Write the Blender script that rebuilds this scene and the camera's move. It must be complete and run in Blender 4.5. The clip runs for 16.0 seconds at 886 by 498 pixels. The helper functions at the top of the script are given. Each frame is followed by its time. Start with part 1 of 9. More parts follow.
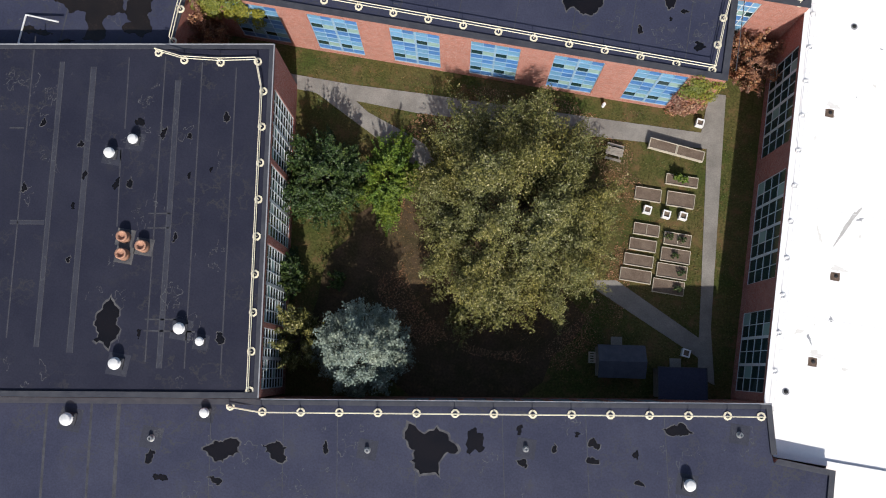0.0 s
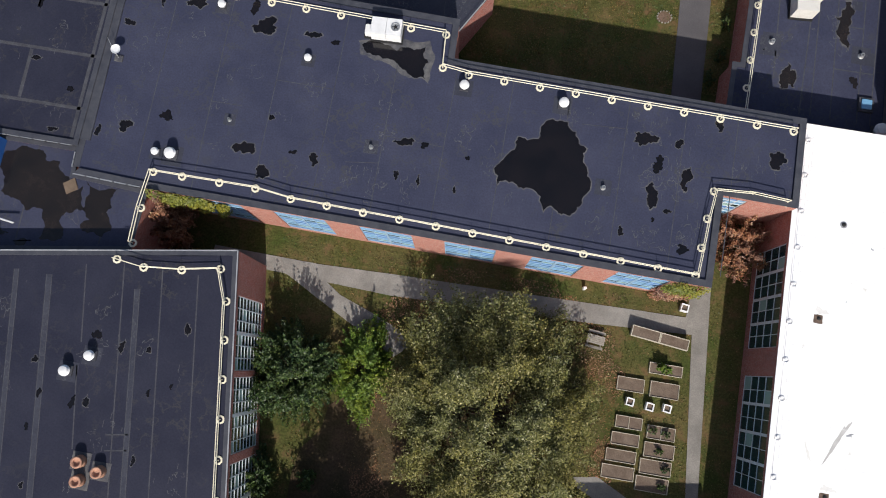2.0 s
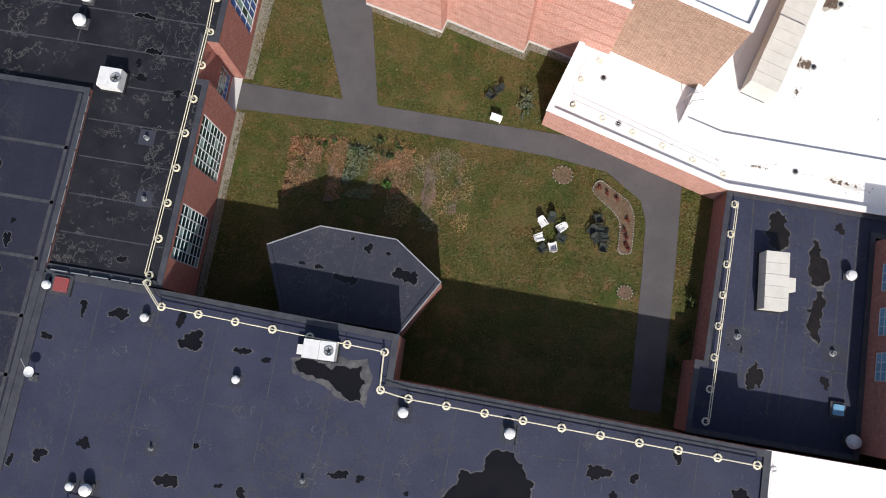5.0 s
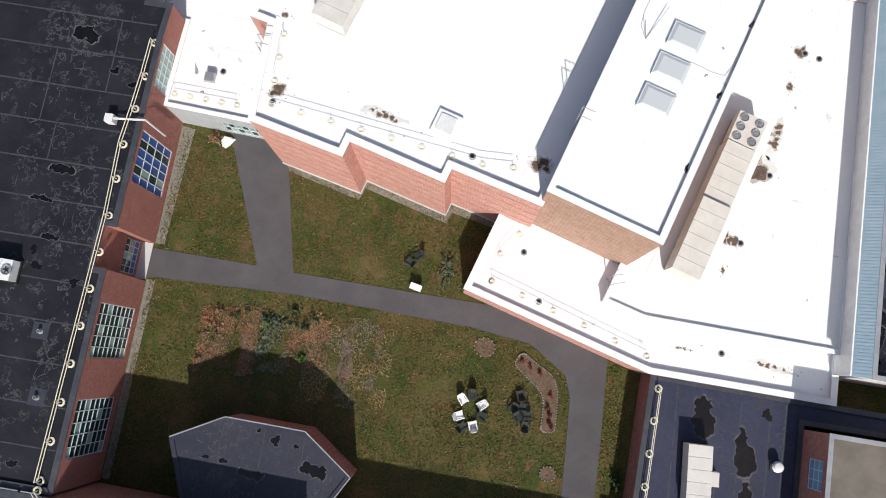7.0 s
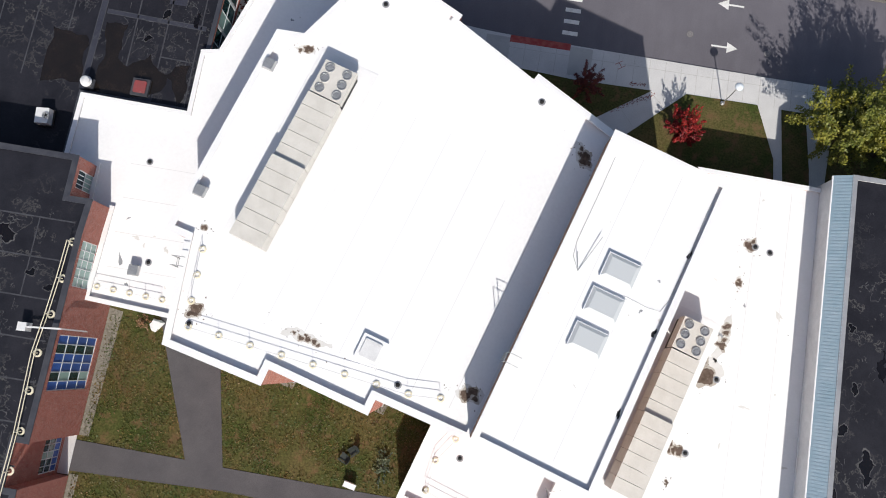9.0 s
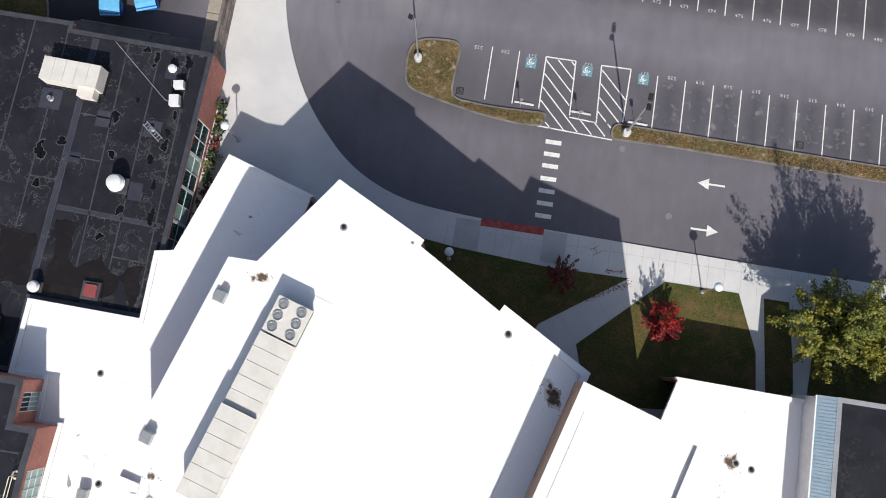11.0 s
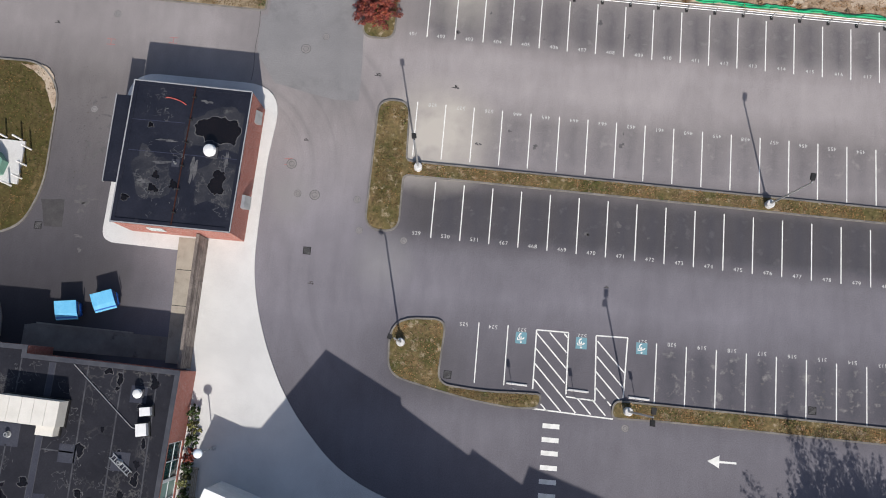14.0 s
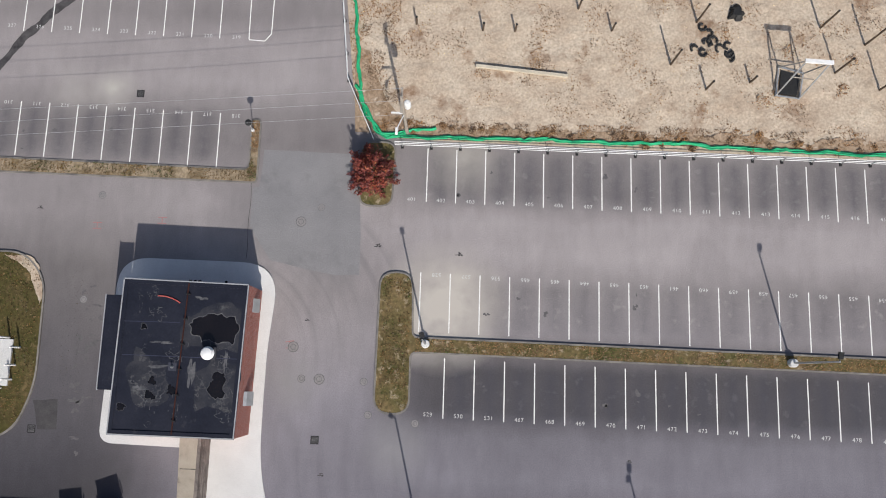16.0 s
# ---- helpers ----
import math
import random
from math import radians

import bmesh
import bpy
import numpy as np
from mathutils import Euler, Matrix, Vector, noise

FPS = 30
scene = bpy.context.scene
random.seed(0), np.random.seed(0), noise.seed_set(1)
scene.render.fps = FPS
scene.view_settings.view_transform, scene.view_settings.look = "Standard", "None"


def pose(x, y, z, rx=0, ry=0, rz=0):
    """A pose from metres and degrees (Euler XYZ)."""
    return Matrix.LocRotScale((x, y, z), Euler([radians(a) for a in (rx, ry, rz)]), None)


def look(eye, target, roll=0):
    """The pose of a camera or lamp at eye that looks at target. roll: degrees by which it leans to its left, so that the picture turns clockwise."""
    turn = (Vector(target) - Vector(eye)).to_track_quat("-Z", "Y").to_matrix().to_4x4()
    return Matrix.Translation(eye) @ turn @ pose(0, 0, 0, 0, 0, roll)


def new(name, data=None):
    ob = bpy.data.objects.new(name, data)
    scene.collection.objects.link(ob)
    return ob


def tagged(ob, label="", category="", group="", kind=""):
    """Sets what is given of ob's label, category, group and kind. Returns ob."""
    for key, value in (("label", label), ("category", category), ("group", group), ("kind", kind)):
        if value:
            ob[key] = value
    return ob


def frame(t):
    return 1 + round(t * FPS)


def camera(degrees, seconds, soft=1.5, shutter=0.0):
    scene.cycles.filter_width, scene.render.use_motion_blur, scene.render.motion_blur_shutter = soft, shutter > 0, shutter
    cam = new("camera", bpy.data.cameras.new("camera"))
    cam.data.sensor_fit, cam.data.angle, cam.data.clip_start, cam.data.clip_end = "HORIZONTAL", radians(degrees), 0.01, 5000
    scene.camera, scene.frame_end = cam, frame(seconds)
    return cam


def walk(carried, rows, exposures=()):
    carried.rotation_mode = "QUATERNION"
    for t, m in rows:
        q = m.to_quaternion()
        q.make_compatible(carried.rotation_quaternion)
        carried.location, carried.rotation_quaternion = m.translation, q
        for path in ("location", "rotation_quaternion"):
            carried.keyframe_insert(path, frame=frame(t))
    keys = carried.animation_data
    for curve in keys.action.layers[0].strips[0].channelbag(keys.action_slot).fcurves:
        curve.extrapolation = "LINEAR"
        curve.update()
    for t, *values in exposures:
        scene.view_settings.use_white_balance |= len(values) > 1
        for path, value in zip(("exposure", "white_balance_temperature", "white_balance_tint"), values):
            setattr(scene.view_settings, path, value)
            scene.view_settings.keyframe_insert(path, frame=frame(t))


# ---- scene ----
# ---- camera ----
cam = camera(61.4, 16.0, 1.0)
PATH = [
    (0, (0.55, 11.61, 68.97), (-0.22, 14.65, 49.22), -4.6),
    (0.5, (0.24, 15.91, 68.97), (-0.53, 18.95, 49.22), -4.7),
    (1, (0.06, 20.32, 68.97), (-0.70, 23.36, 49.22), -4.6),
    (1.5, (-0.05, 24.80, 68.99), (-0.80, 27.84, 49.24), -4.4),
    (2, (-0.17, 29.36, 68.99), (-0.92, 32.41, 49.24), -4.3),
    (2.5, (-0.33, 33.94, 68.98), (-1.08, 36.99, 49.22), -4.3),
    (3, (-0.55, 38.49, 69.00), (-1.31, 41.56, 49.25), -4.4),
    (3.5, (-0.82, 43.09, 68.94), (-1.61, 46.17, 49.19), -4.7),
    (4, (-0.91, 47.76, 68.87), (-1.72, 50.87, 49.13), -5.1),
    (4.2, (-0.80, 49.59, 68.84), (-1.61, 52.71, 49.10), -5.1),
    (6.3, (3.24, 67.86, 68.62), (2.51, 70.98, 48.88), -3.7),
    (6.5, (3.68, 69.58, 68.60), (2.97, 72.70, 48.86), -3.5),
    (7, (4.76, 73.95, 68.58), (4.08, 77.06, 48.83), -3.1),
    (7.5, (5.69, 78.42, 68.54), (5.03, 81.53, 48.80), -2.7),
    (8, (6.41, 82.93, 68.55), (5.76, 86.04, 48.80), -2.3),
    (8.5, (6.94, 87.52, 68.55), (6.31, 90.64, 48.81), -2.1),
    (9, (7.30, 92.15, 68.50), (6.68, 95.27, 48.75), -1.8),
    (9.2, (7.37, 94.00, 68.48), (6.75, 97.12, 48.73), -1.7),
    (11.3, (6.94, 113.48, 68.26), (6.38, 116.59, 48.51), -1.2),
    (11.5, (6.84, 115.33, 68.25), (6.28, 118.44, 48.50), -1.2),
    (12, (6.46, 119.90, 68.22), (5.92, 123.02, 48.48), -1.4),
    (12.5, (5.98, 124.39, 68.23), (5.47, 127.53, 48.48), -1.6),
    (13, (5.43, 128.79, 68.16), (4.97, 131.94, 48.41), -1.6),
    (13.5, (4.81, 133.10, 68.04), (4.39, 136.27, 48.30), -1.6),
    (14, (4.17, 137.30, 67.94), (3.80, 140.48, 48.20), -1.6),
    (14.5, (3.53, 141.40, 67.81), (3.20, 144.60, 48.07), -1.8),
    (15, (2.98, 145.42, 67.72), (2.68, 148.65, 47.98), -2.0),
    (15.5, (2.47, 149.34, 67.66), (2.20, 152.59, 47.93), -2.2),
    (16, (2.00, 153.21, 67.65), (1.77, 156.48, 47.92), -2.3),
]
EXPOSURES = ((0, 0.10), (4.2, 0.10), (6.3, 0.13), (7, 0.05), (7.5, 0.0), (8, -0.04), (8.6, -0.04), (9.2, 0.0), (11.3, 0.13), (13, 0.14), (14.5, 0.10), (16, 0.06))
walk(cam, [(t, look(eye, target, roll)) for t, eye, target, roll in PATH], EXPOSURES)

# ---- world, sun, exposure ----
SUN_WAY = Vector((0.184, -0.744, 0.643))
world = bpy.data.worlds.new("sky_world")
scene.world = world
world.use_nodes = True
sky = world.node_tree.nodes.new("ShaderNodeTexSky")
sky.sky_type, sky.sun_disc = "NISHITA", False
sky.dust_density, sky.ozone_density = 2.2, 0.8
sky.sun_elevation, sky.sun_rotation = radians(40), math.atan2(SUN_WAY.x, SUN_WAY.y)
world.node_tree.nodes["Background"].inputs[1].default_value = 0.105
world.node_tree.links.new(sky.outputs[0], world.node_tree.nodes["Background"].inputs[0])
sun_data = bpy.data.lights.new("sun", "SUN")
sun_data.energy, sun_data.angle, sun_data.color = 4.5, radians(0.55), (1.0, 0.95, 0.88)
sun = new("sun", sun_data)
sun.matrix_world = look((0, 0, 200), Vector((0, 0, 200)) - SUN_WAY)


# ---- materials ----
def mat(name, colour, colour2=None, scale=1.0, rough=0.8, metal=0.0, bump=0.1, spots=None, spot_scale=0.3, spot_cut=0.55, vary=0.0, fine=30.0, grime=0.25, rings=None, ring_scale=0.5, grain_mix=0.35):
    """A surface with two scales of variation: colour to colour2 by a broad noise, grain by a fine one, optional spots."""
    m = bpy.data.materials.new(name)
    m.use_nodes = True
    nt = m.node_tree
    n, l = nt.nodes, nt.links
    b = n["Principled BSDF"]
    b.inputs["Roughness"].default_value, b.inputs["Metallic"].default_value = rough, metal
    b.inputs["Specular IOR Level"].default_value = 0.5 if rough < 0.5 else 0.16
    co = n.new("ShaderNodeTexCoord").outputs["Object"]
    c2 = colour2 or tuple(v * (1 - grime) for v in colour)
    broad = n.new("ShaderNodeTexNoise")
    broad.inputs["Scale"].default_value, broad.inputs["Detail"].default_value, broad.inputs["Roughness"].default_value = scale, 8, 0.65
    l.new(co, broad.inputs["Vector"])
    ramp = n.new("ShaderNodeValToRGB")
    ramp.color_ramp.elements[0].position, ramp.color_ramp.elements[1].position = 0.36, 0.66
    ramp.color_ramp.elements[0].color, ramp.color_ramp.elements[1].color = (*colour, 1), (*c2, 1)
    l.new(broad.outputs["Fac"], ramp.inputs["Fac"])
    out = ramp.outputs["Color"]
    grain = n.new("ShaderNodeTexNoise")
    grain.inputs["Scale"].default_value, grain.inputs["Detail"].default_value = fine, 4
    l.new(co, grain.inputs["Vector"])
    gm = n.new("ShaderNodeMixRGB")
    gm.blend_type = "OVERLAY"
    gm.inputs["Fac"].default_value = grain_mix
    l.new(out, gm.inputs[1]), l.new(grain.outputs["Fac"], gm.inputs[2])
    out = gm.outputs[0]
    if spots:
        sp = n.new("ShaderNodeTexNoise")
        sp.inputs["Scale"].default_value, sp.inputs["Detail"].default_value, sp.inputs["Roughness"].default_value = spot_scale, 10, 0.7
        l.new(co, sp.inputs["Vector"])
        sr = n.new("ShaderNodeValToRGB")
        sr.color_ramp.elements[0].position, sr.color_ramp.elements[1].position = spot_cut, spot_cut + 0.12
        l.new(sp.outputs["Fac"], sr.inputs["Fac"])
        mx = n.new("ShaderNodeMixRGB")
        mx.inputs[2].default_value = (*spots, 1)
        l.new(sr.outputs["Color"], mx.inputs["Fac"]), l.new(out, mx.inputs[1])
        out = mx.outputs[0]
    if rings:
        rn, mk = n.new("ShaderNodeTexNoise"), n.new("ShaderNodeTexNoise")
        rn.inputs["Scale"].default_value, rn.inputs["Detail"].default_value, rn.inputs["Roughness"].default_value = ring_scale, 5, 0.6
        mk.inputs["Scale"].default_value, mk.inputs["Detail"].default_value = 0.13, 3
        l.new(co, rn.inputs["Vector"]), l.new(co, mk.inputs["Vector"])
        rr, mr2, mul = n.new("ShaderNodeValToRGB"), n.new("ShaderNodeValToRGB"), n.new("ShaderNodeMath")
        e = rr.color_ramp.elements
        e[0].position, e[0].color, e[1].position, e[1].color = 0.555, (0, 0, 0, 1), 0.575, (1, 1, 1, 1)
        last = e.new(0.60)
        last.color = (0, 0, 0, 1)
        mr2.color_ramp.elements[0].position, mr2.color_ramp.elements[1].position = 0.42, 0.58
        mul.operation = "MULTIPLY"
        l.new(rn.outputs["Fac"], rr.inputs["Fac"]), l.new(mk.outputs["Fac"], mr2.inputs["Fac"])
        l.new(rr.outputs[0], mul.inputs[0]), l.new(mr2.outputs[0], mul.inputs[1])
        mx2 = n.new("ShaderNodeMixRGB")
        mx2.inputs[2].default_value = (*rings, 1)
        l.new(mul.outputs[0], mx2.inputs["Fac"]), l.new(out, mx2.inputs[1])
        out = mx2.outputs[0]
    if vary:
        info = n.new("ShaderNodeObjectInfo")
        hs = n.new("ShaderNodeHueSaturation")
        mr = n.new("ShaderNodeMapRange")
        mr.inputs["To Min"].default_value, mr.inputs["To Max"].default_value = 1 - vary, 1 + vary
        l.new(info.outputs["Random"], mr.inputs["Value"]), l.new(mr.outputs[0], hs.inputs["Value"]), l.new(out, hs.inputs["Color"])
        out = hs.outputs[0]
    l.new(out, b.inputs["Base Color"])
    if bump:
        bp = n.new("ShaderNodeBump")
        bp.inputs["Strength"].default_value, bp.inputs["Distance"].default_value = bump, 0.03
        l.new(grain.outputs["Fac"], bp.inputs["Height"]), l.new(bp.outputs[0], b.inputs["Normal"])
    return m


def leaf_mat(name, dark, light, back=None, tint=(1.25, 1.1, 0.75), patch=0.45, cool=(0.82, 0.9, 0.95)):
    """Leaf colour by leaf, drifting towards a second tint in patches over the crown."""
    m = bpy.data.materials.new(name)
    m.use_nodes = True
    n, l = m.node_tree.nodes, m.node_tree.links
    b = n["Principled BSDF"]
    b.inputs["Roughness"].default_value = 0.5
    b.inputs["Specular IOR Level"].default_value = 0.3
    geo = n.new("ShaderNodeNewGeometry")
    ramp = n.new("ShaderNodeValToRGB")
    ramp.color_ramp.elements[0].color, ramp.color_ramp.elements[1].color = (*dark, 1), (*light, 1)
    if back:
        e = ramp.color_ramp.elements.new(0.86)
        e.color = (*light, 1)
        ramp.color_ramp.elements[2].color = (*back, 1)
    l.new(geo.outputs["Random Per Island"], ramp.inputs["Fac"])
    no, nr, mul = n.new("ShaderNodeTexNoise"), n.new("ShaderNodeValToRGB"), n.new("ShaderNodeMixRGB")
    no.inputs["Scale"].default_value, no.inputs["Detail"].default_value = patch, 5
    co = n.new("ShaderNodeTexCoord")
    l.new(co.outputs["Object"], no.inputs["Vector"]), l.new(no.outputs["Fac"], nr.inputs["Fac"])
    nr.color_ramp.elements[0].position, nr.color_ramp.elements[1].position = 0.38, 0.62
    nr.color_ramp.elements[0].color, nr.color_ramp.elements[1].color = (*cool, 1), (*tint, 1)
    mul.blend_type, mul.inputs["Fac"].default_value = "MULTIPLY", 1.0
    l.new(ramp.outputs[0], mul.inputs[1]), l.new(nr.outputs[0], mul.inputs[2]), l.new(mul.outputs[0], b.inputs["Base Color"])
    return m


def brick_mat(name, c1, c2, mortar, wide=0.21, high=0.075, joint=0.008):
    m = bpy.data.materials.new(name)
    m.use_nodes = True
    n, l = m.node_tree.nodes, m.node_tree.links
    b = n["Principled BSDF"]
    b.inputs["Roughness"].default_value = 0.9
    b.inputs["Specular IOR Level"].default_value = 0.2
    geo = n.new("ShaderNodeTexCoord")
    sep, add, comb = n.new("ShaderNodeSeparateXYZ"), n.new("ShaderNodeMath"), n.new("ShaderNodeCombineXYZ")
    l.new(geo.outputs["Object"], sep.inputs[0]), l.new(sep.outputs[0], add.inputs[0]), l.new(sep.outputs[1], add.inputs[1])
    l.new(add.outputs[0], comb.inputs[0]), l.new(sep.outputs[2], comb.inputs[1])
    br = n.new("ShaderNodeTexBrick")
    br.inputs["Color1"].default_value, br.inputs["Color2"].default_value, br.inputs["Mortar"].default_value = (*c1, 1), (*c2, 1), (*mortar, 1)
    br.inputs["Scale"].default_value, br.inputs["Brick Width"].default_value, br.inputs["Row Height"].default_value = 1.0, wide, high
    br.inputs["Mortar Size"].default_value = joint
    l.new(comb.outputs[0], br.inputs["Vector"])
    no = n.new("ShaderNodeTexNoise")
    no.inputs["Scale"].default_value, no.inputs["Detail"].default_value, no.inputs["Roughness"].default_value = 1.6, 8, 0.75
    l.new(geo.outputs["Object"], no.inputs["Vector"])
    mx = n.new("ShaderNodeMixRGB")
    mx.blend_type, mx.inputs["Fac"].default_value = "OVERLAY", 0.55
    l.new(br.outputs["Color"], mx.inputs[1]), l.new(no.outputs["Fac"], mx.inputs[2]), l.new(mx.outputs[0], b.inputs["Base Color"])
    bp = n.new("ShaderNodeBump")
    bp.inputs["Strength"].default_value, bp.inputs["Distance"].default_value = 0.4, 0.01
    l.new(br.outputs["Fac"], bp.inputs["Height"]), l.new(bp.outputs[0], b.inputs["Normal"])
    return m


def glass_mat(name, colour, rough=0.05):
    m = bpy.data.materials.new(name)
    m.use_nodes = True
    b = m.node_tree.nodes["Principled BSDF"]
    b.inputs["Base Color"].default_value, b.inputs["Roughness"].default_value = (*colour, 1), rough
    b.inputs["Specular IOR Level"].default_value = 0.6
    return m


M_BLACK = mat("black_membrane_roof", (0.033, 0.037, 0.066), (0.047, 0.051, 0.083), 0.22, 0.55, bump=0.12, spots=(0.048, 0.050, 0.066), spot_scale=0.45, spot_cut=0.6, fine=7, rings=(0.054, 0.055, 0.062), ring_scale=0.55)
M_BLACK_OLD = mat("weathered_black_roof", (0.012, 0.0125, 0.018), (0.022, 0.0225, 0.030), 0.35, 0.6, bump=0.2, spots=(0.05, 0.049, 0.052), spot_scale=0.9, spot_cut=0.62, fine=9, rings=(0.092, 0.09, 0.09), ring_scale=0.8)
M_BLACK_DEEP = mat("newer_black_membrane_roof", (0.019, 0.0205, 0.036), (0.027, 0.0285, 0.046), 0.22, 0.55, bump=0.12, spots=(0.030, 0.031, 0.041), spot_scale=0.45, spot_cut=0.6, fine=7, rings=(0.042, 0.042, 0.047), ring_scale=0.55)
M_BLACK_PALE = mat("faded_black_roof", (0.034, 0.037, 0.054), (0.048, 0.051, 0.067), 0.3, 0.6, bump=0.2, spots=(0.09, 0.09, 0.10), spot_scale=0.9, spot_cut=0.62, fine=8, rings=(0.075, 0.076, 0.084), ring_scale=0.8)
M_KIOSK = mat("tarred_roof", (0.010, 0.012, 0.021), (0.017, 0.019, 0.030), 0.4, 0.6, bump=0.2, spots=(0.034, 0.035, 0.045), spot_scale=0.9, spot_cut=0.6, fine=8)
M_SEAM = mat("roof_seam_tape", (0.072, 0.074, 0.085), (0.042, 0.043, 0.052), 1.5, 0.6)
M_WATER = mat("standing_water", (0.009, 0.0072, 0.008), (0.005, 0.0045, 0.0055), 0.5, 0.12, bump=0.0)
M_BROWNWATER = mat("muddy_standing_water", (0.019, 0.0145, 0.0125), (0.010, 0.0085, 0.008), 0.7, 0.15, bump=0.0)
M_SILT = mat("dried_silt", (0.125, 0.123, 0.123), (0.048, 0.049, 0.062), 1.3, 0.9)
M_WHITE = mat("white_membrane_roof", (0.90, 0.90, 0.903), (0.85, 0.85, 0.855), 0.12, 0.45, bump=0.05, spots=(0.74, 0.73, 0.715), spot_scale=0.35, spot_cut=0.70, fine=4)
M_WCAP = mat("white_metal_coping", (0.86, 0.86, 0.862), (0.80, 0.80, 0.805), 0.5, 0.35, bump=0.02)
M_DCAP = mat("dark_grey_coping", (0.038, 0.040, 0.052), (0.062, 0.064, 0.075), 1.2, 0.45, bump=0.05)
M_GCAP = mat("grey_metal_coping", (0.32, 0.33, 0.35), (0.24, 0.25, 0.27), 0.8, 0.4, bump=0.03)
M_BRICK = brick_mat("red_brick", (0.36, 0.135, 0.108), (0.26, 0.092, 0.073), (0.40, 0.28, 0.25))
M_BRICK_TAN = brick_mat("salmon_brick", (0.50, 0.262, 0.215), (0.42, 0.208, 0.168), (0.56, 0.38, 0.33), 0.4, 0.2, 0.016)
M_BRICK_MID = brick_mat("pink_brick", (0.40, 0.165, 0.125), (0.33, 0.13, 0.10), (0.42, 0.29, 0.25))
M_BRICK_DARK = brick_mat("brown_brick", (0.38, 0.238, 0.175), (0.31, 0.188, 0.135), (0.44, 0.33, 0.275), 0.4, 0.2, 0.016)
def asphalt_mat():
    """Asphalt whose colour follows wear: dark in the bays, pale where wheels roll along the aisles and the drive. The
    yard lane also has the block's shade put into its colour.
    """
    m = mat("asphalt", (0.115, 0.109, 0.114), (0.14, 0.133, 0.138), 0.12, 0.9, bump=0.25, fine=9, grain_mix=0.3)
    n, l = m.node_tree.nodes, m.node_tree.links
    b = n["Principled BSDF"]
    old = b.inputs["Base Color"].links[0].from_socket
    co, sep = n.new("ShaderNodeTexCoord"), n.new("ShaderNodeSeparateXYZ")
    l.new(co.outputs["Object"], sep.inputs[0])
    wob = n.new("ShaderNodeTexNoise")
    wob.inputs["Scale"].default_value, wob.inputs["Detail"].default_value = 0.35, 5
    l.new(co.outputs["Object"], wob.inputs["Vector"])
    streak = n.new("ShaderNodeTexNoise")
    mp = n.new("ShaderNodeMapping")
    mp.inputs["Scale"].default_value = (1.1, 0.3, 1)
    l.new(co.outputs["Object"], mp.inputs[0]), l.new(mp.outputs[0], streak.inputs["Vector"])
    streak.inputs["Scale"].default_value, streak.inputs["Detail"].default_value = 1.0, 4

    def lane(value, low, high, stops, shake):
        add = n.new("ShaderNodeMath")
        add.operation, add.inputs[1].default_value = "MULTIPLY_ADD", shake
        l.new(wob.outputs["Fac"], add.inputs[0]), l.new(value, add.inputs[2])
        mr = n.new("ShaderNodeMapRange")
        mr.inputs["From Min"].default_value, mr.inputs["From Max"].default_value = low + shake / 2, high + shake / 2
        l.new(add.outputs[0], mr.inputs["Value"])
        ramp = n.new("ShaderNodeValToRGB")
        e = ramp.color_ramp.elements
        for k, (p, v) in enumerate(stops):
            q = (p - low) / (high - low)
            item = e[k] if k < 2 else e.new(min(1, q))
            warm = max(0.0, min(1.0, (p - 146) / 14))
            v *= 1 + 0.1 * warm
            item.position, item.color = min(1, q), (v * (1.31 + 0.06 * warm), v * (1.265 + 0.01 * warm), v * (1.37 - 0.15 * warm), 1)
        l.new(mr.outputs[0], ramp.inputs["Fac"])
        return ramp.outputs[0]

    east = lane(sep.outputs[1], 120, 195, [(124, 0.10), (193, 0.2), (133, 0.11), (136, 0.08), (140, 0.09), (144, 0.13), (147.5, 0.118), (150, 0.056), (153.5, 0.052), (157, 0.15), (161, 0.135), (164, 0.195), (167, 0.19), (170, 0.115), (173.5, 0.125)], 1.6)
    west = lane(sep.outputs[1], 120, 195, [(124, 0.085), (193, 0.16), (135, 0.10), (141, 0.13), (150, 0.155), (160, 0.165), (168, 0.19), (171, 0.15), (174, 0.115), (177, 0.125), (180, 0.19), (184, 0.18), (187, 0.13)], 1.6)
    # Stops up to y 152 are darkened to paint in the block's shade.
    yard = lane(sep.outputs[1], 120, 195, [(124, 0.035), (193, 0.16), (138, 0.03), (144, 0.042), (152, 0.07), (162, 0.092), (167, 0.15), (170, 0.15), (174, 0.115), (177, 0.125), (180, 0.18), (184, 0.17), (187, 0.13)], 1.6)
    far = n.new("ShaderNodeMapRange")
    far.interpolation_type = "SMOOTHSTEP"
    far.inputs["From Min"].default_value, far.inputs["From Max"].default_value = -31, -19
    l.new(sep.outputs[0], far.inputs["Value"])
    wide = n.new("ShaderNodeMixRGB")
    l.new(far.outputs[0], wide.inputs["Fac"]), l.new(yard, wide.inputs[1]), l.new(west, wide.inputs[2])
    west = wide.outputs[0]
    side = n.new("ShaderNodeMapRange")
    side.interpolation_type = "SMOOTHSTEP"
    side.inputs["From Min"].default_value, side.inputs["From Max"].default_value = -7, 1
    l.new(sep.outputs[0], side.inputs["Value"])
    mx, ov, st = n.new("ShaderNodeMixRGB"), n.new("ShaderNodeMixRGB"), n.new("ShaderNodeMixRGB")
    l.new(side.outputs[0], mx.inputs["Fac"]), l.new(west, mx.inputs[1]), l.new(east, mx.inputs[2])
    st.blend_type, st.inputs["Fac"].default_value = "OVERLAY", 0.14
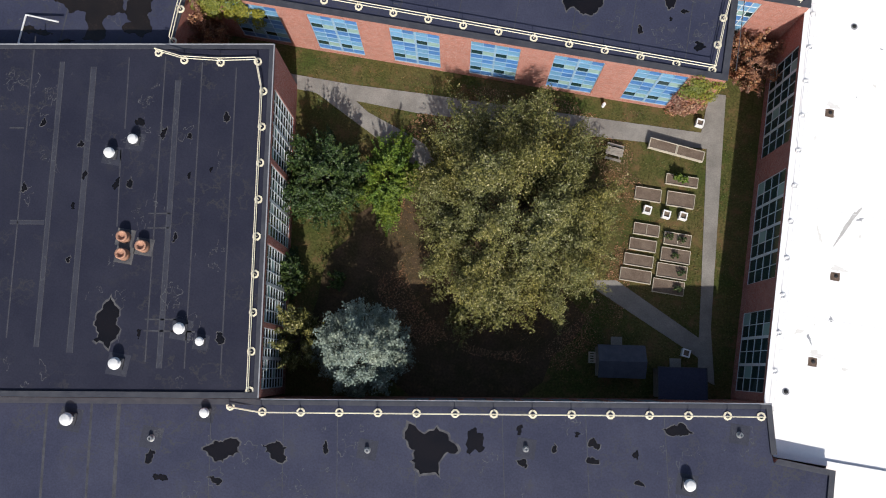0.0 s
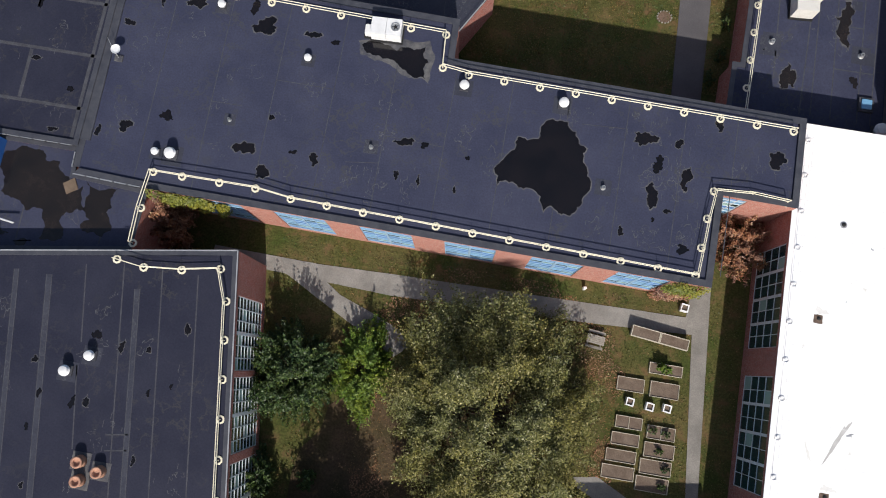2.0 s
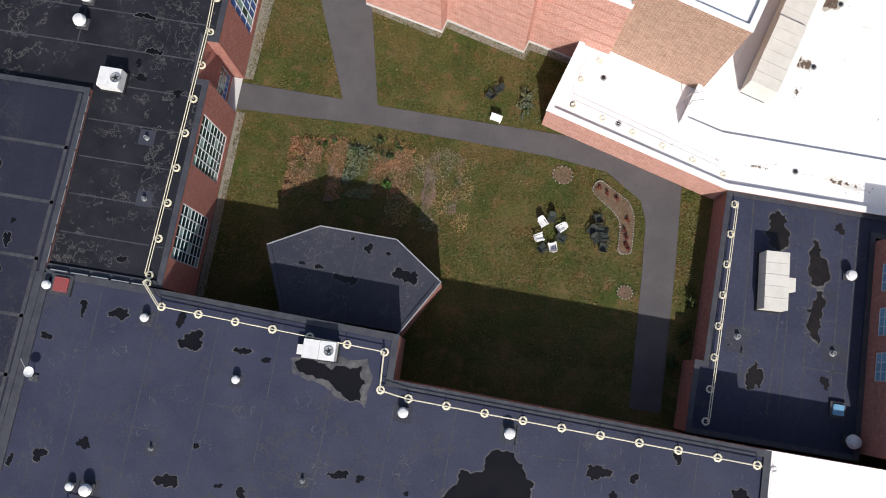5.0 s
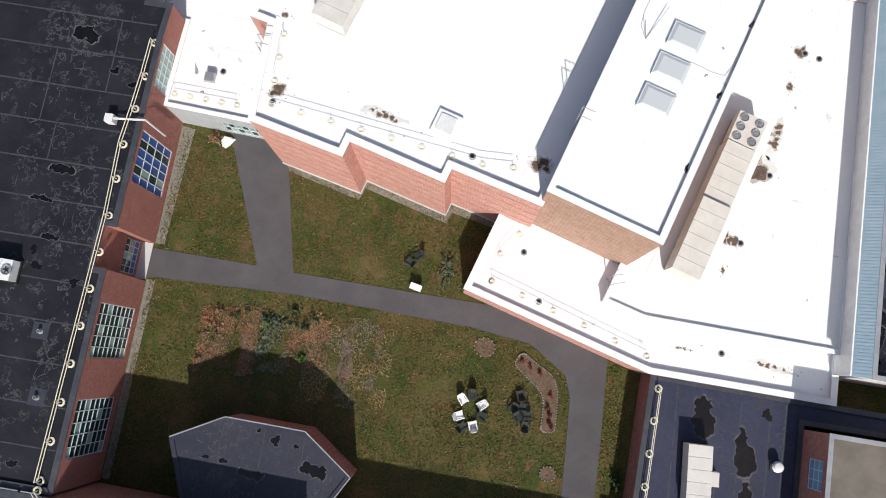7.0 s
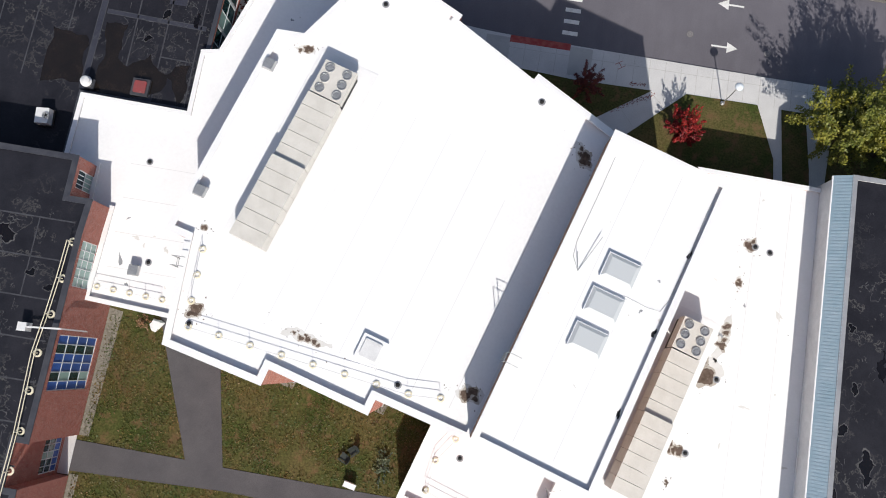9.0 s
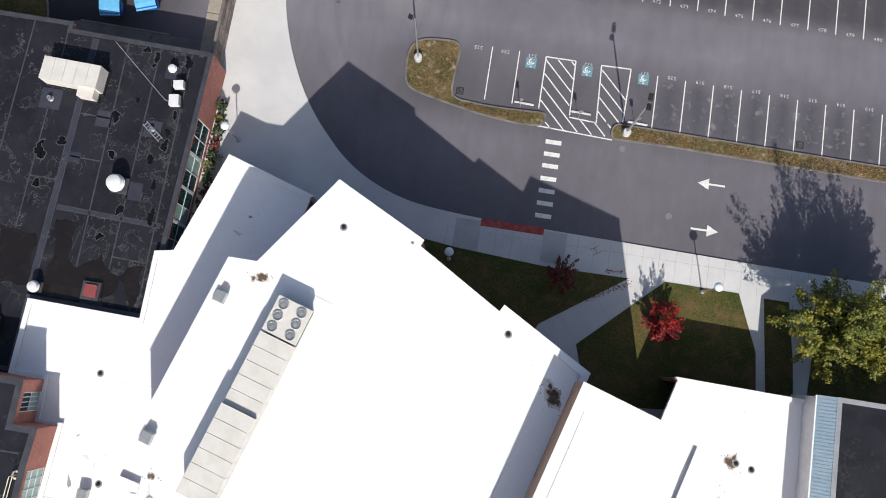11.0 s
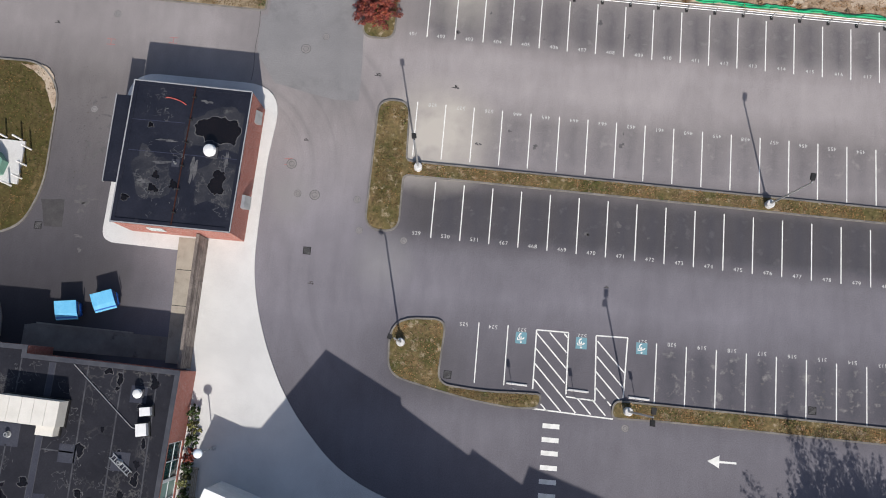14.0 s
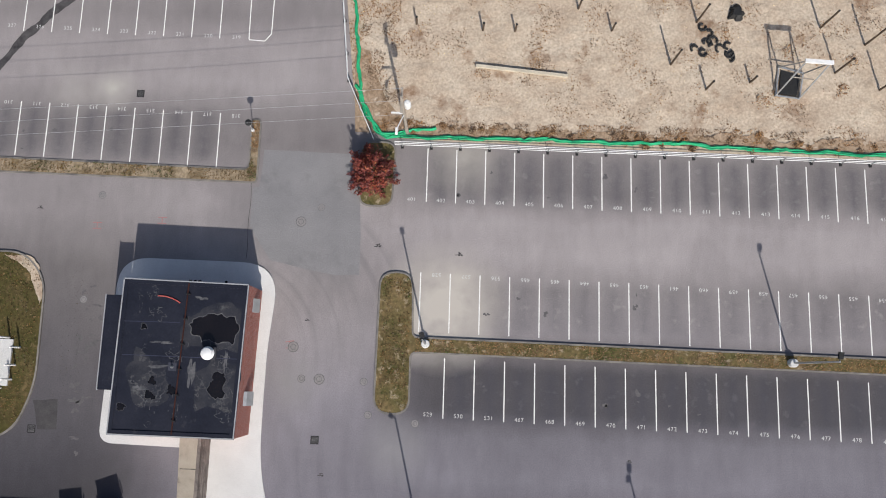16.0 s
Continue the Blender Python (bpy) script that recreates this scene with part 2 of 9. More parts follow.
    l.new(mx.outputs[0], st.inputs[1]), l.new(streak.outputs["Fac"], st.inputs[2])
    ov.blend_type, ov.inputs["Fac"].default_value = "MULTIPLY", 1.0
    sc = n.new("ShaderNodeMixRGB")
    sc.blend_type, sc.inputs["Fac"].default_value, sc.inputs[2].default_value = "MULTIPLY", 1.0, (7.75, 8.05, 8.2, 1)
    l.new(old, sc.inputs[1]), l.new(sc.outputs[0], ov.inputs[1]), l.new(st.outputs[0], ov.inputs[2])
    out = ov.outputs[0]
    mot = n.new("ShaderNodeTexNoise")
    mot.inputs["Scale"].default_value, mot.inputs["Detail"].default_value, mot.inputs["Roughness"].default_value = 0.9, 6, 0.65
    l.new(co.outputs["Object"], mot.inputs["Vector"])

    def calc(op, a, b):
        m2 = n.new("ShaderNodeMath")
        m2.operation = op
        for k, v in enumerate((a, b)):
            if isinstance(v, (int, float)):
                m2.inputs[k].default_value = v
            else:
                l.new(v, m2.inputs[k])
        return m2.outputs[0]

    for x0, step, y0, y1, dark, pale in ((22.95, 2.69, 135.6, 141.4, 0.62, 0.5), (1.75, 2.7, 148.6, 154.2, 0.6, 0.1), (-0.7, 2.7, 156.6, 161.8, 0.3, 0.45), (-0.5, 2.73, 168.2, 173.8, 0.5, 0.25), (-20.3, 2.73, 171.8, 177.6, 0.5, 0.1)):
        mid = calc("MULTIPLY", calc("PINGPONG", calc("SUBTRACT", sep.outputs[0], x0), step / 2), 2 / step)
        rows = calc("MULTIPLY", calc("SMOOTH_MIN", calc("SUBTRACT", sep.outputs[1], y0), 1.0), calc("SMOOTH_MIN", calc("SUBTRACT", y1, sep.outputs[1]), 1.0))
        rows = calc("MINIMUM", calc("MAXIMUM", rows, 0.0), 1.0)
        rows = calc("MULTIPLY", rows, calc("LESS_THAN" if x0 < -5 else "GREATER_THAN", sep.outputs[0], x0))
        worn = calc("MULTIPLY", calc("MULTIPLY", rows, mid), calc("MULTIPLY", mot.outputs["Fac"], dark * 1.9))
        md = n.new("ShaderNodeMixRGB")
        md.inputs[2].default_value = (0.055, 0.055, 0.068, 1)
        l.new(calc("MINIMUM", worn, 0.85), md.inputs["Fac"]), l.new(out, md.inputs[1])
        chalk = calc("MULTIPLY", rows, calc("MULTIPLY", calc("MAXIMUM", calc("SUBTRACT", mot.outputs["Fac"], 0.56), 0.0), pale * 9))
        mp2 = n.new("ShaderNodeMixRGB")
        mp2.inputs[2].default_value = (0.30, 0.285, 0.275, 1)
        l.new(calc("MINIMUM", chalk, 0.6), mp2.inputs["Fac"]), l.new(md.outputs[0], mp2.inputs[1])
        out = mp2.outputs[0]
    # Soft round patches, paler or darker than the lanes, at fixed places.
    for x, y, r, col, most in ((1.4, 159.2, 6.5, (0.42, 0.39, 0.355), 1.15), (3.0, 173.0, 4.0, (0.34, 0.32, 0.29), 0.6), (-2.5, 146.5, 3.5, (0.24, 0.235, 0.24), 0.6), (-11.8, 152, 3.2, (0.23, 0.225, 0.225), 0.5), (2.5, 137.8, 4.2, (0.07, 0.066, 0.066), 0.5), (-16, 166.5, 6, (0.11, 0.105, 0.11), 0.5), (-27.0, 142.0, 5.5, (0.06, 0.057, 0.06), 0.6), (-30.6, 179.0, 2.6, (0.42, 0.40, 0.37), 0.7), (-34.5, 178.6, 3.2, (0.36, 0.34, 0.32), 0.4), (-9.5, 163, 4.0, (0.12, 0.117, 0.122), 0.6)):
        dist, fall, brk, mix = n.new("ShaderNodeVectorMath"), n.new("ShaderNodeMapRange"), n.new("ShaderNodeMath"), n.new("ShaderNodeMixRGB")
        dist.operation, dist.inputs[1].default_value = "DISTANCE", (x, y, 0)
        l.new(co.outputs["Object"], dist.inputs[0])
        fall.inputs["From Min"].default_value, fall.inputs["From Max"].default_value = 0.0, r
        fall.inputs["To Min"].default_value, fall.inputs["To Max"].default_value = most * 2.2, 0.0
        l.new(dist.outputs["Value"], fall.inputs["Value"])
        brk.operation = "MULTIPLY"
        l.new(fall.outputs[0], brk.inputs[0]), l.new(wob.outputs["Fac"], brk.inputs[1])
        l.new(brk.outputs[0], mix.inputs["Fac"]), l.new(out, mix.inputs[1])
        mix.inputs[2].default_value = (*col, 1)
        out = mix.outputs[0]
    for x, y, px, py, r, deep in ((-18.5, 154.5, -9.5, 161.0, 9.5, 0.22), (6.0, 146.0, -8.0, 141.0, 11.0, 0.12)):
        turn, near, arcs, mix = n.new("ShaderNodeVectorMath"), n.new("ShaderNodeVectorMath"), n.new("ShaderNodeTexNoise"), n.new("ShaderNodeMixRGB")
        turn.operation, turn.inputs[1].default_value = "DISTANCE", (x, y, 0)
        near.operation, near.inputs[1].default_value = "DISTANCE", (px, py, 0)
        l.new(co.outputs["Object"], turn.inputs[0]), l.new(co.outputs["Object"], near.inputs[0])
        arcs.noise_dimensions = "1D"
        arcs.inputs["Scale"].default_value, arcs.inputs["Detail"].default_value = 0.9, 5
        l.new(turn.outputs["Value"], arcs.inputs["W"])
        fade = n.new("ShaderNodeMapRange")
        fade.inputs["From Min"].default_value, fade.inputs["From Max"].default_value = r * 0.3, r
        fade.inputs["To Min"].default_value, fade.inputs["To Max"].default_value = deep, 0.0
        l.new(near.outputs["Value"], fade.inputs["Value"])
        mark = calc("MULTIPLY", calc("MAXIMUM", calc("SUBTRACT", arcs.outputs["Fac"], 0.5), 0.0), 5.0)
        l.new(calc("MINIMUM", calc("MULTIPLY", mark, fade.outputs[0]), 0.7), mix.inputs["Fac"]), l.new(out, mix.inputs[1])
        mix.inputs[2].default_value = (0.085, 0.082, 0.09, 1)
        out = mix.outputs[0]
    l.new(out, b.inputs["Base Color"])
    return m


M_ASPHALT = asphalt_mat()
M_PATH = mat("path_asphalt", (0.082, 0.078, 0.084), (0.105, 0.10, 0.104), 0.3, 0.9, bump=0.3, fine=14)
M_CONC = mat("concrete", (0.57, 0.568, 0.565), (0.49, 0.488, 0.488), 0.25, 0.85, bump=0.15, spots=(0.45, 0.44, 0.42), spot_scale=0.4, spot_cut=0.66, vary=0.05, fine=14)
M_CONC_OLD = mat("old_concrete", (0.26, 0.243, 0.222), (0.175, 0.163, 0.15), 0.5, 0.9, bump=0.2, vary=0.06, fine=9)
M_KERB = mat("kerb_stone", (0.22, 0.205, 0.185), (0.115, 0.108, 0.105), 0.7, 0.9, bump=0.2)
M_GRASS = mat("lawn", (0.046, 0.062, 0.015), (0.115, 0.088, 0.036), 0.2, 0.95, bump=0.9, spots=(0.135, 0.085, 0.042), spot_scale=0.8, spot_cut=0.53, fine=5.5, grain_mix=0.9)
M_DRYGRASS = mat("dry_grass", (0.16, 0.115, 0.058), (0.068, 0.066, 0.024), 0.55, 0.95, bump=0.9, spots=(0.33, 0.27, 0.19), spot_scale=1.3, spot_cut=0.55, fine=4.0, grain_mix=0.8)
M_SAND = mat("bare_sandy_earth", (0.49, 0.415, 0.33), (0.385, 0.305, 0.232), 0.3, 0.95, bump=1.0, spots=(0.23, 0.15, 0.10), spot_scale=0.26, spot_cut=0.55, fine=4.5, grain_mix=0.5)
M_SOIL = mat("garden_soil", (0.12, 0.088, 0.068), (0.175, 0.135, 0.105), 1.2, 0.95, bump=0.8, fine=9)
M_PAINT = mat("white_road_paint", (0.78, 0.78, 0.76), (0.60, 0.60, 0.58), 1.5, 0.7, bump=0.1, fine=12)
M_PAINT_WORN = mat("worn_white_paint", (0.58, 0.58, 0.57), (0.40, 0.40, 0.395), 3.0, 0.8, fine=12)
M_RAIL = mat("cream_painted_steel", (0.78, 0.73, 0.58), (0.68, 0.62, 0.46), 2.0, 0.45)
M_METAL = mat("galvanised_metal", (0.50, 0.51, 0.52), (0.38, 0.39, 0.40), 1.5, 0.4, metal=0.6)
M_WHITEMETAL = mat("white_painted_metal", (0.74, 0.745, 0.75), (0.62, 0.625, 0.63), 1.2, 0.4)
M_BEIGE = mat("beige_painted_metal", (0.64, 0.62, 0.58), (0.56, 0.54, 0.50), 0.8, 0.5)
M_DARK = mat("dark_metal", (0.02, 0.02, 0.022), (0.03, 0.03, 0.03), 3.0, 0.5)
M_FRAME = mat("white_window_frame", (0.62, 0.66, 0.68), (0.52, 0.56, 0.58), 2.0, 0.5)
M_FRAME_BLUE = mat("blue_window_frame", (0.30, 0.42, 0.54), (0.22, 0.34, 0.46), 2.0, 0.5)
M_FRAME_GREY = mat("grey_window_frame", (0.28, 0.30, 0.31), (0.22, 0.24, 0.25), 2.0, 0.5)
M_GLASS = glass_mat("dark_window_glass", (0.014, 0.045, 0.05))
M_GLASS_PALE = glass_mat("pale_blind_glass", (0.27, 0.41, 0.38), 0.2)
M_BLUE = mat("blue_window_panel", (0.025, 0.085, 0.33), (0.035, 0.11, 0.38), 2.0, 0.4, vary=0.15)
M_SKYBLUE = mat("light_blue_panel", (0.12, 0.28, 0.46), (0.16, 0.34, 0.52), 2.0, 0.4, vary=0.15)
M_MIDBLUE = mat("mid_blue_panel", (0.05, 0.16, 0.40), (0.075, 0.20, 0.45), 2.0, 0.4, vary=0.2)
M_BLUEWALL = mat("pale_blue_corrugated_metal", (0.36, 0.47, 0.55), (0.30, 0.42, 0.50), 0.7, 0.45)
M_BARK = mat("bark", (0.10, 0.075, 0.055), (0.06, 0.045, 0.035), 3.0, 0.9)
M_WOOD = mat("weathered_wood", (0.34, 0.31, 0.27), (0.24, 0.21, 0.18), 1.5, 0.85)
M_WOODPALE = mat("pale_timber", (0.52, 0.47, 0.38), (0.40, 0.36, 0.29), 1.5, 0.85)
M_RUSTSTAIN = mat("rust_stain", (0.16, 0.10, 0.05), (0.22, 0.2, 0.16), 4.0, 0.9)
M_TEAL = mat("blue_dumpster_paint", (0.012, 0.085, 0.36), (0.02, 0.12, 0.44), 1.2, 0.4)
M_LIDBLUE = mat("faded_blue_plastic", (0.10, 0.36, 0.60), (0.14, 0.42, 0.64), 1.5, 0.5)
M_GREENFENCE = mat("green_mesh_fabric", (0.02, 0.30, 0.13), (0.03, 0.38, 0.18), 2.0, 0.7)
M_REDPAINT = mat("red_paint", (0.32, 0.05, 0.05), (0.42, 0.12, 0.10), 2.0, 0.7)
M_REDMETAL = mat("red_metal_hatch", (0.27, 0.055, 0.06), (0.20, 0.07, 0.07), 2.0, 0.6, spots=(0.33, 0.2, 0.19), spot_scale=2.5, spot_cut=0.56)
M_TERRA = mat("terracotta_pipe", (0.42, 0.24, 0.17), (0.32, 0.17, 0.12), 3.0, 0.7)
M_ADA = mat("teal_sign_paint", (0.13, 0.27, 0.32), (0.17, 0.31, 0.36), 2.0, 0.7)
M_PLASTIC = mat("white_plastic", (0.80, 0.80, 0.80), (0.74, 0.74, 0.74), 2.0, 0.4)
M_STONE = mat("pale_edging_stone", (0.30, 0.285, 0.25), (0.20, 0.19, 0.165), 3.0, 0.9, vary=0.25)
M_GRAVEL = mat("pale_gravel", (0.25, 0.23, 0.195), (0.16, 0.15, 0.125), 2.5, 0.95, bump=0.8, fine=6, grain_mix=0.7)
M_LID = mat("worn_iron_lid", (0.235, 0.222, 0.224), (0.18, 0.172, 0.176), 4.0, 0.8)
M_MANHOLE = mat("cast_iron", (0.15, 0.145, 0.148), (0.10, 0.097, 0.1), 4.0, 0.7)
M_TAN = mat("tan_gravel_roof", (0.19, 0.168, 0.142), (0.13, 0.115, 0.098), 0.4, 0.95, bump=0.6, fine=14)
L_TREE = leaf_mat("olive_leaves", (0.050, 0.057, 0.015), (0.185, 0.182, 0.060), (0.34, 0.325, 0.20), (1.10, 1.0, 0.74), 0.22, (0.9, 0.93, 0.95))
L_DARK = leaf_mat("dark_green_leaves", (0.010, 0.024, 0.007), (0.045, 0.080, 0.022), (0.11, 0.15, 0.05))
L_BRIGHT = leaf_mat("bright_green_leaves", (0.042, 0.085, 0.010), (0.13, 0.19, 0.022), (0.22, 0.28, 0.06))
L_GREEN = leaf_mat("fresh_green_leaves", (0.02, 0.07, 0.012), (0.06, 0.15, 0.035))
L_SPRUCE = leaf_mat("blue_spruce_needles", (0.125, 0.155, 0.122), (0.235, 0.275, 0.225), (0.37, 0.41, 0.36), (1.05, 1.05, 1.0))
L_RED = leaf_mat("scarlet_leaves", (0.12, 0.006, 0.010), (0.30, 0.022, 0.022))
L_BURG = leaf_mat("burgundy_leaves", (0.065, 0.012, 0.016), (0.19, 0.042, 0.034), (0.25, 0.10, 0.05))
L_RUST = leaf_mat("rusty_leaves", (0.11, 0.045, 0.032), (0.27, 0.14, 0.10), (0.38, 0.27, 0.19))
L_YELLOW = leaf_mat("yellow_green_leaves", (0.065, 0.08, 0.012), (0.20, 0.205, 0.035))


# ---- mesh building ----
class MB:
    """Collects vertices and faces for one mesh."""

    def __init__(self):
        self.v, self.f = [], []

    def hexa(self, low, high):
        """A solid between two loops of as many points."""
        k, n = len(self.v), len(low)
        self.v += [tuple(p) for p in low] + [tuple(p) for p in high]
        self.f.append(tuple(reversed(range(k, k + n))))
        self.f.append(tuple(range(k + n, k + 2 * n)))
        self.f += [(k + i, k + (i + 1) % n, k + n + (i + 1) % n, k + n + i) for i in range(n)]
        return self

    def prism(self, outline, z0, z1):
        return self.hexa([(x, y, z0) for x, y in outline], [(x, y, z1) for x, y in outline])

    def box(self, x0, x1, y0, y1, z0, z1):
        return self.prism([(x0, y0), (x1, y0), (x1, y1), (x0, y1)], z0, z1)

    def beam(self, a, b, w, h=None):
        """A bar with a rectangular section from a to b."""
        a, b, h = Vector(a), Vector(b), h or w
        d = (b - a).normalized()
        s = d.cross(Vector((0, 0, 1)))
        s = (s if s.length > 1e-4 else Vector((1, 0, 0))).normalized()
        u = s.cross(d)
        ring = [s * i * w / 2 + u * j * h / 2 for i, j in ((-1, -1), (1, -1), (1, 1), (-1, 1))]
        return self.hexa([a + r for r in ring], [b + r for r in ring])

    def rod(self, a, b, r, r2=None, n=8):
        a, b = Vector(a), Vector(b)
        d = (b - a).normalized()
        s = d.orthogonal().normalized()
        u = d.cross(s)
        ring = [s * math.cos(6.2832 * i / n) + u * math.sin(6.2832 * i / n) for i in range(n)]
        return self.hexa([a + q * r for q in ring], [b + q * (r if r2 is None else r2) for q in ring])

    def lathe(self, x, y, prof, n=12):
        """A turned solid; prof is a run of (radius, z) from the bottom."""
        k = len(self.v)
        for r, z in prof:
            self.v += [(x + r * math.cos(6.2832 * i / n), y + r * math.sin(6.2832 * i / n), z) for i in range(n)]
        for j in range(len(prof) - 1):
            self.f += [(k + j * n + i, k + j * n + (i + 1) % n, k + (j + 1) * n + (i + 1) % n, k + (j + 1) * n + i) for i in range(n)]
        self.f.append(tuple(k + (len(prof) - 1) * n + i for i in range(n)))
        self.f.append(tuple(k + i for i in reversed(range(n))))
        return self

    def mesh(self, name, material, smooth=False):
        me = bpy.data.meshes.new(name)
        me.from_pydata(self.v, [], self.f)
        me.materials.append(material)
        if smooth:
            me.polygons.foreach_set("use_smooth", [True] * len(me.polygons))
        me.validate()
        me.update()
        return me


def part(name, mb, material, parent=None, label="", smooth=False):
    ob = new(name, mb if isinstance(mb, bpy.types.Mesh) else mb.mesh(name, material, smooth))
    if parent:
        ob.parent = parent
    if label:
        ob["label"] = label
    return ob


def thing(name, label, category, x=0.0, y=0.0, z=0.0, turn=0.0, group="", kind=""):
    ob = new(name)
    ob.empty_display_size = 0.2
    ob.matrix_basis = pose(x, y, z, 0, 0, turn)
    return tagged(ob, label, category, group, kind)


def solid(name, mb, material, label, category, group="", kind="", smooth=False):
    return tagged(part(name, mb, material, None, "", smooth), label, category, group, kind)


def inset(outline, d):
    """The outline (anticlockwise) moved inward by d, with mitred corners."""
    n, out = len(outline), []
    for i in range(n):
        p, q, r = (Vector((*outline[j % n], 0)) for j in (i - 1, i, i + 1))
        a, b = (q - p).normalized(), (r - q).normalized()
        na, nb = Vector((-a.y, a.x, 0)), Vector((-b.y, b.x, 0))
        m = na + nb
        m = m / max(0.25, m.dot(na)) if m.length > 1e-5 else na
        out.append((q.x + m.x * d, q.y + m.y * d))
    return out


def rounded(points, r=1.0, n=6):
    """An outline with its corners rounded off; a point may carry its own radius."""
    out, k = [], len(points)
    for i in range(k):
        p, q, s = (Vector(points[j % k][:2]) for j in (i - 1, i, i + 1))
        rr = points[i][2] if len(points[i]) > 2 else r
        a, b = (p - q), (s - q)
        t = min(rr, a.length * 0.48, b.length * 0.48)
        if t < 0.05:
            out.append(tuple(q))
            continue
        a, b = q + a.normalized() * t, q + b.normalized() * t
        for j in range(n + 1):
            u = j / n
            out.append(tuple(a * (1 - u) ** 2 + q * 2 * u * (1 - u) + b * u * u))
    return out


def part_of(parent, ob):
    """Hangs ob, whose mesh is in world places, under a thing or part."""
    ob.parent = parent
    if parent.parent is None:
        ob.matrix_parent_inverse = parent.matrix_basis.inverted()
    return ob


def wpart(name, mb, material, parent, label="", smooth=False):
    return part_of(parent, part(name, mb, material, None, label, smooth))


def tube(points, r, n=8, jitter=0.0, seed=0):
    rng, mb = np.random.default_rng(seed), MB()
    k0, rows = 0, []
    for i, p in enumerate(points):
        a, b = Vector(points[max(0, i - 1)]), Vector(points[min(len(points) - 1, i + 1)])
        d = (b - a).normalized()
        s = d.cross(Vector((0, 0, 1))).normalized()
        u = s.cross(d)
        rows.append([Vector(p) + (s * math.cos(6.2832 * j / n) + u * math.sin(6.2832 * j / n)) * r * (1 + jitter * (rng.random() - 0.5)) for j in range(n)])
    mb.v = [tuple(q) for row in rows for q in row]
    for i in range(len(rows) - 1):
        mb.f += [(i * n + j, i * n + (j + 1) % n, (i + 1) * n + (j + 1) % n, (i + 1) * n + j) for j in range(n)]
    mb.f += [tuple(range(n)), tuple(reversed(range((len(rows) - 1) * n, len(rows) * n)))]
    return mb


PANES = {}


def pane(parent, x, y, z, w, h, turn, material):
    key = (round(w, 2), round(h, 2), material.name)
    if key not in PANES:
        PANES[key] = MB().box(-w / 2, w / 2, -0.02, 0.02, -h / 2, h / 2).mesh("pane", material)
    ob = new("pane", PANES[key])
    ob.parent = parent
    ob.matrix_basis = pose(x, y, z, 0, 0, turn)
    return ob


def lattice(us, vs, filled, place):
    """One joined plate over a grid of cuts: the cells for which filled(i, j) holds, between the sides 0 and 1 of place(u, v, side)."""
    mb, index = MB(), {}

    def corner(i, j, s):
        if (i, j, s) not in index:
            index[i, j, s] = len(mb.v)
            mb.v.append(tuple(place(us[i], vs[j], s)))
        return index[i, j, s]

    on = lambda i, j: 0 <= i < len(us) - 1 and 0 <= j < len(vs) - 1 and filled(i, j)  # noqa: E731
    for i in range(len(us) - 1):
        for j in range(len(vs) - 1):
            if not on(i, j):
                continue
            q = [(i, j), (i + 1, j), (i + 1, j + 1), (i, j + 1)]
            mb.f.append(tuple(corner(*c, 0) for c in q))
            mb.f.append(tuple(corner(*c, 1) for c in reversed(q)))
            for k, (di, dj) in enumerate(((0, -1), (1, 0), (0, 1), (-1, 0))):
                if not on(i + di, j + dj):
                    c, e = q[k], q[(k + 1) % 4]
                    mb.f.append((corner(*e, 0), corner(*c, 0), corner(*c, 1), corner(*e, 1)))
    return mb


def window(parent, p0, p1, u0, u1, v0, v1, cols, rows, pick, deep=0.12, bar=0.07, posts=(), frame_m=None):
    """A glazed window in the wall p0 to p1; pick(col, row) gives a pane's material; posts are columns with a stout mullion before them."""
    a, b = Vector((*p0, 0)), Vector((*p1, 0))
    d = (b - a).normalized()
    inn = Vector((-d.y, d.x, 0))
    turn = math.degrees(math.atan2(d.y, d.x))
    at = lambda u, v, k=0.0: a + d * u + inn * (deep + k) + Vector((0, 0, v))  # noqa: E731
    cw, rh = (u1 - u0) / cols, (v1 - v0) / rows
    us = sorted([u0 + i * cw + s * bar * (2.0 if i in posts else 1.1 if i in (0, cols) else 0.5) for i in range(cols + 1) for s in (-1, 1)])
    vs = sorted([v0 + j * rh + s * bar * (0.8 if j in (0, rows) else 0.5) for j in range(rows + 1) for s in (-1, 1)])
    us[0], us[-1], vs[0], vs[-1] = u0, u1, v0, v1
    mb = lattice(us, vs, lambda i, j: i % 2 == 0 or j % 2 == 0, lambda u, v, s: at(u, v, 0.06 * s - 0.05))
    win = wpart("window", mb, frame_m or M_FRAME, parent)
    for i in range(cols):
        for j in range(rows):
            c = at(u0 + (i + 0.5) * cw, v0 + (j + 0.5) * rh, 0.02)
            pane(win, *c, cw - bar * 0.8, rh - bar * 0.8, turn, pick(i, j))
    return win


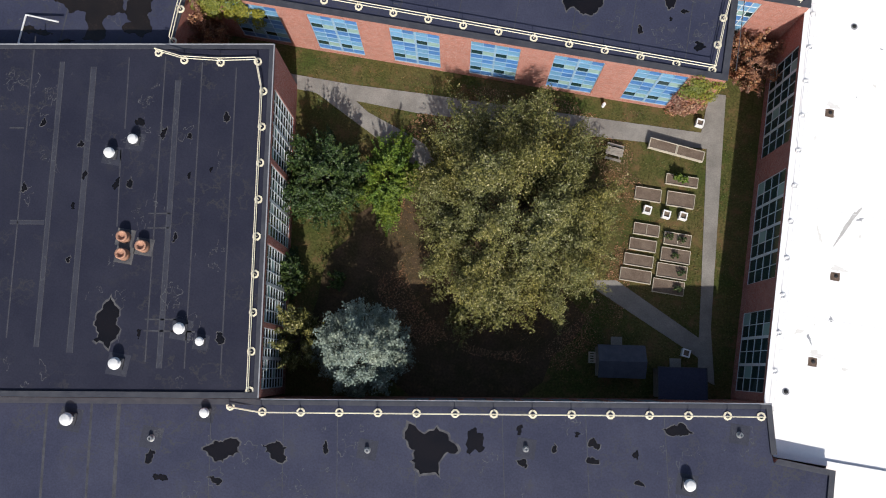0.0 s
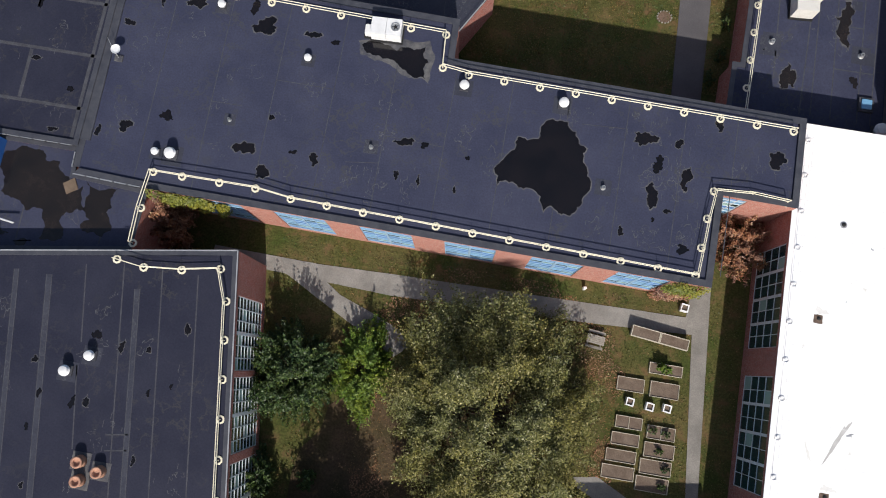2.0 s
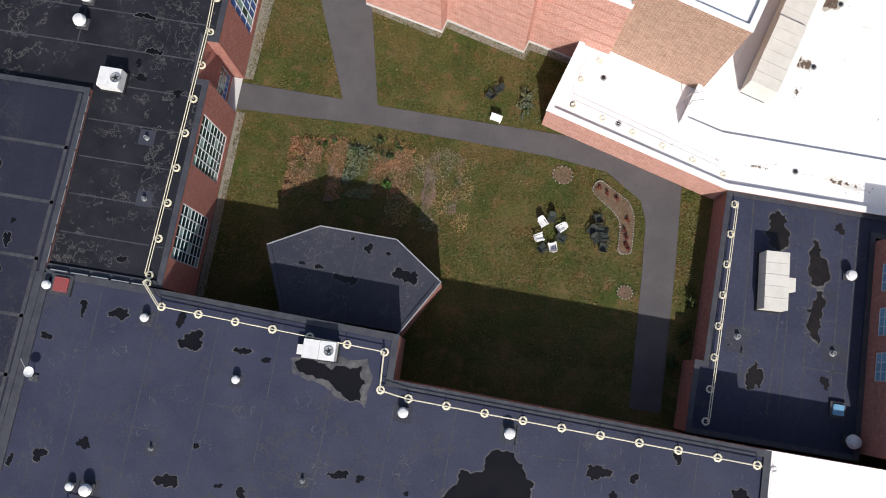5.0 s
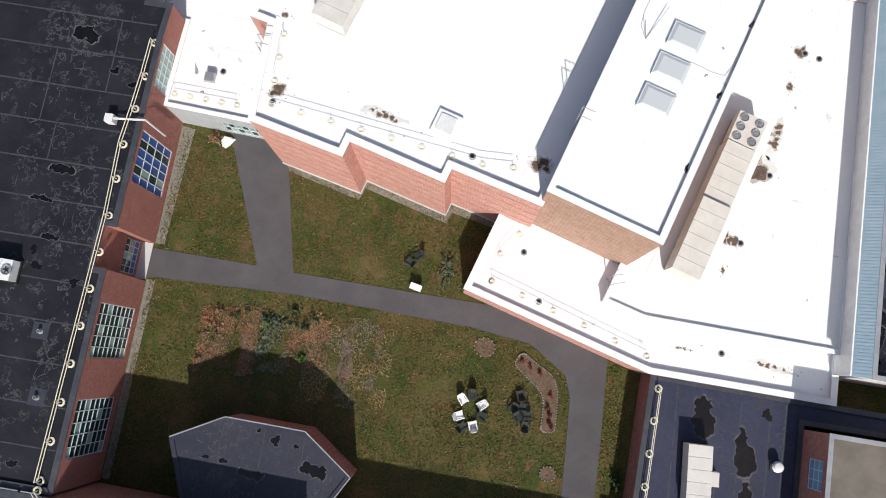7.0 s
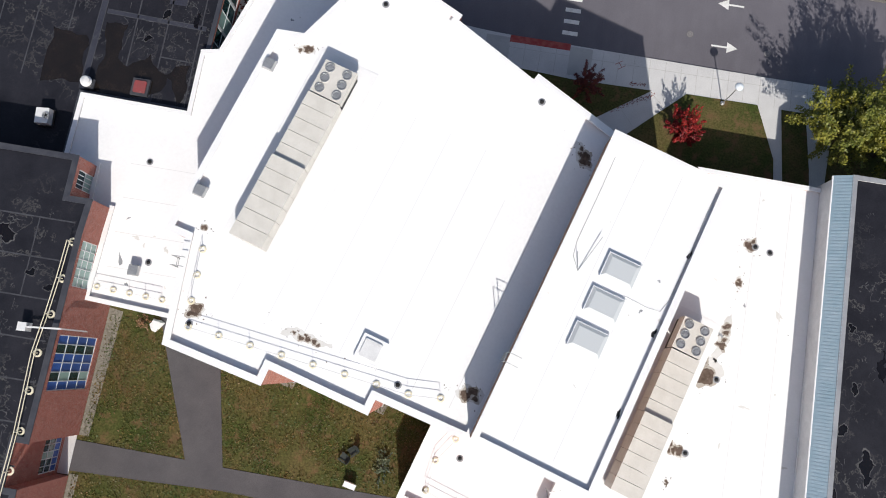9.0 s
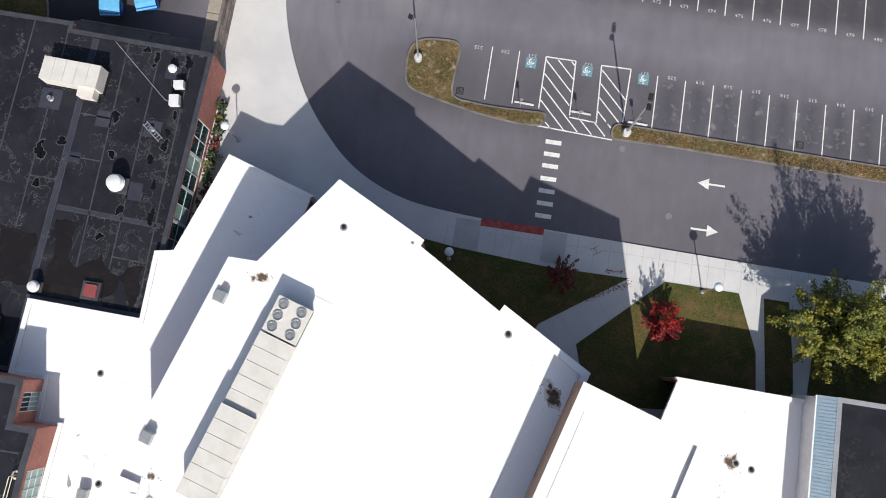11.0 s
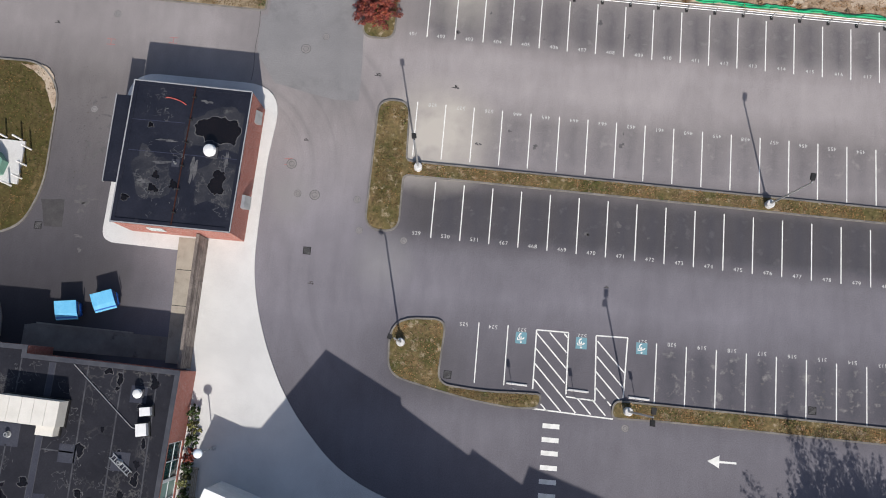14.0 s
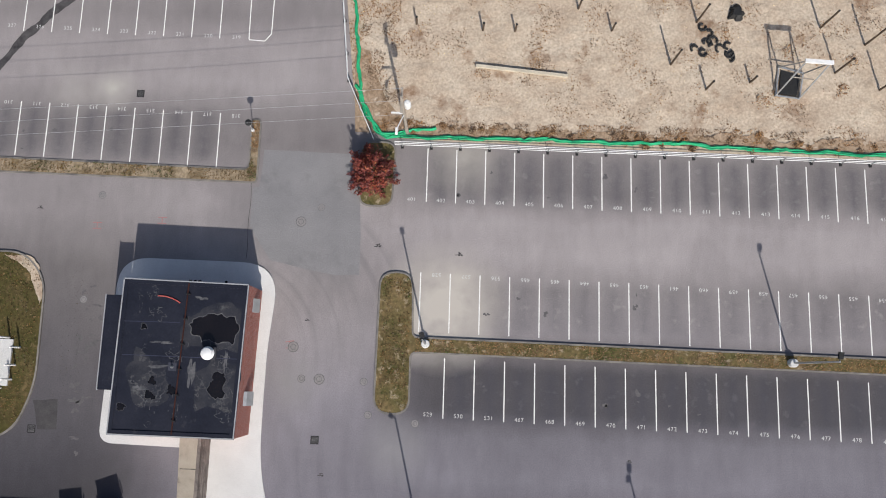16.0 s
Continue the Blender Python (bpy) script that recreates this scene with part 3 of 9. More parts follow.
def wall_side(parent, p0, p1, q0, q1, z0, z1, openings, material, label=""):
    """One wall from p0 to p1 (outside) and q0 to q1 (inside), with openings (u0, u1, v0, v1) cut through."""
    a, b = Vector(p0), Vector(p1)
    L = (b - a).length
    d = (b - a) / L
    inn = Vector((-d.y, d.x)) * 0.3

    def cut(u, inner):
        if inner:
            return tuple(q0) if u < 0.01 else tuple(q1) if u > L - 0.01 else tuple(a + d * u + inn)
        return tuple(a + d * u)

    us = sorted({0.0, L, *(o[0] for o in openings), *(o[1] for o in openings)})
    vs = sorted({z0, z1, *(o[2] for o in openings), *(o[3] for o in openings)})
    hole = lambda u, v: any(o[0] < u < o[1] and o[2] < v < o[3] for o in openings)  # noqa: E731
    mb = lattice(us, vs, lambda i, j: not hole((us[i] + us[i + 1]) / 2, (vs[j] + vs[j + 1]) / 2), lambda u, v, s: (*cut(u, s), v))
    return wpart("wall", mb, material, parent, label)


def building(name, label, outline, z, roof, wall, cap, parapet=0.3, cap_w=0.45, cap_h=0.07, low=-0.3, openings=None, walls=None, skip=(), category="building"):
    """A flat-roofed block on an anticlockwise outline: walls, roof slab and coping along each side."""
    n = len(outline)
    cx, cy = sum(p[0] for p in outline) / n, sum(p[1] for p in outline) / n
    root = thing(name, label, category, cx, cy, 0)
    inner = inset(outline, 0.3)
    out, inn = inset(outline, -0.06), inset(outline, cap_w)
    for i in range(n):
        j = (i + 1) % n
        if i in skip:
            continue
        wall_side(root, outline[i], outline[j], inner[i], inner[j], low, z + parapet, (openings or {}).get(i, ()), (walls or {}).get(i, wall))
        wpart("coping", MB().prism([out[i], out[j], inn[j], inn[i]], z + parapet + 0.002, z + parapet + cap_h), cap, root)
    wpart("roof", MB().prism(inset(outline, 0.296), z - 0.35, z), roof, root)
    return root


def slab(name, outline, z0, z1, material, label, category, kind="structure", group=""):
    return solid(name, MB().prism(outline, z0, z1), material, label, category, group, kind)


# ---- ground, roads and pavements ----
solid("ground", MB().box(-1200, 1200, -1200, 1300, -1.0, -0.03), M_GRASS, "patchy green and brown autumn lawn", "ground", kind="structure")
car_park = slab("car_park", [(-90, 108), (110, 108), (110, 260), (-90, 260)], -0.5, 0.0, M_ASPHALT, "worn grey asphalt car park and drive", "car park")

PLAZA = rounded([(110, 124.2), (34, 124.5), (14.2, 124.75), (5.9, 124.9, 6), (0.2, 125.5, 6), (-4.9, 127.9, 6), (-9.8, 133.1, 6), (-12.75, 139.0, 6), (-14.3, 144.5, 6), (-14.35, 150), (-14.3, 155, 1), (-13.6, 162.6, 4.2), (-28.4, 162.8, 2.8), (-28.7, 146.2, 1.3), (-21.3, 146.0, 0), (-19.8, 146.0, 0), (-19.0, 134.0, 0), (-19, 108.0, 0), (110, 108.0, 0)], 0.3, 8)
slab("pavement", PLAZA, -0.3, 0.13, M_CONC, "pale concrete pavement along the curved drive", "pavement")
for pts in ([(-1.0, 122.6), (6.1, 121.8), (14.6, 121.3), (22.4, 121.4), (14.8, 116.0), (13.5, 113.5), (6, 116)],
            [(25.7, 121.6), (32.5, 121.6), (34.5, 116.5), (35.0, 111.0), (20.0, 109.5), (18.4, 114.7)],
            [(34.8, 121.5), (37.1, 121.5), (37.9, 116.0), (38.4, 110.0), (36.0, 110.0)],
            [(39.8, 121.5), (70, 121.4), (70, 110), (39.2, 110.0)]):
    slab("lawn", pts, 0.0, 0.17, M_GRASS, "green lawn bed set in the concrete pavement", "lawn")
slab("kerb_paint", [(8.2, 124.15), (14.1, 124.15), (14.1, 124.85), (8.2, 124.85)], 0.10, 0.135, M_REDPAINT, "faded red painted kerb strip", "road marking")


M_SANDTURF = mat("sandy_bare_turf", (0.33, 0.265, 0.19), (0.17, 0.128, 0.075), 0.8, 0.95, bump=0.8, spots=(0.10, 0.082, 0.04), spot_scale=1.0, spot_cut=0.58, fine=4.0, grain_mix=0.7)
M_YARDGRASS = mat("dry_olive_turf", (0.082, 0.064, 0.027), (0.05, 0.048, 0.015), 0.5, 0.95, bump=0.9, spots=(0.15, 0.11, 0.055), spot_scale=0.8, spot_cut=0.55, fine=4.0, grain_mix=0.8)


ISLANDS = []


def island(name, pts, label, r=0.8, grass=None, high=0.15):
    out = rounded(pts, r, 6)
    root = thing(name, label, "traffic island", pts[0][0], pts[0][1], 0, kind="structure")
    mid = inset(out, 0.16)
    ISLANDS.append(mid)
    mb = MB()
    for i in range(len(out)):
        j = (i + 1) % len(out)
        mb.prism([out[i], out[j], mid[j], mid[i]], -0.1, high)
    wpart("kerb", mb, M_KERB, root)
    wpart("turf", MB().prism(mid, -0.1, high - 0.03), grass or M_DRYGRASS, root)
    return root


island("traffic_island", [(-1.1, 136.4, 2.2), (-1.45, 141.6, 2.6), (3.85, 141.9, 1.3), (3.5, 136.1, 1.2), (7.6, 135.8, 1.5), (12.9, 136.0, 0.8), (12.7, 134.6, 0.8), (10.4, 134.4, 1.5), (6.7, 134.75, 2), (1.8, 135.7, 2)][::-1], "kerbed grass island at the end of the bays", 1.1)
island("traffic_island", [(19.0, 134.3, 0.8), (19.2, 136.0, 0.8), (24, 135.95), (110, 134.9), (110, 133.2), (24, 134.4)][::-1], "long narrow kerbed strip of dry grass", 0.6)
island("traffic_island", [(-4.6, 149.4, 1.6), (-4.5, 162.2, 1.6), (-1.4, 162.2, 1.4), (-1.2, 156.35, 0.5), (110, 154.6), (110, 153.0), (-1.35, 154.85, 0.5), (-1.3, 149.4, 1.5)][::-1], "kerbed strip of dry grass between two rows of bays", 1.3)
island("traffic_island", [(-6.8, 168.2), (-6.8, 174.5), (-3.4, 174.5), (-3.6, 168.2)][::-1], "small kerbed island under a red shrub", 1.2)
island("traffic_island", [(-90, 171.3), (-90, 172.9), (-39.4, 172.0), (-17.3, 171.5), (-17.3, 176.4), (-16.3, 176.4), (-16.3, 170.1), (-40.5, 170.5)][::-1], "narrow kerbed strip of sandy bare earth and dry grass with a bent end", 0.5, M_SANDTURF, 0.08)
island("traffic_island", [(-90, 163.2), (-37.2, 163.1, 2.6), (-35.0, 160.6, 2.6), (-34.8, 151.0, 3.5), (-36.2, 147.1, 2.5), (-39, 145.8), (-90, 145.6)][::-1], "wide grassy island beside the service yard", 1.6, M_YARDGRASS)
SITE = rounded([(-8.9, 260), (-9.0, 190), (-7.6, 178.2), (-5.0, 174.9, 2), (2, 174.7), (110, 172.8), (110, 260)], 0.5, 6)

# ---- parking bays ----
LINE = {}


def bay_line(x0, y0, x1, y1, w=0.1, parent=car_park, name="bay_line"):
    L = math.hypot(x1 - x0, y1 - y0)
    key = (round(L, 1), w)
    if key not in LINE:
        LINE[key] = MB().box(-w / 2, w / 2, -L / 2, L / 2, 0.002, 0.006).mesh("bay_line", M_PAINT)
    ob = new(name, LINE[key])
    ob.matrix_basis = pose((x0 + x1) / 2, (y0 + y1) / 2, 0, 0, 0, math.degrees(math.atan2(y1 - y0, x1 - x0)) - 90)
    return part_of(parent, ob)


def bay_row(x0, x1, n, top0, top1, long=5.35):
    for i in range(n):
        x = x0 + (x1 - x0) * i / (n - 1)
        y = top0 + (top1 - top0) * i / (n - 1)
        bay_line(x, y, x, y - long)


bay_row(1.66, 1.66 + 2.695 * 24, 25, 154.5, 152.8, 5.3)
bay_row(-0.75, -0.75 + 2.71 * 25, 26, 162.2, 160.65, 5.4)
bay_row(-0.48, -0.48 + 2.716 * 25, 26, 173.95, 172.5, 5.15)
bay_row(6.75, 9.4, 2, 141.8, 141.8, 5.4)
bay_row(22.87, 22.87 + 2.692 * 14, 15, 141.35, 140.47, 5.35)
bay_row(-20.3 - 2.73 * 12, -20.3, 13, 178.0, 176.9, 5.35)
bay_row(-21.0 - 2.73 * 12, -21.0, 13, 190.0, 189.6, 5.25)
for a, b in (((12.0, 141.6), (14.9, 141.6)), ((12.0, 141.6), (12.0, 136.3)), ((14.9, 141.6), (15.0, 136.1)), ((17.4, 141.55), (20.25, 141.6)), ((17.4, 141.55), (17.6, 135.8)), ((20.25, 141.6), (20.1, 136.2)), ((15.0, 135.9), (17.65, 135.75)), ((12.0, 134.6), (19.3, 134.3))):
    bay_line(*a, *b, w=0.12, name="hatch_line")
def hatched(x, y):
    """Whether a place lies in the striped aisles beside the accessible bays or the strip that joins them."""
    return (12.0 < x < 14.9 or 17.5 < x < 20.15) and 136.0 < y < 141.5 or 12.75 < x < 19.1 and 134.5 < y < 135.85 or 12.0 < x < 14.9 and 135.5 < y < 136.3


for y0 in [142.7 - 1.36 * k for k in range(-3, 12)]:
    inside_x = [12.0 + k * 0.05 for k in range(165) if hatched(12.0 + k * 0.05, y0 - k * 0.05 * 1.03)]
    runs = []
    for x in inside_x:
        if runs and x - runs[-1][1] < 0.06:
            runs[-1][1] = x
        else:
            runs.append([x, x])
    for x0, x1 in runs:
        if x1 - x0 > 0.25:
            bay_line(x0, y0 - (x0 - 12.0) * 1.03, x1, y0 - (x1 - 12.0) * 1.03, w=0.12, name="hatch_line")
for y in (133.2, 132.0, 130.85, 129.6, 128.4, 127.2, 126.0):
    bay_line(13.1, y, 14.6, y, w=0.42, name="crossing_bar")


def arrow(x, y, turn):
    root = thing("road_arrow", "white painted direction arrow on the asphalt", "road marking", x, y, 0, turn)
    part("shaft", MB().box(-1.3, 0.2, -0.09, 0.09, 0.002, 0.006), M_PAINT, root)
    part("head", MB().prism([(0.2, -0.55), (1.25, 0), (0.2, 0.55)], 0.002, 0.006), M_PAINT, root)


arrow(29.0, 131.45, 180)
arrow(28.85, 127.0, 0)

# ---- courtyard paths ----
PATHS = []


def path_slab(outline, *rest):
    PATHS.append(outline)
    return slab("path", outline, *rest)


path_slab([(-24.6, 80.55), (-14.4, 80.45), (-19.6, 93), (-15.8, 93), (-13.25, 90.0), (-10.95, 80.35), (0.5, 80.3), (6.5, 80.3), (10.9, 80.1), (18.75, 77.7), (19.1, 69.3), (19.3, 56), (16.5, 56), (16.1, 68.8), (15.85, 73.2), (15.2, 75.1), (11.6, 77.4), (6.0, 78.0), (-2.3, 78.2), (-10.8, 78.35), (-17.0, 78.1), (-24.6, 77.85)][::-1], -0.2, 0.02, M_PATH, "dark asphalt garden path", "path")
path_slab([(-24, 36.9), (-13.9, 36.7), (-7, 36.9), (20.3, 37.4), (20.6, 41.5), (22.2, 41.5), (23.3, 19), (24.2, 14), (22.6, 14.5), (21.0, 35.9), (11, 35.4), (-7, 34.9), (-24, 35.6)][::-1], -0.2, 0.02, M_CONC_OLD, "grey concrete courtyard path", "path")
path_slab([(-18.7, 36.0), (-16.5, 35.15), (-14.0, 33.8), (-10.0, 31.7), (-5.6, 29.4), (-4.4, 30.5), (-5.5, 31.9), (-7.9, 32.9), (-11.5, 34.2), (-14.2, 36.0)], -0.2, 0.012, M_CONC_OLD, "branching concrete courtyard path", "path")
path_slab([(11.9, 21.6), (14.2, 22.0), (22.4, 17.95), (22.9, 16.0), (21.1, 16.85), (12.6, 20.75)][::-1], -0.2, 0.014, M_CONC_OLD, "diagonal concrete courtyard path", "path")

# ---- buildings ----
def blue_pick(i, j):
    """Rows of a two-storey bay: panels, a glazed row with blinds, panels, then the same again."""
    j %= 4
    return (M_MIDBLUE, M_GLASS_PALE if i in (1, 3) else M_GLASS, M_SKYBLUE, M_MIDBLUE if i % 2 else M_SKYBLUE)[j]


def column_pick(i, j):
    if i in (1, 4):
        return M_GLASS_PALE if j % 2 == 0 and i == 1 else M_GLASS
    return M_BLUE


def glass_pick(i, j):
    return M_GLASS_PALE if (i * 5 + j * 3) % 7 == 0 else M_GLASS


UR = [(-34.2, 40.0), (-28.0, 39.75), (19.5, 39.2), (19.6, 47.0), (25.8, 46.9), (25.8, 54.6), (-4.3, 55.1), (-4.4, 58.7), (-24.4, 59.1), (-34.0, 59.2), (-34.4, 43.0)]
UW = [(-24.7, -20.0), (-17.2, -12.7), (-9.8, -5.3), (-2.5, 1.9), (4.9, 9.25), (12.1, 16.5)]
ur_open = [(a + 28.0, b + 28.0, 0.6, 7.75) for a, b in UW]
wing_mid = building("school_wing", "flat-roofed two-storey brick wing with blue window panels", UR, 8.3, M_BLACK, M_BRICK_MID, M_DCAP, 0.12, 0.5, openings={1: ur_open, 3: [(0.3, 2.4, 0.6, 7.7)]}, skip=(9, 10), walls={0: M_DCAP})
for u0, u1, v0, v1 in ur_open:
    window(wing_mid, UR[1], UR[2], u0, u1, v0, v1, 4, 8, blue_pick, bar=0.05, posts=(2,), frame_m=M_FRAME_BLUE)
window(wing_mid, UR[3], UR[4], 0.3, 2.4, 0.6, 7.7, 3, 8, blue_pick)

LW = [(-60, 59.35), (-24.4, 59.35), (-24.35, 77.4), (-25.4, 77.4), (-25.4, 81.0), (-24.3, 81.0), (-24.2, 97.9), (-24.0, 101.0), (-26.0, 101.0), (-26.0, 104.5), (-60, 104.5)]
lw_open = [(61.9, 66.7), (70.1, 74.7), (85.1, 89.7)]
wing_west = building("school_wing", "black-roofed brick wing beside the garden courtyard", LW, 8.0, M_BLACK_OLD, M_BRICK, M_DCAP, 0.12, 0.45, openings={1: [(a - 59.35, b - 59.35, 0.8, 7.5) for a, b in lw_open[:2]], 3: [(0.3, 3.4, 0.4, 3.3)], 5: [(85.1 - 81.0, 89.7 - 81.0, 0.8, 7.5), (93.7 - 81, 97.6 - 81, 4.9, 7.6)], 8: [(0.9, 2.5, 4.9, 7.5)]})
for a, b in lw_open[:2]:
    window(wing_west, LW[1], LW[2], a - 59.35, b - 59.35, 0.8, 7.5, 5, 8, glass_pick, posts=())
window(wing_west, LW[5], LW[6], 85.1 - 81, 89.7 - 81, 0.8, 7.5, 6, 4, column_pick, posts=())
window(wing_west, LW[5], LW[6], 93.7 - 81, 97.6 - 81, 4.9, 7.6, 5, 3, lambda i, j: M_GLASS_PALE)
window(wing_west, LW[8], LW[9], 0.9, 2.5, 4.9, 7.5, 4, 2, lambda i, j: M_GLASS if j else M_GLASS_PALE)
window(wing_west, LW[3], LW[4], 0.3, 3.4, 0.4, 3.3, 5, 3, lambda i, j: M_BLUE if j == 0 else M_GLASS_PALE if i == 2 else M_GLASS)
slab("threshold", [(-25.4, 77.5), (-24.4, 77.5), (-24.4, 80.95), (-25.4, 80.95)], -0.2, 0.06, M_CONC, "pale concrete apron in the wing's recess", "pavement")

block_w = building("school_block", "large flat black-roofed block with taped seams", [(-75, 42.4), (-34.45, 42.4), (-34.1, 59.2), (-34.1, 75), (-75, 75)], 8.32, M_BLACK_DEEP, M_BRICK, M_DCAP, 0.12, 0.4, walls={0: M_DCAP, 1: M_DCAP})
connector = building("school_block", "black-roofed link block with standing rainwater", [(-70, 27.8), (-28.2, 34.4), (-27.9, 39.6), (-34.4, 40.0), (-34.5, 42.3), (-70, 42.3)], 7.75, M_BLACK, M_BRICK, M_DCAP, 0.1, 0.32)

LR = [(-90, -5.7), (-14.1, 6.7), (-18.8, 35.7), (-90, 24.0)]
lr_u = lambda y: (y - 6.7) / math.cos(math.atan2(4.7, 29.0))  # noqa: E731
lr_open = [(lr_u(a), lr_u(b), 0.8, 8.7) for a, b in ((7.3, 12.2), (12.6, 19.0), (19.7, 25.7), (26.2, 32.2))]
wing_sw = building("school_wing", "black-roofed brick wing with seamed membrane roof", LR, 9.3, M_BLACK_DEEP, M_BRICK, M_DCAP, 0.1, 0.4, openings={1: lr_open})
for o in lr_open:
    window(wing_sw, LR[1], LR[2], *o, 6, 8, glass_pick, posts=(3,))
BS_OPEN = [(7.5 + k * 2.45, 9.5 + k * 2.45, 0.8, 7.6) for k in range(9)]
block_s = building("school_wing", "dark flat-roofed wing on the shaded side of the courtyard", [(-90, -40), (31.2, -40), (31.2, 8.7), (26.75, 8.85), (26.6, 9.2), (25.8, 13.0), (-14.2, 6.5), (-90, -5.9)], 8.4, M_BLACK, M_BRICK, M_DCAP, 0.12, 0.4, skip=(0, 3, 7), openings={5: BS_OPEN})
for o in BS_OPEN:
    window(block_s, (25.8, 13.0), (-14.2, 6.5), *o, 2, 5, lambda i, j: M_GLASS, frame_m=M_FRAME_GREY)
building("school_block", "white-roofed block at the corner of the courtyard", [(31.4, -40), (80, -40), (80, 8.97), (31.3, 8.97)], 6.8, M_WHITE, M_WCAP, M_WCAP, 0.2, 0.4)

WR = [(26.9, 9.0), (80, 9.0), (80, 54.6), (25.85, 54.6), (25.75, 13.2)]
wr_open = [(54.6 - b, 54.6 - a, 0.8, 6.9) for a, b in ((35.4, 44.2), (23.4, 33.0), (13.8, 20.8))]
wing_e = building("school_wing", "white-roofed brick wing with tall dark windows", WR, 7.3, M_WHITE, M_BRICK, M_WCAP, 0.12, 0.34, openings={3: wr_open})
for o in wr_open:
    cols = 2 * round((o[1] - o[0]) / 2.3)
    window(wing_e, WR[3], WR[4], *o, cols, 4, lambda i, j: M_GLASS_PALE if (i * 7 + j * 5) % 11 == 0 else M_GLASS, bar=0.06, posts=tuple(range(2, cols, 2)))

RR = [(20.6, 54.9), (35.05, 54.9), (35.05, 74.2), (60, 74.2), (60, 76.0), (21.9, 76.3), (21.5, 61.0), (20.75, 61.0)]
low_e = building("low_school_wing", "single-storey dark-roofed wing beside the garden", RR, 3.5, M_BLACK, M_BRICK, M_DCAP, 0.12, 0.4)

OCT = [(-14.9, 58.8), (-4.8, 58.8), (-1.9, 63.9), (-6.3, 66.95), (-13.1, 67.05), (-17.4, 64.7)]
octagon = building("garden_pavilion", "low faceted black-roofed brick bay built onto the wing", OCT, 4.8, M_BLACK_PALE, M_BRICK, M_BLACK_PALE, 0.03, 0.32, skip=(0,))

WLS = [(4.9, 81.0), (21.6, 76.35), (37.4, 76.2), (37.4, 81.5), (23.0, 83.0), (18, 87.0), (7.1, 88.4)]
low_white = building("gym_annexe", "low white-roofed brick annexe with splayed corner", WLS, 3.7, M_WHITE, M_BRICK_TAN, M_WCAP, 0.32, 0.5, skip=(3, 4, 5))
WE = [(16.8, 81.75), (20.45, 80.75), (37.2, 80.45), (37.4, 112.8), (26.2, 113.0), (18.6, 87.5), (17.9, 85.25)]
gym_e = building("gym_side_block", "white-roofed block with rust-stained drains", WE, 4.7, M_WHITE, M_BRICK_TAN, M_WCAP, 0.2, 0.35, skip=(4, 5), walls={0: M_WCAP, 1: M_WCAP, 2: M_WCAP, 6: M_WCAP})
MAIN = [(-13.9, 90.5), (-6.1, 88.75), (-5.75, 90.05), (2.1, 87.95), (2.45, 89.15), (9.8, 87.3), (17.6, 112.0), (10.7, 115.95), (10.4, 115.4), (3.7, 119.4), (3.9, 119.9), (-3.2, 123.5), (-8.2, 116.3), (-10.4, 116.3), (-15.6, 99.1), (-13.95, 98.7)]
gym = building("gymnasium", "tall white-roofed brick gymnasium with stepped walls", MAIN, 12.2, M_WHITE, M_BRICK_TAN, M_WCAP, 0.34, 0.5)
M_COURSE = mat("soldier_course", (0.45, 0.20, 0.15), (0.38, 0.17, 0.125), 2.0, 0.9)
for k in range(5):
    q = inset(MAIN, -0.012)
    for z in (3.4, 5.2, 7.0, 8.8, 10.6):
        wpart("course_band", MB().beam((*q[k], z), (*q[k + 1], z), 0.03, 0.045), M_COURSE, gym)
    wpart("plinth", MB().beam((*q[k], 0.12), (*q[k + 1], 0.12), 0.12, 0.4), M_CONC, gym)
TOWER = [(9.72, 87.72), (18.42, 85.12), (25.42, 108.5), (16.7, 111.25)]
tower = building("gym_tower", "taller white-roofed brick stage block with skylights", TOWER, 15.5, M_WHITE, M_BRICK_DARK, M_WCAP, 0.26, 0.45)
M_GREYPANEL = mat("grey_wall_panel", (0.40, 0.42, 0.44), (0.34, 0.36, 0.38), 0.8, 0.6)
NWL = [(-29.1, 104.6), (-26.1, 104.5), (-26.0, 100.9), (-24.0, 100.9), (-24.3, 92.9), (-14.1, 92.4), (-13.9, 98.7), (-8, 116), (-6.6, 123.5), (-14.6, 126.0), (-17.6, 116.9), (-19.2, 116.6), (-19.2, 110.7), (-29.0, 110.9)]
link_white = building("link_block", "low white-roofed link between wing and gymnasium", NWL, 4.6, M_WHITE, M_WHITEMETAL, M_WCAP, 0.25, 0.35, skip=(6, 7), openings={4: [(4.6, 9.8, 0.3, 2.9)]}, walls={4: M_GREYPANEL})
window(link_white, NWL[4], NWL[5], 4.6, 9.8, 0.3, 2.9, 8, 2, lambda i, j: M_GLASS_PALE if (i + j) % 2 else M_GLASS)
NW = [(-75, 104.7), (-29.25, 104.7), (-29.2, 110.95), (-18.9, 110.8), (-18.2, 135.2), (-31.4, 135.5), (-31.4, 136.2), (-75, 136.4)]
block_nw = building("school_block", "weathered black-roofed block with glazed east wall", NW, 4.2, M_BLACK_OLD, M_BRICK, M_DCAP, 0.12, 0.35, openings={3: [(2.5, 18.4, 0.5, 3.9)]})
window(block_nw, NW[3], NW[4], 2.5, 18.4, 0.5, 3.9, 10, 2, lambda i, j: M_GLASS_PALE if i % 3 == 1 else M_GLASS, posts=(2, 4, 6, 8))
BL = [(37.95, 78.6), (80, 78.6), (80, 113.4), (37.95, 113.3)]
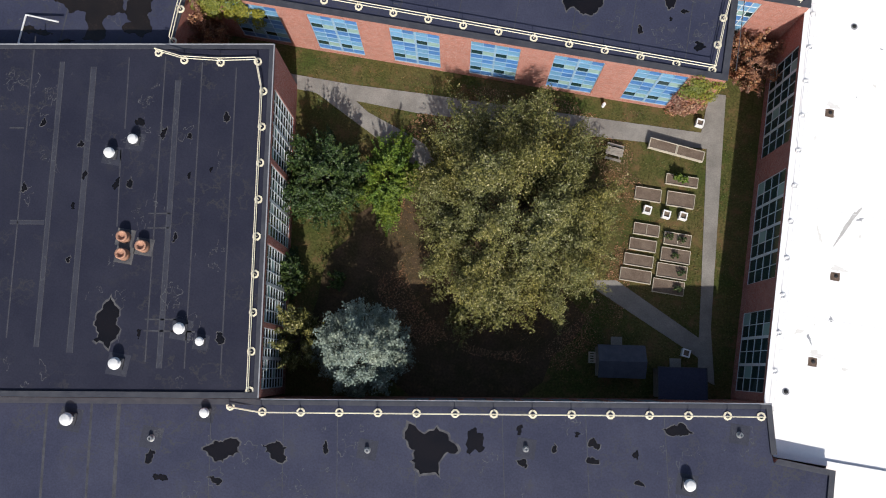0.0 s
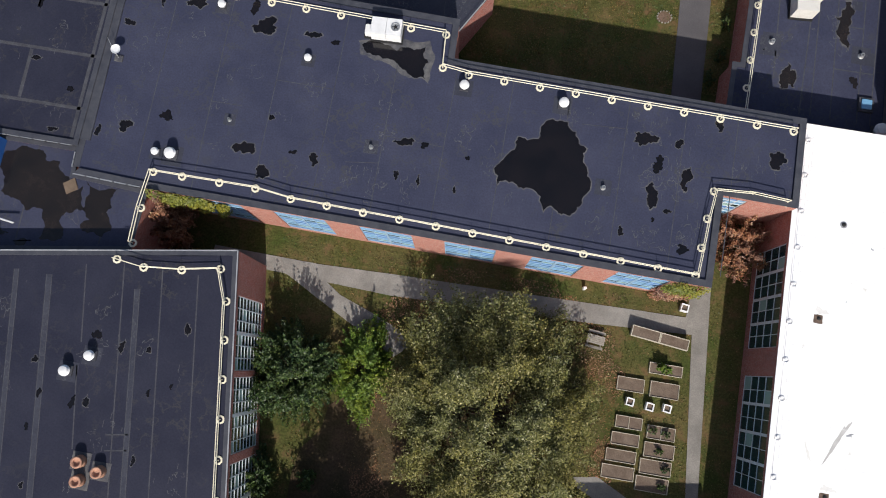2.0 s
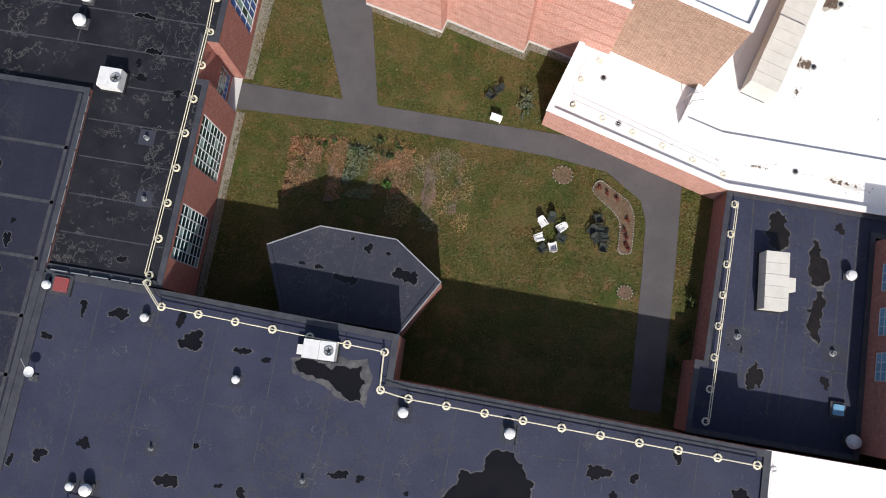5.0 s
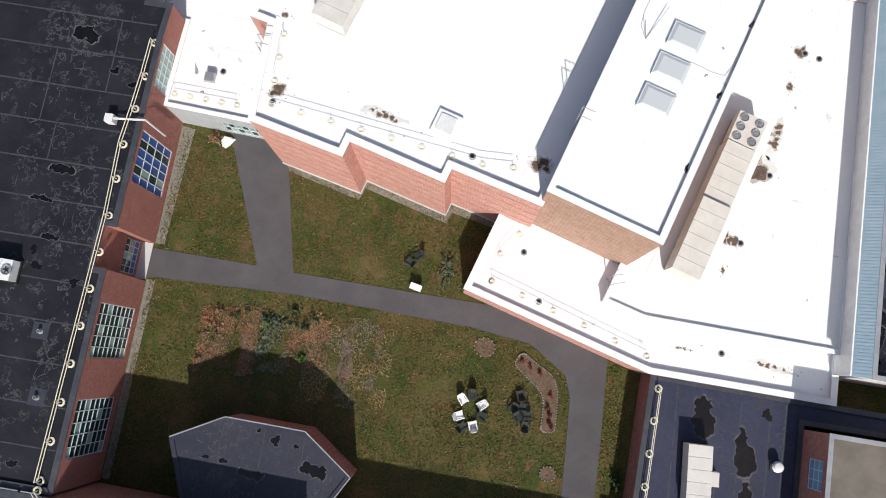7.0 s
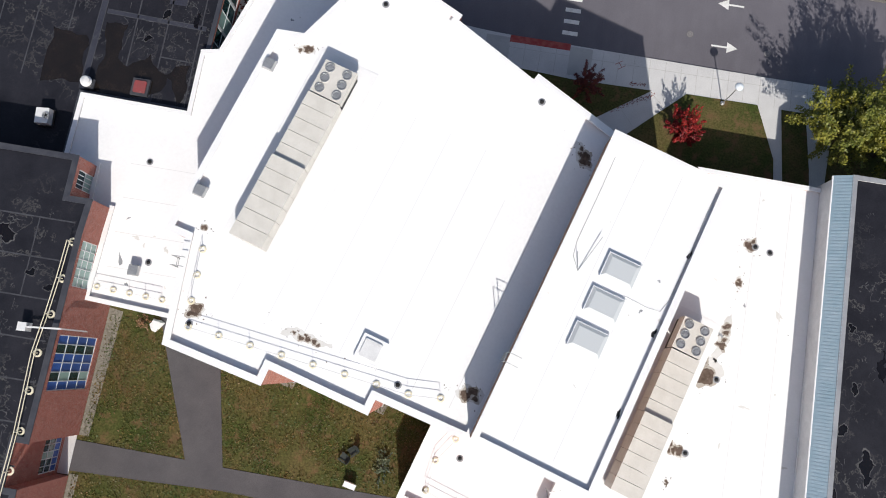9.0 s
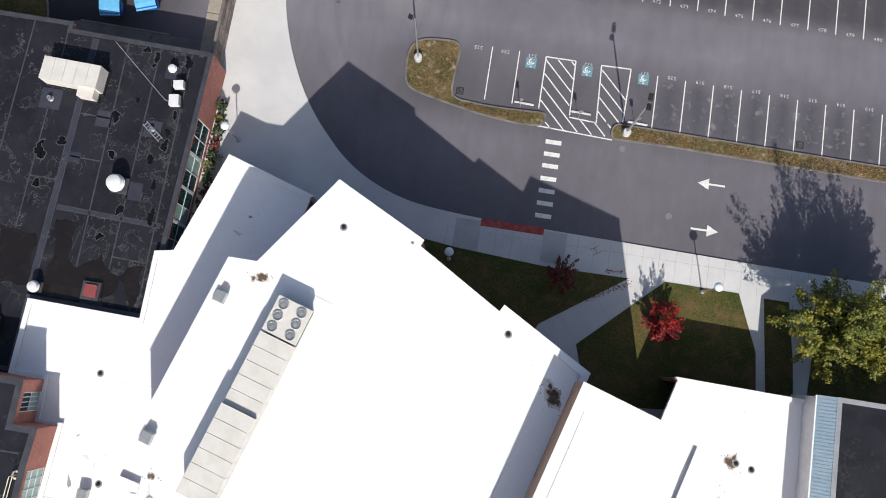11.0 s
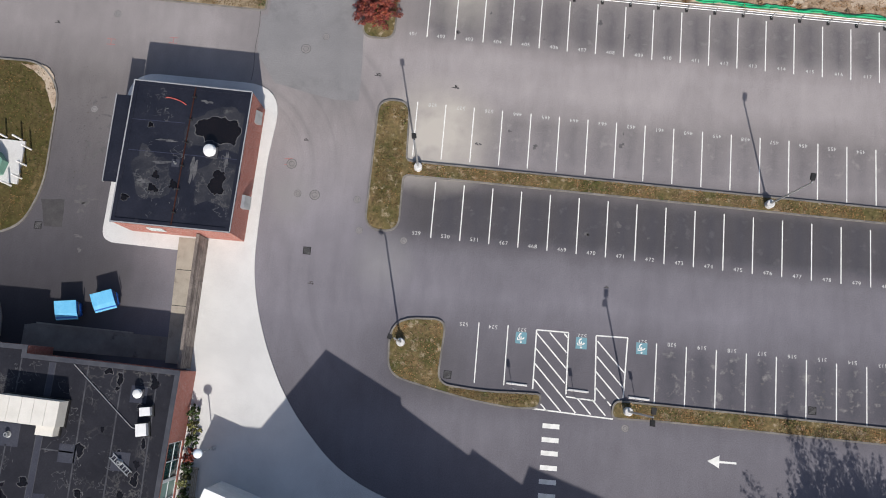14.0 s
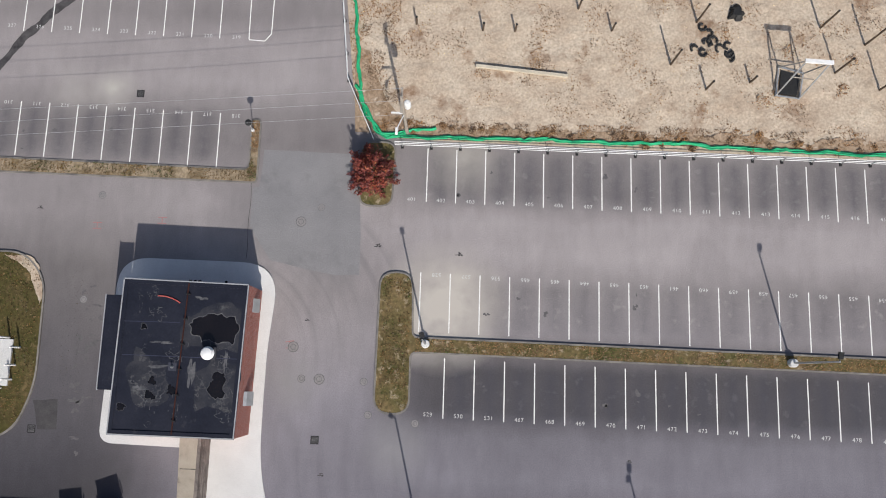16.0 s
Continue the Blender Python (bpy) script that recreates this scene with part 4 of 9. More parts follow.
blue_hall = building("blue_clad_block", "dark-roofed block with a pale blue corrugated metal eave", BL, 8.1, M_BLACK_OLD, M_WHITEMETAL, M_GCAP, 0.2, 0.34)
ribs = MB()
for k in range(248):
    y = 78.6 + k * 0.14
    lift = 0.022 if k % 2 else 0.0
    ribs.v += [(36.72, y, 7.45 + lift), (37.95, y, 8.37 + lift), (36.72, y + 0.14, 7.45 + lift), (37.95, y + 0.14, 8.37 + lift)]
    ribs.f.append((4 * k, 4 * k + 1, 4 * k + 3, 4 * k + 2))
    if k:
        ribs.f.append((4 * k - 2, 4 * k - 1, 4 * k + 1, 4 * k))
wpart("corrugated_eave", ribs, M_BLUEWALL, blue_hall, "pale blue corrugated metal slope")
wpart("wall", MB().box(36.95, 37.2, 78.7, 113.2, 3.0, 7.32), M_WHITEMETAL, blue_hall)
wpart("soffit", MB().box(36.78, 37.95, 78.6, 113.3, 7.32, 7.42), M_WHITEMETAL, blue_hall)
wpart("gutter", MB().beam((36.68, 78.6, 7.43), (36.68, 113.3, 7.43), 0.1, 0.1), M_WCAP, blue_hall)
TB = [(35.1, 55.5), (70, 55.5), (70, 73.8), (35.1, 73.8)]
tb_open = [(73.8 - b, 73.8 - a, 5.0, 7.4) for a, b in ((69.2, 71.6), (65.4, 67.8), (61.6, 64.0))]
tan_block = building("upper_block", "brick block with a tan gravelled roof", TB, 8.0, M_TAN, M_BRICK, M_GCAP, 0.1, 0.32, openings={3: tb_open})
for o in tb_open:
    window(tan_block, TB[3], TB[0], *o, 3, 3, lambda i, j: M_SKYBLUE)
KI = [(-25.9, 147.4), (-15.45, 147.3), (-15.1, 160.05), (-25.7, 160.3)]
kiosk = building("utility_building", "small square brick utility building with patched black roof", KI, 4.8, M_KIOSK, M_BRICK, M_KIOSK, 0.03, 0.36, 0.04)
for root, line, z in ((kiosk, KI + KI[:1], 4.88), (octagon, OCT[1:], 4.93), (wing_sw, LR[1:], 9.48), (block_s, [(25.8, 13.0), (-14.1, 6.55)], 8.6)):
    for a, b in zip(line, line[1:]):
        wpart("drip_edge", MB().beam((*a, z), (*b, z), 0.1, 0.05), M_GCAP, root)
for x0, x1, y0, y1, root in ((-34.75, -33.5, 43.0, 59.0, wing_mid), (-34.6, -33.9, 40.6, 43.2, wing_mid)):
    wpart("flashing", MB().box(x0, x1, y0, y1, 8.2, 8.425 if x0 < -34.7 else 8.33), M_DCAP, root)

for root, x0, y0, x1, y1, n in ((block_w, -44.0, 42.33, -34.75, 42.33, 8), (wing_mid, -34.47, 41.8, -34.42, 40.4, 2), (wing_mid, -34.2, 39.93, -28.2, 39.7, 5), (block_w, -34.03, 59.8, -34.03, 74.5, 9), (wing_west, -33.6, 59.3, -25.0, 59.28, 5)):
    d = Vector((x1 - x0, y1 - y0)) / n
    for k in range(n):
        wpart("flashing_strip", MB().beam((x0 + d.x * k, y0 + d.y * k, 8.47), (x0 + d.x * (k + 0.86), y0 + d.y * (k + 0.86), 8.47), 0.09, 0.06), M_METAL, root, "bright metal flashing")

# ---- trees ----
def blob(x, y, rx, ry, seed, turn=0.0, n=26, rough=0.35):
    rng = np.random.default_rng(seed)
    ph, out = rng.random(6) * 6.2832, []
    for i in range(n):
        a = 6.2832 * i / n
        r = 1 + rough * (0.5 * math.sin(2 * a + ph[0]) + 0.42 * math.sin(3 * a + ph[1]) + 0.34 * math.sin(5 * a + ph[2]) + 0.26 * math.sin(8 * a + ph[3])) + rough * 0.3 * (rng.random() - 0.5)
        px, py = rx * r * math.cos(a), ry * r * math.sin(a)
        out.append((x + px * math.cos(turn) - py * math.sin(turn), y + px * math.sin(turn) + py * math.cos(turn)))
    return out


def leaf_cloud(rng, centres, radii, count, size, flat=0.75, up=0.35):
    """Leaf quads on the shells of many clumps; returns vertices and faces."""
    k = rng.choice(len(centres), count, p=radii**2 / (radii**2).sum())
    d = rng.normal(size=(count, 3))
    d /= np.linalg.norm(d, axis=1)[:, None]
    d[:, 2] = np.where(d[:, 2] < -0.3, -d[:, 2], d[:, 2])
    r = radii[k] * (0.62 + 0.42 * rng.random(count) ** 0.6)
    p = centres[k] + d * r[:, None] * np.array([1, 1, flat])
    nrm = d * 0.8 + rng.normal(scale=0.55, size=(count, 3)) + np.array([0.1, -0.35, up + 0.35])
    nrm /= np.linalg.norm(nrm, axis=1)[:, None]
    a = np.cross(nrm, rng.normal(size=(count, 3)))
    a /= np.linalg.norm(a, axis=1)[:, None]
    b = np.cross(nrm, a)
    s = size * (0.6 + 0.8 * rng.random(count))[:, None]
    v = np.stack([p - a * s, p - b * s * 0.55, p + a * s, p + b * s * 0.55], 1).reshape(-1, 3)
    f = np.arange(count * 4).reshape(-1, 4)
    return v, f


def sprays(rng, rx, ry, rise, n, count, size, reach, lump, seed, clumps=0, gather=0.11):
    """Leaves strung along many short outward twigs under a lumpy dome; returns leaf corners, faces and the twigs' ends."""
    d = rng.normal(size=(n, 3))
    d[:, 2] = np.abs(d[:, 2]) * 0.95 - 0.06
    d /= np.linalg.norm(d, axis=1)[:, None]
    dome = np.ones(n)
    if clumps:
        who = rng.integers(0, clumps, n)
        off = rng.normal(scale=gather, size=(n, 3))
        dome = (0.88 + 0.2 * rng.random(clumps))[who] * (1.02 - np.minimum(0.3, (np.linalg.norm(off, axis=1) / gather) ** 2 * 0.045))
        d = d[:clumps][who] + off
        d /= np.linalg.norm(d, axis=1)[:, None]
    wob = np.array([1 + lump * (1.3 * noise.noise(Vector(q) * 1.6 + Vector((seed, 0, 0))) + 1.5 * noise.noise(Vector(q) * 3.7 + Vector((0, seed, 0))) + 0.7 * noise.noise(Vector(q) * 8.3)) for q in d])
    span = np.array([rx, ry, rise])
    mean = (rx * ry * rise) ** (1 / 3)
    far = 0.9 + 0.13 * rng.random(n) if clumps else 0.74 + 0.29 * rng.random(n)
    tip = d * span * (wob * dome * far)[:, None]
    foot = tip * (1 - reach) + rng.normal(scale=0.05 * mean, size=(n, 3))
    k = rng.integers(0, n, count)
    s = rng.random(count) ** 0.75
    wide = (0.03 if clumps else 0.055) * mean * (1.15 - 0.75 * s)
    p = foot[k] + (tip - foot)[k] * s[:, None] + rng.normal(size=(count, 3)) * wide[:, None]
    deep = rng.random(count) < (0.1 if clumps else 0.16)
    p[deep] *= (0.55 + 0.35 * rng.random(deep.sum()))[:, None]
    p[:, 2] = np.maximum(p[:, 2], -rise * 0.12)
    nrm = d[k] * 0.5 + rng.normal(scale=0.6, size=(count, 3)) + np.array([0.08, -0.3, 0.55])
    nrm /= np.linalg.norm(nrm, axis=1)[:, None]
    a = np.cross(nrm, rng.normal(size=(count, 3)))
    a /= np.linalg.norm(a, axis=1)[:, None]
    b = np.cross(nrm, a)
    w = size * (0.55 + 0.9 * rng.random(count))[:, None]
    v = np.stack([p - a * w, p - b * w * 0.55, p + a * w, p + b * w * 0.55], 1).reshape(-1, 3)
    return v, np.arange(count * 4).reshape(-1, 4), tip


def tree(name, label, x, y, rx, ry, height, low, leaf, count, size, seed, twigs=60, reach=0.3, category="tree", base=0.0, lump=0.25, clumps=0, gather=0.11):
    rng = np.random.default_rng(seed)
    root = thing(name, label, category, x, y, base)
    v, f, tip = sprays(rng, rx, ry, height - low, twigs, count, size, reach, lump, seed, clumps, gather)
    v = v + np.array([x, y, base + low])
    v[:, 2] = np.maximum(v[:, 2], base + 0.01)
    me = bpy.data.meshes.new("crown")
    me.from_pydata(v.tolist(), [], f.tolist())
    me.materials.append(leaf)
    me.update()
    part_of(root, new("crown", me))
    mb = MB()
    th = max(0.02, height * 0.022)
    mb.rod((x, y, base - 0.1), (x, y, base + low + (height - low) * 0.45), th * 1.6, th * 0.5)
    for i in range(0, twigs, max(1, twigs // 16)):
        mb.rod((x, y, base + low * 0.6 + (height - low) * 0.2), tuple(tip[i] * 0.93 + np.array([x, y, base + low])), th * 0.5, th * 0.1, 5)
    wpart("trunk", mb, M_BARK, root)
    return root


tree("tree", "large spreading tree with olive-green autumn leaves in the courtyard", 3.5, 26.0, 9.9, 11.6, 9.6, 1.2, L_TREE, 170000, 0.09, 3, twigs=2600, reach=0.2, lump=0.14, clumps=150, gather=0.075)
tree("tree", "dense dark green tree beside the wing", -14.0, 26.7, 4.2, 4.8, 7.0, 0.8, L_DARK, 44000, 0.10, 5, twigs=900, reach=0.42, lump=0.22, clumps=60, gather=0.15)
tree("shrub", "bright green shrub in sunlight", -8.0, 28.0, 3.0, 4.6, 3.6, 0.2, L_BRIGHT, 30000, 0.09, 8, twigs=800, reach=0.4, category="shrub", lump=0.25, clumps=50, gather=0.17)
tree("spruce_tree", "blue-grey spruce tree with dense needles", -7.45, 11.9, 4.3, 4.3, 11.5, 2.0, L_SPRUCE, 26000, 0.10, 11, twigs=330, reach=0.25, lump=0.1)
tree("shrub", "green shrub against the wing wall", -13.2, 11.6, 2.4, 3.0, 7.6, 0.6, L_TREE, 10000, 0.10, 13, twigs=90, category="shrub", lump=0.35)
tree("tree", "small rust-red tree in the courtyard corner", 23.7, 44.6, 2.8, 3.0, 5.0, 1.0, L_RUST, 9000, 0.10, 17, twigs=120, lump=0.3)
tree("shrub", "rusty climbing shrub in the wing corner", -26.9, 37.9, 1.5, 2.6, 7.4, 0.6, L_RUST, 8000, 0.09, 19, twigs=160, category="shrub", lump=0.4)
tree("tree", "small tree with scarlet autumn leaves", 25.4, 117.6, 1.7, 1.7, 3.9, 1.0, L_RED, 5200, 0.085, 23, twigs=80, reach=0.35, base=0.17, lump=0.4)
tree("tree", "dark burgundy tree in the building's shade", 15.9, 120.3, 1.7, 1.7, 4.0, 1.0, L_BURG, 3000, 0.09, 29, twigs=40, reach=0.45, base=0.17, lump=0.5)
tree("tree", "yellow-green street tree beside the pavement", 39.0, 119.2, 3.7, 3.6, 11.5, 3.5, L_YELLOW, 26000, 0.11, 31, twigs=210, reach=0.4, base=0.17, lump=0.45)
tree("tree", "tall yellow-green street tree with a loose crown", 43.8, 118.6, 3.5, 3.5, 12.0, 3.5, L_YELLOW, 26000, 0.11, 32, twigs=200, reach=0.4, base=0.17, lump=0.45)
tree("shrub", "dark red shrub on the kerbed island", -5.5, 171.2, 2.2, 2.2, 3.6, 0.5, L_BURG, 11000, 0.085, 37, twigs=260, category="shrub", base=0.12, lump=0.3)


def inside(x, y, outline):
    c = False
    for (x0, y0), (x1, y1) in zip(outline, outline[1:] + outline[:1]):
        if (y0 > y) != (y1 > y) and x < (x1 - x0) * (y - y0) / (y1 - y0) + x0:
            c = not c
    return c


solid("earth_site", MB().prism(SITE, -0.3, 0.03), M_SAND, "bare sandy construction ground with tracks", "ground", kind="structure")
bump_mb, idx = MB(), {}
for i in range(150):
    for j in range(56):
        x, y = -8.6 + i * 0.36, 175.0 + j * 0.36
        h = 0.06 + 0.09 * noise.noise((x * 0.5, y * 0.5, 1)) + 0.07 * noise.noise((x * 1.7, y * 1.3, 4)) + 0.10 * noise.noise((x * 1.1, y * 4.3, 9))
        if inside(x, y, SITE):
            idx[i, j] = len(bump_mb.v)
            bump_mb.v.append((x, y, max(0.0, h)))
for i in range(149):
    for j in range(55):
        q = [(i, j), (i + 1, j), (i + 1, j + 1), (i, j + 1)]
        if all(k in idx for k in q):
            bump_mb.f.append(tuple(idx[k] for k in q))
solid("sand_surface", bump_mb, M_SAND, "uneven sandy earth with ruts and clods", "ground", kind="structure", smooth=True)


def ragged(points, seed, levels=3, amount=0.3):
    """An outline whose sides are broken again and again by uneven steps."""
    rng, out = np.random.default_rng(seed), [Vector(p[:2]) for p in points]
    for _ in range(levels):
        finer = []
        for p, q in zip(out, out[1:] + out[:1]):
            d = q - p
            finer += [p, p + d * (0.4 + 0.2 * rng.random()) + Vector((-d.y, d.x)) * amount * (rng.random() - 0.5)]
        out = finer
    return [(p.x, p.y) for p in out]


def scatter(name, label, category, spots, leaf, size, seed, up=1.2, thin=0.6):
    """Many small tufts or chips at the given spots, as one mesh."""
    rng = np.random.default_rng(seed)
    p = np.array(spots)
    k = len(p)
    nrm = rng.normal(scale=0.6, size=(k, 3)) + np.array([0, 0, up])
    nrm /= np.linalg.norm(nrm, axis=1)[:, None]
    a = np.cross(nrm, rng.normal(size=(k, 3)))
    a /= np.linalg.norm(a, axis=1)[:, None]
    b = np.cross(nrm, a)
    s = size * (0.5 + rng.random(k))[:, None]
    v = np.stack([p - a * s, p - b * s * thin, p + a * s, p + b * s * thin], 1).reshape(-1, 3)
    me = bpy.data.meshes.new(name)
    me.from_pydata(v.tolist(), [], np.arange(k * 4).reshape(-1, 4).tolist())
    me.materials.append(leaf)
    me.update()
    return tagged(new(name, me), label, category, kind="stuff")


def patchy(rng, x0, x1, y0, y1, count, scale, cut, seed, z=0.06, keep=None):
    out = []
    while len(out) < count:
        x, y = x0 + (x1 - x0) * rng.random(), y0 + (y1 - y0) * rng.random()
        if noise.noise((x * scale, y * scale, seed)) > cut + 0.25 * (rng.random() - 0.5) and (keep is None or keep(x, y)):
            out.append((x, y, z * (0.6 + 0.8 * rng.random())))
    return out


L_SCRUB = leaf_mat("dead_scrub", (0.13, 0.07, 0.04), (0.27, 0.165, 0.098), (0.34, 0.25, 0.16))
L_TUFT = leaf_mat("lawn_blades", (0.036, 0.054, 0.012), (0.105, 0.112, 0.034), (0.17, 0.15, 0.07), (1.6, 1.0, 0.95), 0.45, (0.6, 0.9, 0.6))
L_BROWN = leaf_mat("fallen_leaves", (0.06, 0.036, 0.014), (0.15, 0.092, 0.042), (0.22, 0.16, 0.09))
L_SAGE = leaf_mat("grey_green_leaves", (0.05, 0.065, 0.038), (0.16, 0.19, 0.14))
L_STRAW = leaf_mat("dry_stalks", (0.14, 0.075, 0.042), (0.36, 0.22, 0.135), (0.46, 0.33, 0.22), (1.15, 0.92, 0.8), 0.35, (0.75, 0.8, 0.75))
L_BLEACH = leaf_mat("bleached_grass", (0.12, 0.095, 0.05), (0.34, 0.28, 0.19))
L_CLOD = leaf_mat("pinkish_clods", (0.12, 0.082, 0.068), (0.26, 0.19, 0.16))
L_CHIP = leaf_mat("pale_pebbles", (0.28, 0.23, 0.17), (0.62, 0.57, 0.48))
rng = np.random.default_rng(21)
on_site = lambda x, y: inside(x, y, SITE)  # noqa: E731
M_BANK = mat("brown_bank_earth", (0.25, 0.175, 0.115), (0.36, 0.275, 0.20), 0.8, 0.95, bump=1.0, spots=(0.13, 0.085, 0.05), spot_scale=0.7, spot_cut=0.55, fine=5, grain_mix=0.7)
BANK = [(-7.4, 175.4), (60, 174.2)] + [(60 - 0.5 * k, 176.2 - 0.013 * (60 - 0.5 * k) + 0.9 * noise.noise((k * 0.21, 3.1, 0)) + 0.5 * noise.noise((k * 0.7, 7.7, 0))) for k in range(126)] + [(-4.6, 178.6), (-5.6, 181.0), (-6.4, 183.5), (-7.9, 184.0)]
solid("earth_bank", MB().prism(BANK, -0.1, 0.115), M_BANK, "low bank of darker brown earth along the silt fence", "ground", kind="structure")
rng_c = np.random.default_rng(72)
CLUMPS = [(-5 + 51 * k, 176.0 + 0.35 * a - 0.022 * (51 * k), 0.22 + 0.3 * b) for k, a, b in zip(rng_c.random(46), rng_c.normal(size=46), rng_c.random(46))] + [(9.8, 182.4, 0.9), (4.5, 181.6, 0.9), (38.6, 180.9, 0.55), (31.0, 179.6, 0.9), (26.2, 184.0, 0.9), (27.5, 186.4, 1.3), (-6.2, 181.5, 0.8), (-7.0, 185.5, 0.9), (33.6, 184.6, 0.8), (39.8, 183.8, 0.9)]
clumped = [(x + r * a, y + r * b, 0.05 + 0.22 * max(0, 1 - abs(a) - abs(b)) + 0.1 * c) for x, y, r in CLUMPS for a, b, c in zip(rng_c.normal(size=170) * 0.6, rng_c.normal(size=170) * 0.6, rng_c.random(170))]
scatter("dead_scrub", "dead brown scrub scattered over the sandy site", "scrub", patchy(rng, -8.5, 46, 175.2, 194, 7500, 0.35, 0.14, 3, 0.13, on_site) + patchy(rng, -8.5, -3.5, 176, 194, 2500, 0.6, 0.0, 6, 0.13, on_site) + patchy(rng, -8, 46, 175.2, 176.6, 3500, 0.9, 0.05, 5, 0.14, on_site) + [p for p in clumped if on_site(p[0], p[1])], L_SCRUB, 0.065, 1)
scatter("pebbles", "pale pebbles and clods on the sandy site", "gravel", patchy(rng, -8.5, 46, 175.2, 194, 3500, 0.6, -0.3, 8, 0.1, on_site), L_CHIP, 0.05, 2)
# Littered soil, spread south so its dark brown also stands in for shade.
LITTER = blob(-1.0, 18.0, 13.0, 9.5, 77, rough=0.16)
slab("leaf_litter_ground", LITTER, -0.1, 0.006, mat("shaded_litter_soil", (0.085, 0.056, 0.036), (0.05, 0.042, 0.02), 0.5, 0.95, bump=0.8, spots=(0.13, 0.085, 0.045), spot_scale=1.2, spot_cut=0.56, fine=5, grain_mix=0.7), "brown leaf-littered soil under the trees and over the shaded lawn", "ground")
KEEP_OUT = PATHS + [OCT, UR, LW, MAIN, WLS, RR, NWL, WR, LR]


STRAW_PLOT = ([(-18.3, 70.0), (-15.0, 70.6), (-15.3, 76.4), (-18.5, 76.0)], [(-14.9, 70.8), (-13.0, 70.8), (-12.9, 76.6), (-14.9, 76.5)], [(-10.9, 71.6), (-6.4, 72.2), (-6.7, 76.7), (-10.3, 76.3)])
SOIL_ROWS = ([(-5.2, 69.6), (-4.2, 69.9), (-4.15, 76.6), (-5.05, 76.5)], [(-2.55, 70.8), (-1.85, 71.2), (-1.65, 76.7), (-2.3, 76.6)], [(-14.4, 70.2), (-13.5, 70.3), (-13.1, 76.4), (-13.9, 76.3)])
PLOT = STRAW_PLOT + SOIL_ROWS


def on_lawn(x, y):
    return not any(inside(x, y, o) for o in KEEP_OUT)


def in_plot(x, y):
    u, v = x + 0.35 * noise.noise((x * 1.3, y * 1.3, 3.3)), y + 0.5 * noise.noise((x * 1.3, y * 1.3, 8.3))
    return any(inside(u, v, o) for o in PLOT)


scatter("lawn_grass", "short green and olive grass over the garden lawn", "grass", patchy(rng, -24, 21, 59, 92, 42000, 0.3, -0.3, 2, 0.045, lambda x, y: on_lawn(x, y) and not in_plot(x, y)), L_TUFT, 0.07, 3, 0.8)
scatter("lawn_grass", "reddish-brown withered grass in the garden lawn", "grass", patchy(rng, -24, 21, 59, 92, 15000, 0.25, 0.05, 12, 0.04, on_lawn), L_BROWN, 0.055, 4, 1.0)
scatter("lawn_grass", "grass of the planted courtyard", "grass", patchy(rng, -18, 25.5, 12, 39.2, 16000, 0.3, -0.25, 6, 0.045, lambda x, y: on_lawn(x, y) and not inside(x, y, LITTER)), L_TUFT, 0.06, 5, 1.0)
scatter("fallen_leaves", "fallen brown leaves under the courtyard tree", "leaf litter", patchy(rng, -9, 15, 14, 38.5, 13000, 0.25, -0.15, 7, 0.04, on_lawn), L_BROWN, 0.06, 6)
scatter("fallen_leaves", "yellow and tan fallen leaves round the courtyard tree", "leaf litter", patchy(rng, -9, 15.5, 13, 38.5, 9000, 0.2, -0.2, 19, 0.05, lambda x, y: on_lawn(x, y) and 0.75 < ((x - 3.5) / 11.5) ** 2 + ((y - 25.0) / 13) ** 2 < 1.25 + 0.3 * noise.noise((x * 0.4, y * 0.4, 2))), L_STRAW, 0.06, 16)
in_straw = lambda x, y: any(inside(x + 0.4 * noise.noise((x, y, 5.0)), y + 0.4 * noise.noise((x, y, 7.0)), o) for o in STRAW_PLOT)  # noqa: E731
in_rows = lambda x, y: any(inside(x + 0.15 * noise.noise((x * 2, y * 2, 5.0)), y, o) for o in SOIL_ROWS)  # noqa: E731
scatter("dead_stalks", "rusty brown stalks and litter over the vegetable plot", "plant litter", patchy(rng, -19.0, -6.0, 69.4, 77.4, 6500, 0.5, -0.2, 15, 0.1, in_straw), L_STRAW, 0.13, 7, 1.4, 0.16)
scatter("dead_stalks", "bleached dry grass strands beside the soil rows", "plant litter", patchy(rng, -8.5, -0.5, 69.0, 77.2, 3600, 0.5, -0.1, 17, 0.08, on_lawn), L_BLEACH, 0.12, 9, 1.4, 0.16)
scatter("weeds", "green weeds growing through the dead litter", "weeds", patchy(rng, -19.0, -0.8, 69.4, 77.4, 3800, 0.7, 0.0, 25, 0.1, in_plot), L_TUFT, 0.09, 26, 1.0, 0.4)
scatter("clods", "pinkish clods along the dug soil rows", "soil", patchy(rng, -14.8, -1.2, 69.4, 76.9, 2600, 0.5, -0.4, 18, 0.06, in_rows), L_CLOD, 0.05, 10, 1.0)
scatter("weeds", "grey-green weeds in the vegetable plot", "weeds", patchy(rng, -13.0, -10.0, 71.0, 76.0, 1500, 0.6, -0.1, 16, 0.16, on_lawn), L_SAGE, 0.09, 8, 0.9)
on_island = lambda x, y: any(inside(x, y, o) for o in ISLANDS)  # noqa: E731
